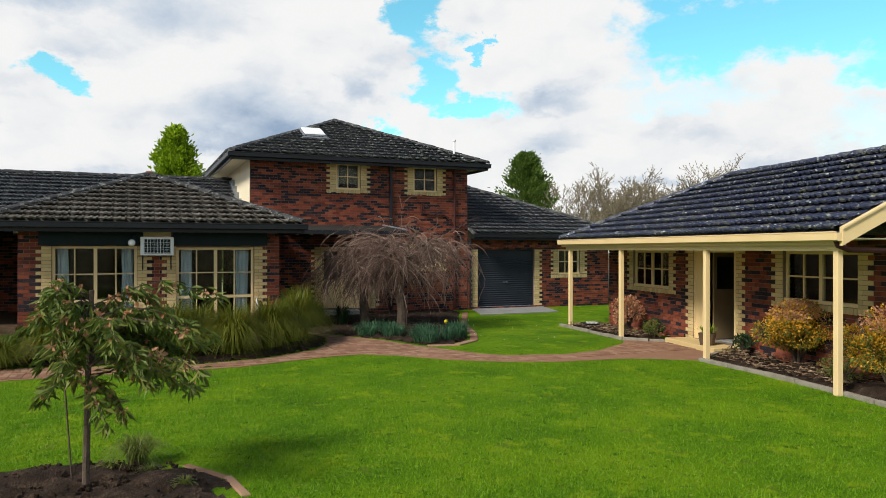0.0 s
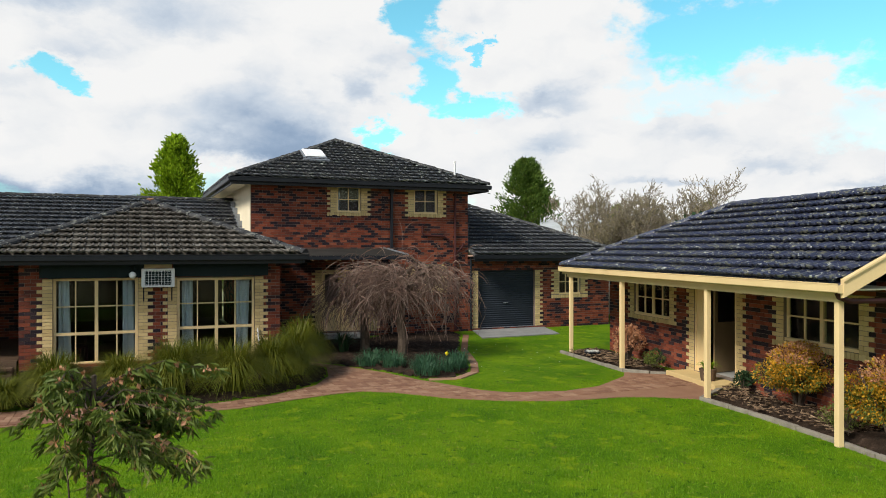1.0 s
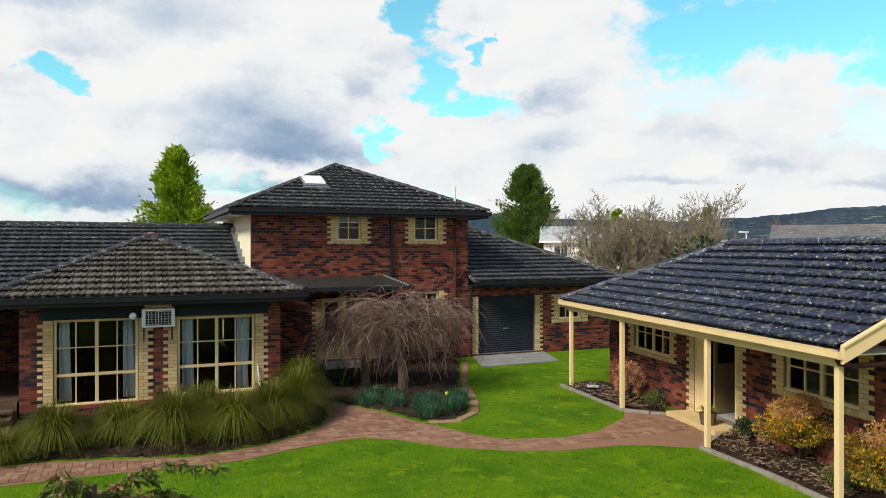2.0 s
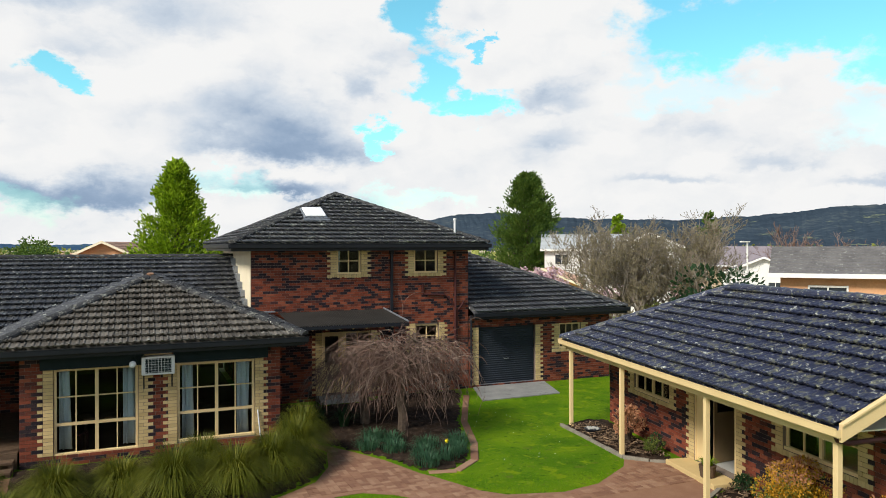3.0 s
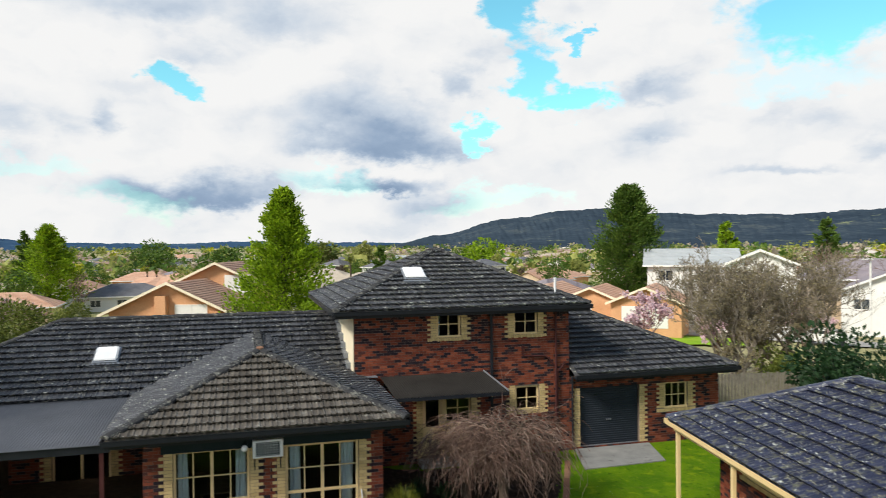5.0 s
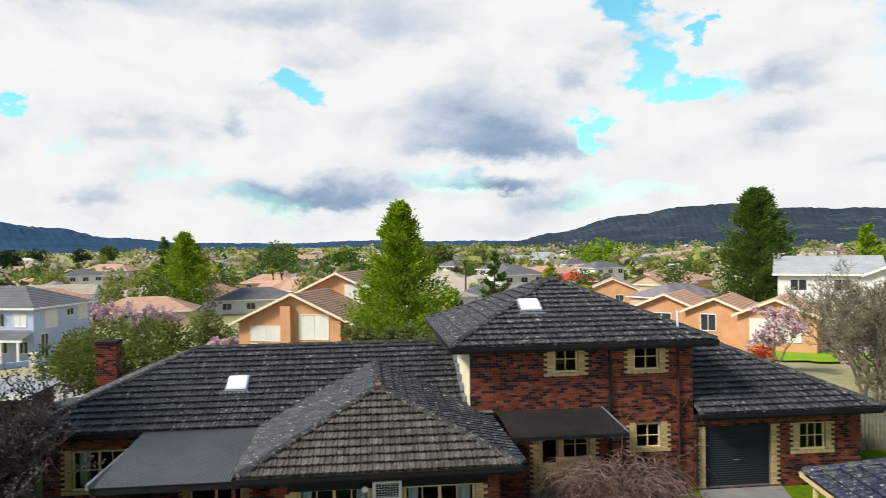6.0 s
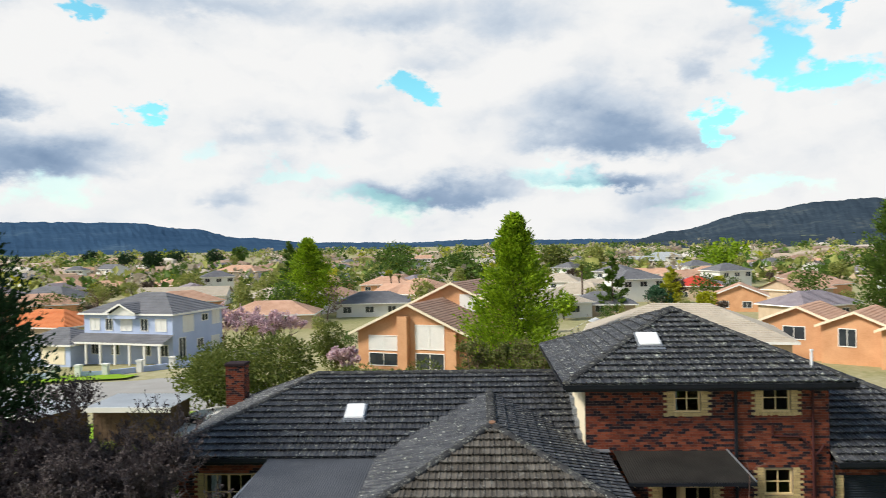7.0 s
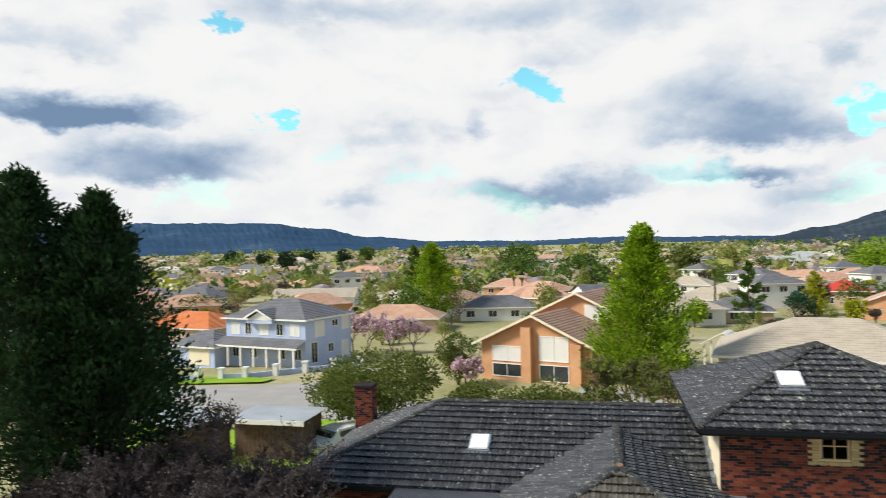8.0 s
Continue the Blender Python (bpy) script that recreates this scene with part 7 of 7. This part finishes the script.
for x, y, hh in ((31.0, 53.0, 6.0), (36.0, 50.0, 5.0), (-31.8, 95.9, 6.2), (-28.6, 97.0, 5.8), (-34.4, 97.5, 5.8), (-26.0, 99.0, 5.4), (-12.5, 66.5, 3.4), (46.0, 52.0, 5.0)):
    bare_tree("blossom_tree", pose(x, y, gz(x, y)), hh, "small tree in pink blossom", depth=5, kids=3, tips=(LEAF_PINK, 0.22), group="blossom trees", r=0.10, stems=2, thin=0.012)
bush("red_shrub", pose(33.0, 57.5, -2.0), 1.3, 0.9, 900, 0.22, leaf_mat("scarlet_leaf", (0.45, 0.04, 0.02), (0.65, 0.08, 0.03)), "scarlet-leaved shrub by the drive", stem=0.1)


def palm(at, h_):
    t_ = thing("palm_tree", at, "feathery palm on a slim trunk", "tree", "palms")
    bm_ = bmesh.new()
    tube(bm_, [(0, 0, 0), (0.1, 0, h_ * 0.6), (0, 0, h_)], 0.22, 0.16, 8)
    part("trunk", bm_, BARK, t_)
    v_, f_ = blades(60, 2.4, 1.5, 0.16, base_r=0.1)
    part("crown", raw("crown", [(a, c_, z + h_ - 0.2 if z > 0.01 else h_ - 0.4) for a, c_, z in v_], f_, LEAF_BUSH), LEAF_BUSH, t_)


palm(pose(21.9, 156.1, -4.2), 8.2)
palm(pose(-24.2, 202.3, -4.4), 5.4)
palm(pose(-22.0, 203.0, -4.4), 5.0)

# ---- the further suburb ----
random.seed(33)
protos = []
for i, (w, d, hh, roof, wm, rm) in enumerate(((14, 9, 2.8, "hip", TAN_BRICK, R_BROWN), (15, 10, 2.8, "hip", ORANGE_BRICK, R_TERRA), (12, 9, 2.8, "gable", WHITE_WALL, R_GREY), (13, 10, 2.8, "hip", WHITE_WALL, R_BEIGE), (11, 9, 5.3, "hip", WHITE_WALL, R_GREY), (14, 9, 2.8, "hip", TAN_BRICK, R_MAUVE), (13, 9, 2.8, "gable", TAN_BRICK, R_TERRA))):
    q = thing("distant_house", pose(-40 + i * 18, 160 + (i % 3) * 8, gz(-40 + i * 18, 160), 0, 0, random.uniform(-40, 40)), ("two-storey" if hh > 4 else "single-storey") + " suburban house among gardens", "house", "suburban houses")
    block(q, 0, 0, w, d, hh, roof, wm, rm, 0.42, 0.5)
    for k in range(3):
        far_window(q, 1.2 + k * 3.8, hh - 2.0, 1.8, 1.3)
    protos.append(q)
trees = []
for i, (mat_, rr, rz, lab) in enumerate(((LEAF_GARDEN, 3.2, 3.0, "rounded olive-green suburban tree"), (LEAF_CYPRESS, 3.6, 3.4, "dense dark green suburban tree"), (LEAF_GARDEN, 2.2, 3.2, "tall olive-green suburban tree"), (LEAF_CONIFER, 2.2, 2.0, "bright green garden tree"), (LEAF_YELLOW, 1.6, 1.8, "yellow wattle in a garden"))):
    x = -60 + i * 25
    trees.append(bush("garden_tree", pose(x, 130, gz(x, 130)), rr, rz, 900, 0.55, mat_, lab, "tree", "suburban trees", stem=1.2, lumps=13))
trees.append(bare_tree("garden_tree", pose(-10, 150, gz(-10, 150)), 8, "leafless grey-brown suburban tree", depth=5, kids=3, group="suburban trees", r=0.15, stems=2))
trees.append(bare_tree("garden_tree", pose(40, 152, gz(40, 152)), 7, "leafless grey-brown suburban tree", depth=4, kids=4, tips=(LEAF_DRY, 0.25), group="suburban trees", r=0.15, stems=2))
trees.append(conifer("garden_tree", pose(25, 138, gz(25, 138)), 11, 3.0, 2600, 0.6, LEAF_CYPRESS, "dark pointed suburban conifer", group="suburban trees"))
taken = [(-42, 92, 18), (-6, 76, 14), (36, 76, 14), (17, 70, 12), (45, 72, 16), (72, 76, 16), (57, 56, 12), (3, 65, 5), (47, 83, 6), (50, 176, 8), (48, 146, 8), (-20, 144, 12), (-36, 125, 10), (-48, 178, 12), (-75, 184, 14), (-107, 178, 14), (23, 142, 9), (32, 180, 13), (80, 258, 12), (-32.8, 140, 7), (-70, 114, 14), (-30, 60, 20), (-52, 86, 10), (-32, 315, 10), (-7, 282, 10), (39, 150, 5)]
spots_ = []
for _ in range(3000):
    if len(spots_) > 230:
        break
    a = radians(random.uniform(-58, 46))
    d = 125 + 520 * random.random() ** 1.25
    x, y = -math.sin(a) * d, math.cos(a) * d
    if all(math.hypot(x - px, y - py) > pr + 9 for px, py, pr in taken) and all(math.hypot(x - px, y - py) > 15 + d * 0.015 for px, py in spots_):
        spots_.append((x, y))
        copy_thing(random.choice(protos), pose(x, y, gz(x, y) + 0.1, 0, 0, random.uniform(-60, 60)))
n = 0
while n < 200:
    a = radians(random.uniform(-60, 48))
    d = 150 + 380 * random.random() ** 1.1
    x, y = -math.sin(a) * d, math.cos(a) * d
    if all(math.hypot(x - px, y - py) > pr for px, py, pr in taken) and all(math.hypot(x - px - 5, y - py - 4) > 8.5 for px, py in spots_):
        k = random.uniform(0.45, 0.95) * (1 + d / 900)
        copy_thing(random.choice(trees[:7] + [trees[0], trees[1], trees[1], trees[2], trees[5]]), pose(x, y, gz(x, y), 0, 0, random.uniform(0, 360)) @ Matrix.Scale(k, 4))
        n += 1

# low shrubs in the gardens nearer by
n = 0
while n < 130:
    a = radians(random.uniform(-52, 44))
    d = 92 + 95 * random.random()
    x, y = -math.sin(a) * d, math.cos(a) * d
    if all(math.hypot(x - px, y - py) > pr * 0.8 for px, py, pr in taken) and all(math.hypot(x - px - 5, y - py - 4) > 8 for px, py in spots_):
        copy_thing(random.choice(trees[:7]), pose(x, y, gz(x, y) - 0.3, 0, 0, random.uniform(0, 360)) @ Matrix.Scale(random.uniform(0.28, 0.55), 4))
        n += 1

# woods and gardens thinning out towards the hills
vs, fs = {}, {}
LEAF_PALE = leaf_mat("pale_bare_wood", (0.30, 0.25, 0.19), (0.48, 0.41, 0.31))
kinds = (LEAF_GARDEN, LEAF_CYPRESS, LEAF_PALE, LEAF_YELLOW)
for _ in range(1500):
    a = radians(random.uniform(-62, 50))
    d = 260 + 1700 * random.random() ** 1.5
    x, y = -math.sin(a) * d, math.cos(a) * d
    size = random.uniform(2.0, 4.5) * (1 + d / 1500)
    key = random.choices(kinds, (4.5, 5, 2.2, 0.8))[0]
    v, f = leaves([(x + random.gauss(0, size * 0.6), y + random.gauss(0, size * 0.6), gz(x, y) + size * random.uniform(0.1, 1.5)) for _ in range(26)], size * 0.62, 0.8)
    k = len(vs.setdefault(key, []))
    vs[key] += v
    fs.setdefault(key, []).extend(tuple(q + k for q in g_) for g_ in f)
for key in kinds:
    tagged(part("distant_woods", raw("distant_woods", vs[key], fs[key], key), key, None), "far scattered trees and scrub below the hills", "woods", kind="stuff")
vs, fs = [], []
for _ in range(260):
    a = radians(random.uniform(-60, 48))
    d = 480 + 1200 * random.random() ** 1.3
    x, y, w, h_ = -math.sin(a) * d, math.cos(a) * d, random.uniform(7, 13), random.uniform(2.6, 4.5)
    k, z = len(vs), gz(x, y)
    vs += [(x + p * w, y + q * 5, z + r) for r, wd in ((-1, 1), (h_, 1)) for p, q in ((-1, -1), (1, -1), (1, 1), (-1, 1))] + [(x - w * 0.5, y, z + h_ + 2.2), (x + w * 0.5, y, z + h_ + 2.2)]
    fs += [(k, k + 1, k + 5, k + 4), (k + 1, k + 2, k + 6, k + 5), (k + 3, k, k + 4, k + 7), (k + 4, k + 5, k + 9, k + 8), (k + 5, k + 6, k + 9), (k + 6, k + 7, k + 8, k + 9), (k + 7, k + 4, k + 8)]
FAR_HOUSE = material("far_house_mix", [(0.0, (0.14, 0.13, 0.13)), (0.35, (0.36, 0.24, 0.17)), (0.7, (0.48, 0.38, 0.30)), (1.0, (0.66, 0.62, 0.56))], island=0.9, bump=0)
tagged(part("distant_suburb", raw("distant_suburb", vs, fs, FAR_HOUSE), FAR_HOUSE, None), "far tiled roofs scattered among trees", "houses", kind="stuff")

# ---- hills ----


def hills(name, profile, dist, depth_, mat_, label, rough=0.12):
    """A wooded range: (degrees left of ahead, height in degrees) along it; its foot stands depth_ nearer than its crest."""
    bm_ = bmesh.new()
    prev = None
    steps = int((profile[-1][0] - profile[0][0]) / 0.25)
    for i in range(steps + 1):
        az = profile[0][0] + 0.25 * i
        for (a0, h0), (a1, h1) in zip(profile, profile[1:]):
            if a0 <= az <= a1:
                el = h0 + (h1 - h0) * smooth(a0, a1, az)
        a = radians(az)
        col = []
        for k in range(9):
            t_ = k / 8
            d = dist - depth_ * (1 - t_)
            n1 = noise.noise((az * 0.45, t_ * 2.0, dist * 0.01))
            n2 = noise.noise((az * 2.7, t_ * 5.0, 3.0))
            top_ = math.tan(radians(el)) * dist
            z = top_ * (t_ ** 1.3) * (1 + rough * n1 * (1 - t_ * 0.4)) + n2 * top_ * 0.015 + random.uniform(0, 1) * (dist * 0.0014 if k == 8 else 5 * t_) - 7
            col.append(bm_.verts.new((-math.sin(a) * d, math.cos(a) * d, z)))
        d = dist + depth_
        col.append(bm_.verts.new((-math.sin(a) * d, math.cos(a) * d, -20)))
        if prev:
            for k in range(9):
                bm_.faces.new((prev[k], prev[k + 1], col[k + 1], col[k]))
        prev = col
    return tagged(part(name, bm_, mat_, None), label, "hills", kind="structure")


# the bluish materials carry the distance haze of these ranges
hills("backdrop_hills", [(-75, 2.2), (-60, 2.8), (-52, 3.0), (-47, 2.5), (-40, 2.2), (-32, 2.45), (-26, 2.9), (-20, 2.2), (-15, 1.0), (-11, 0.25), (-6, 0.05)], 2300, 900, HAZY_FOREST, "wooded ridge tinted dark blue with haze")
hills("backdrop_hills", [(5, 0.1), (12, 0.4), (18, 0.9), (22, 1.65), (26, 2.1), (33, 2.2), (45, 1.9), (60, 2.0), (80, 1.5)], 4300, 1500, HAZY_FAR_FOREST, "long wooded range coloured blue with haze")
hills("backdrop_hills", [(-20, 0.1), (-8, 0.3), (0, 0.45), (6, 0.3), (12, 0.45), (20, 0.3)], 4600, 600, HAZY_FAR_FOREST, "long wooded range coloured blue with haze")
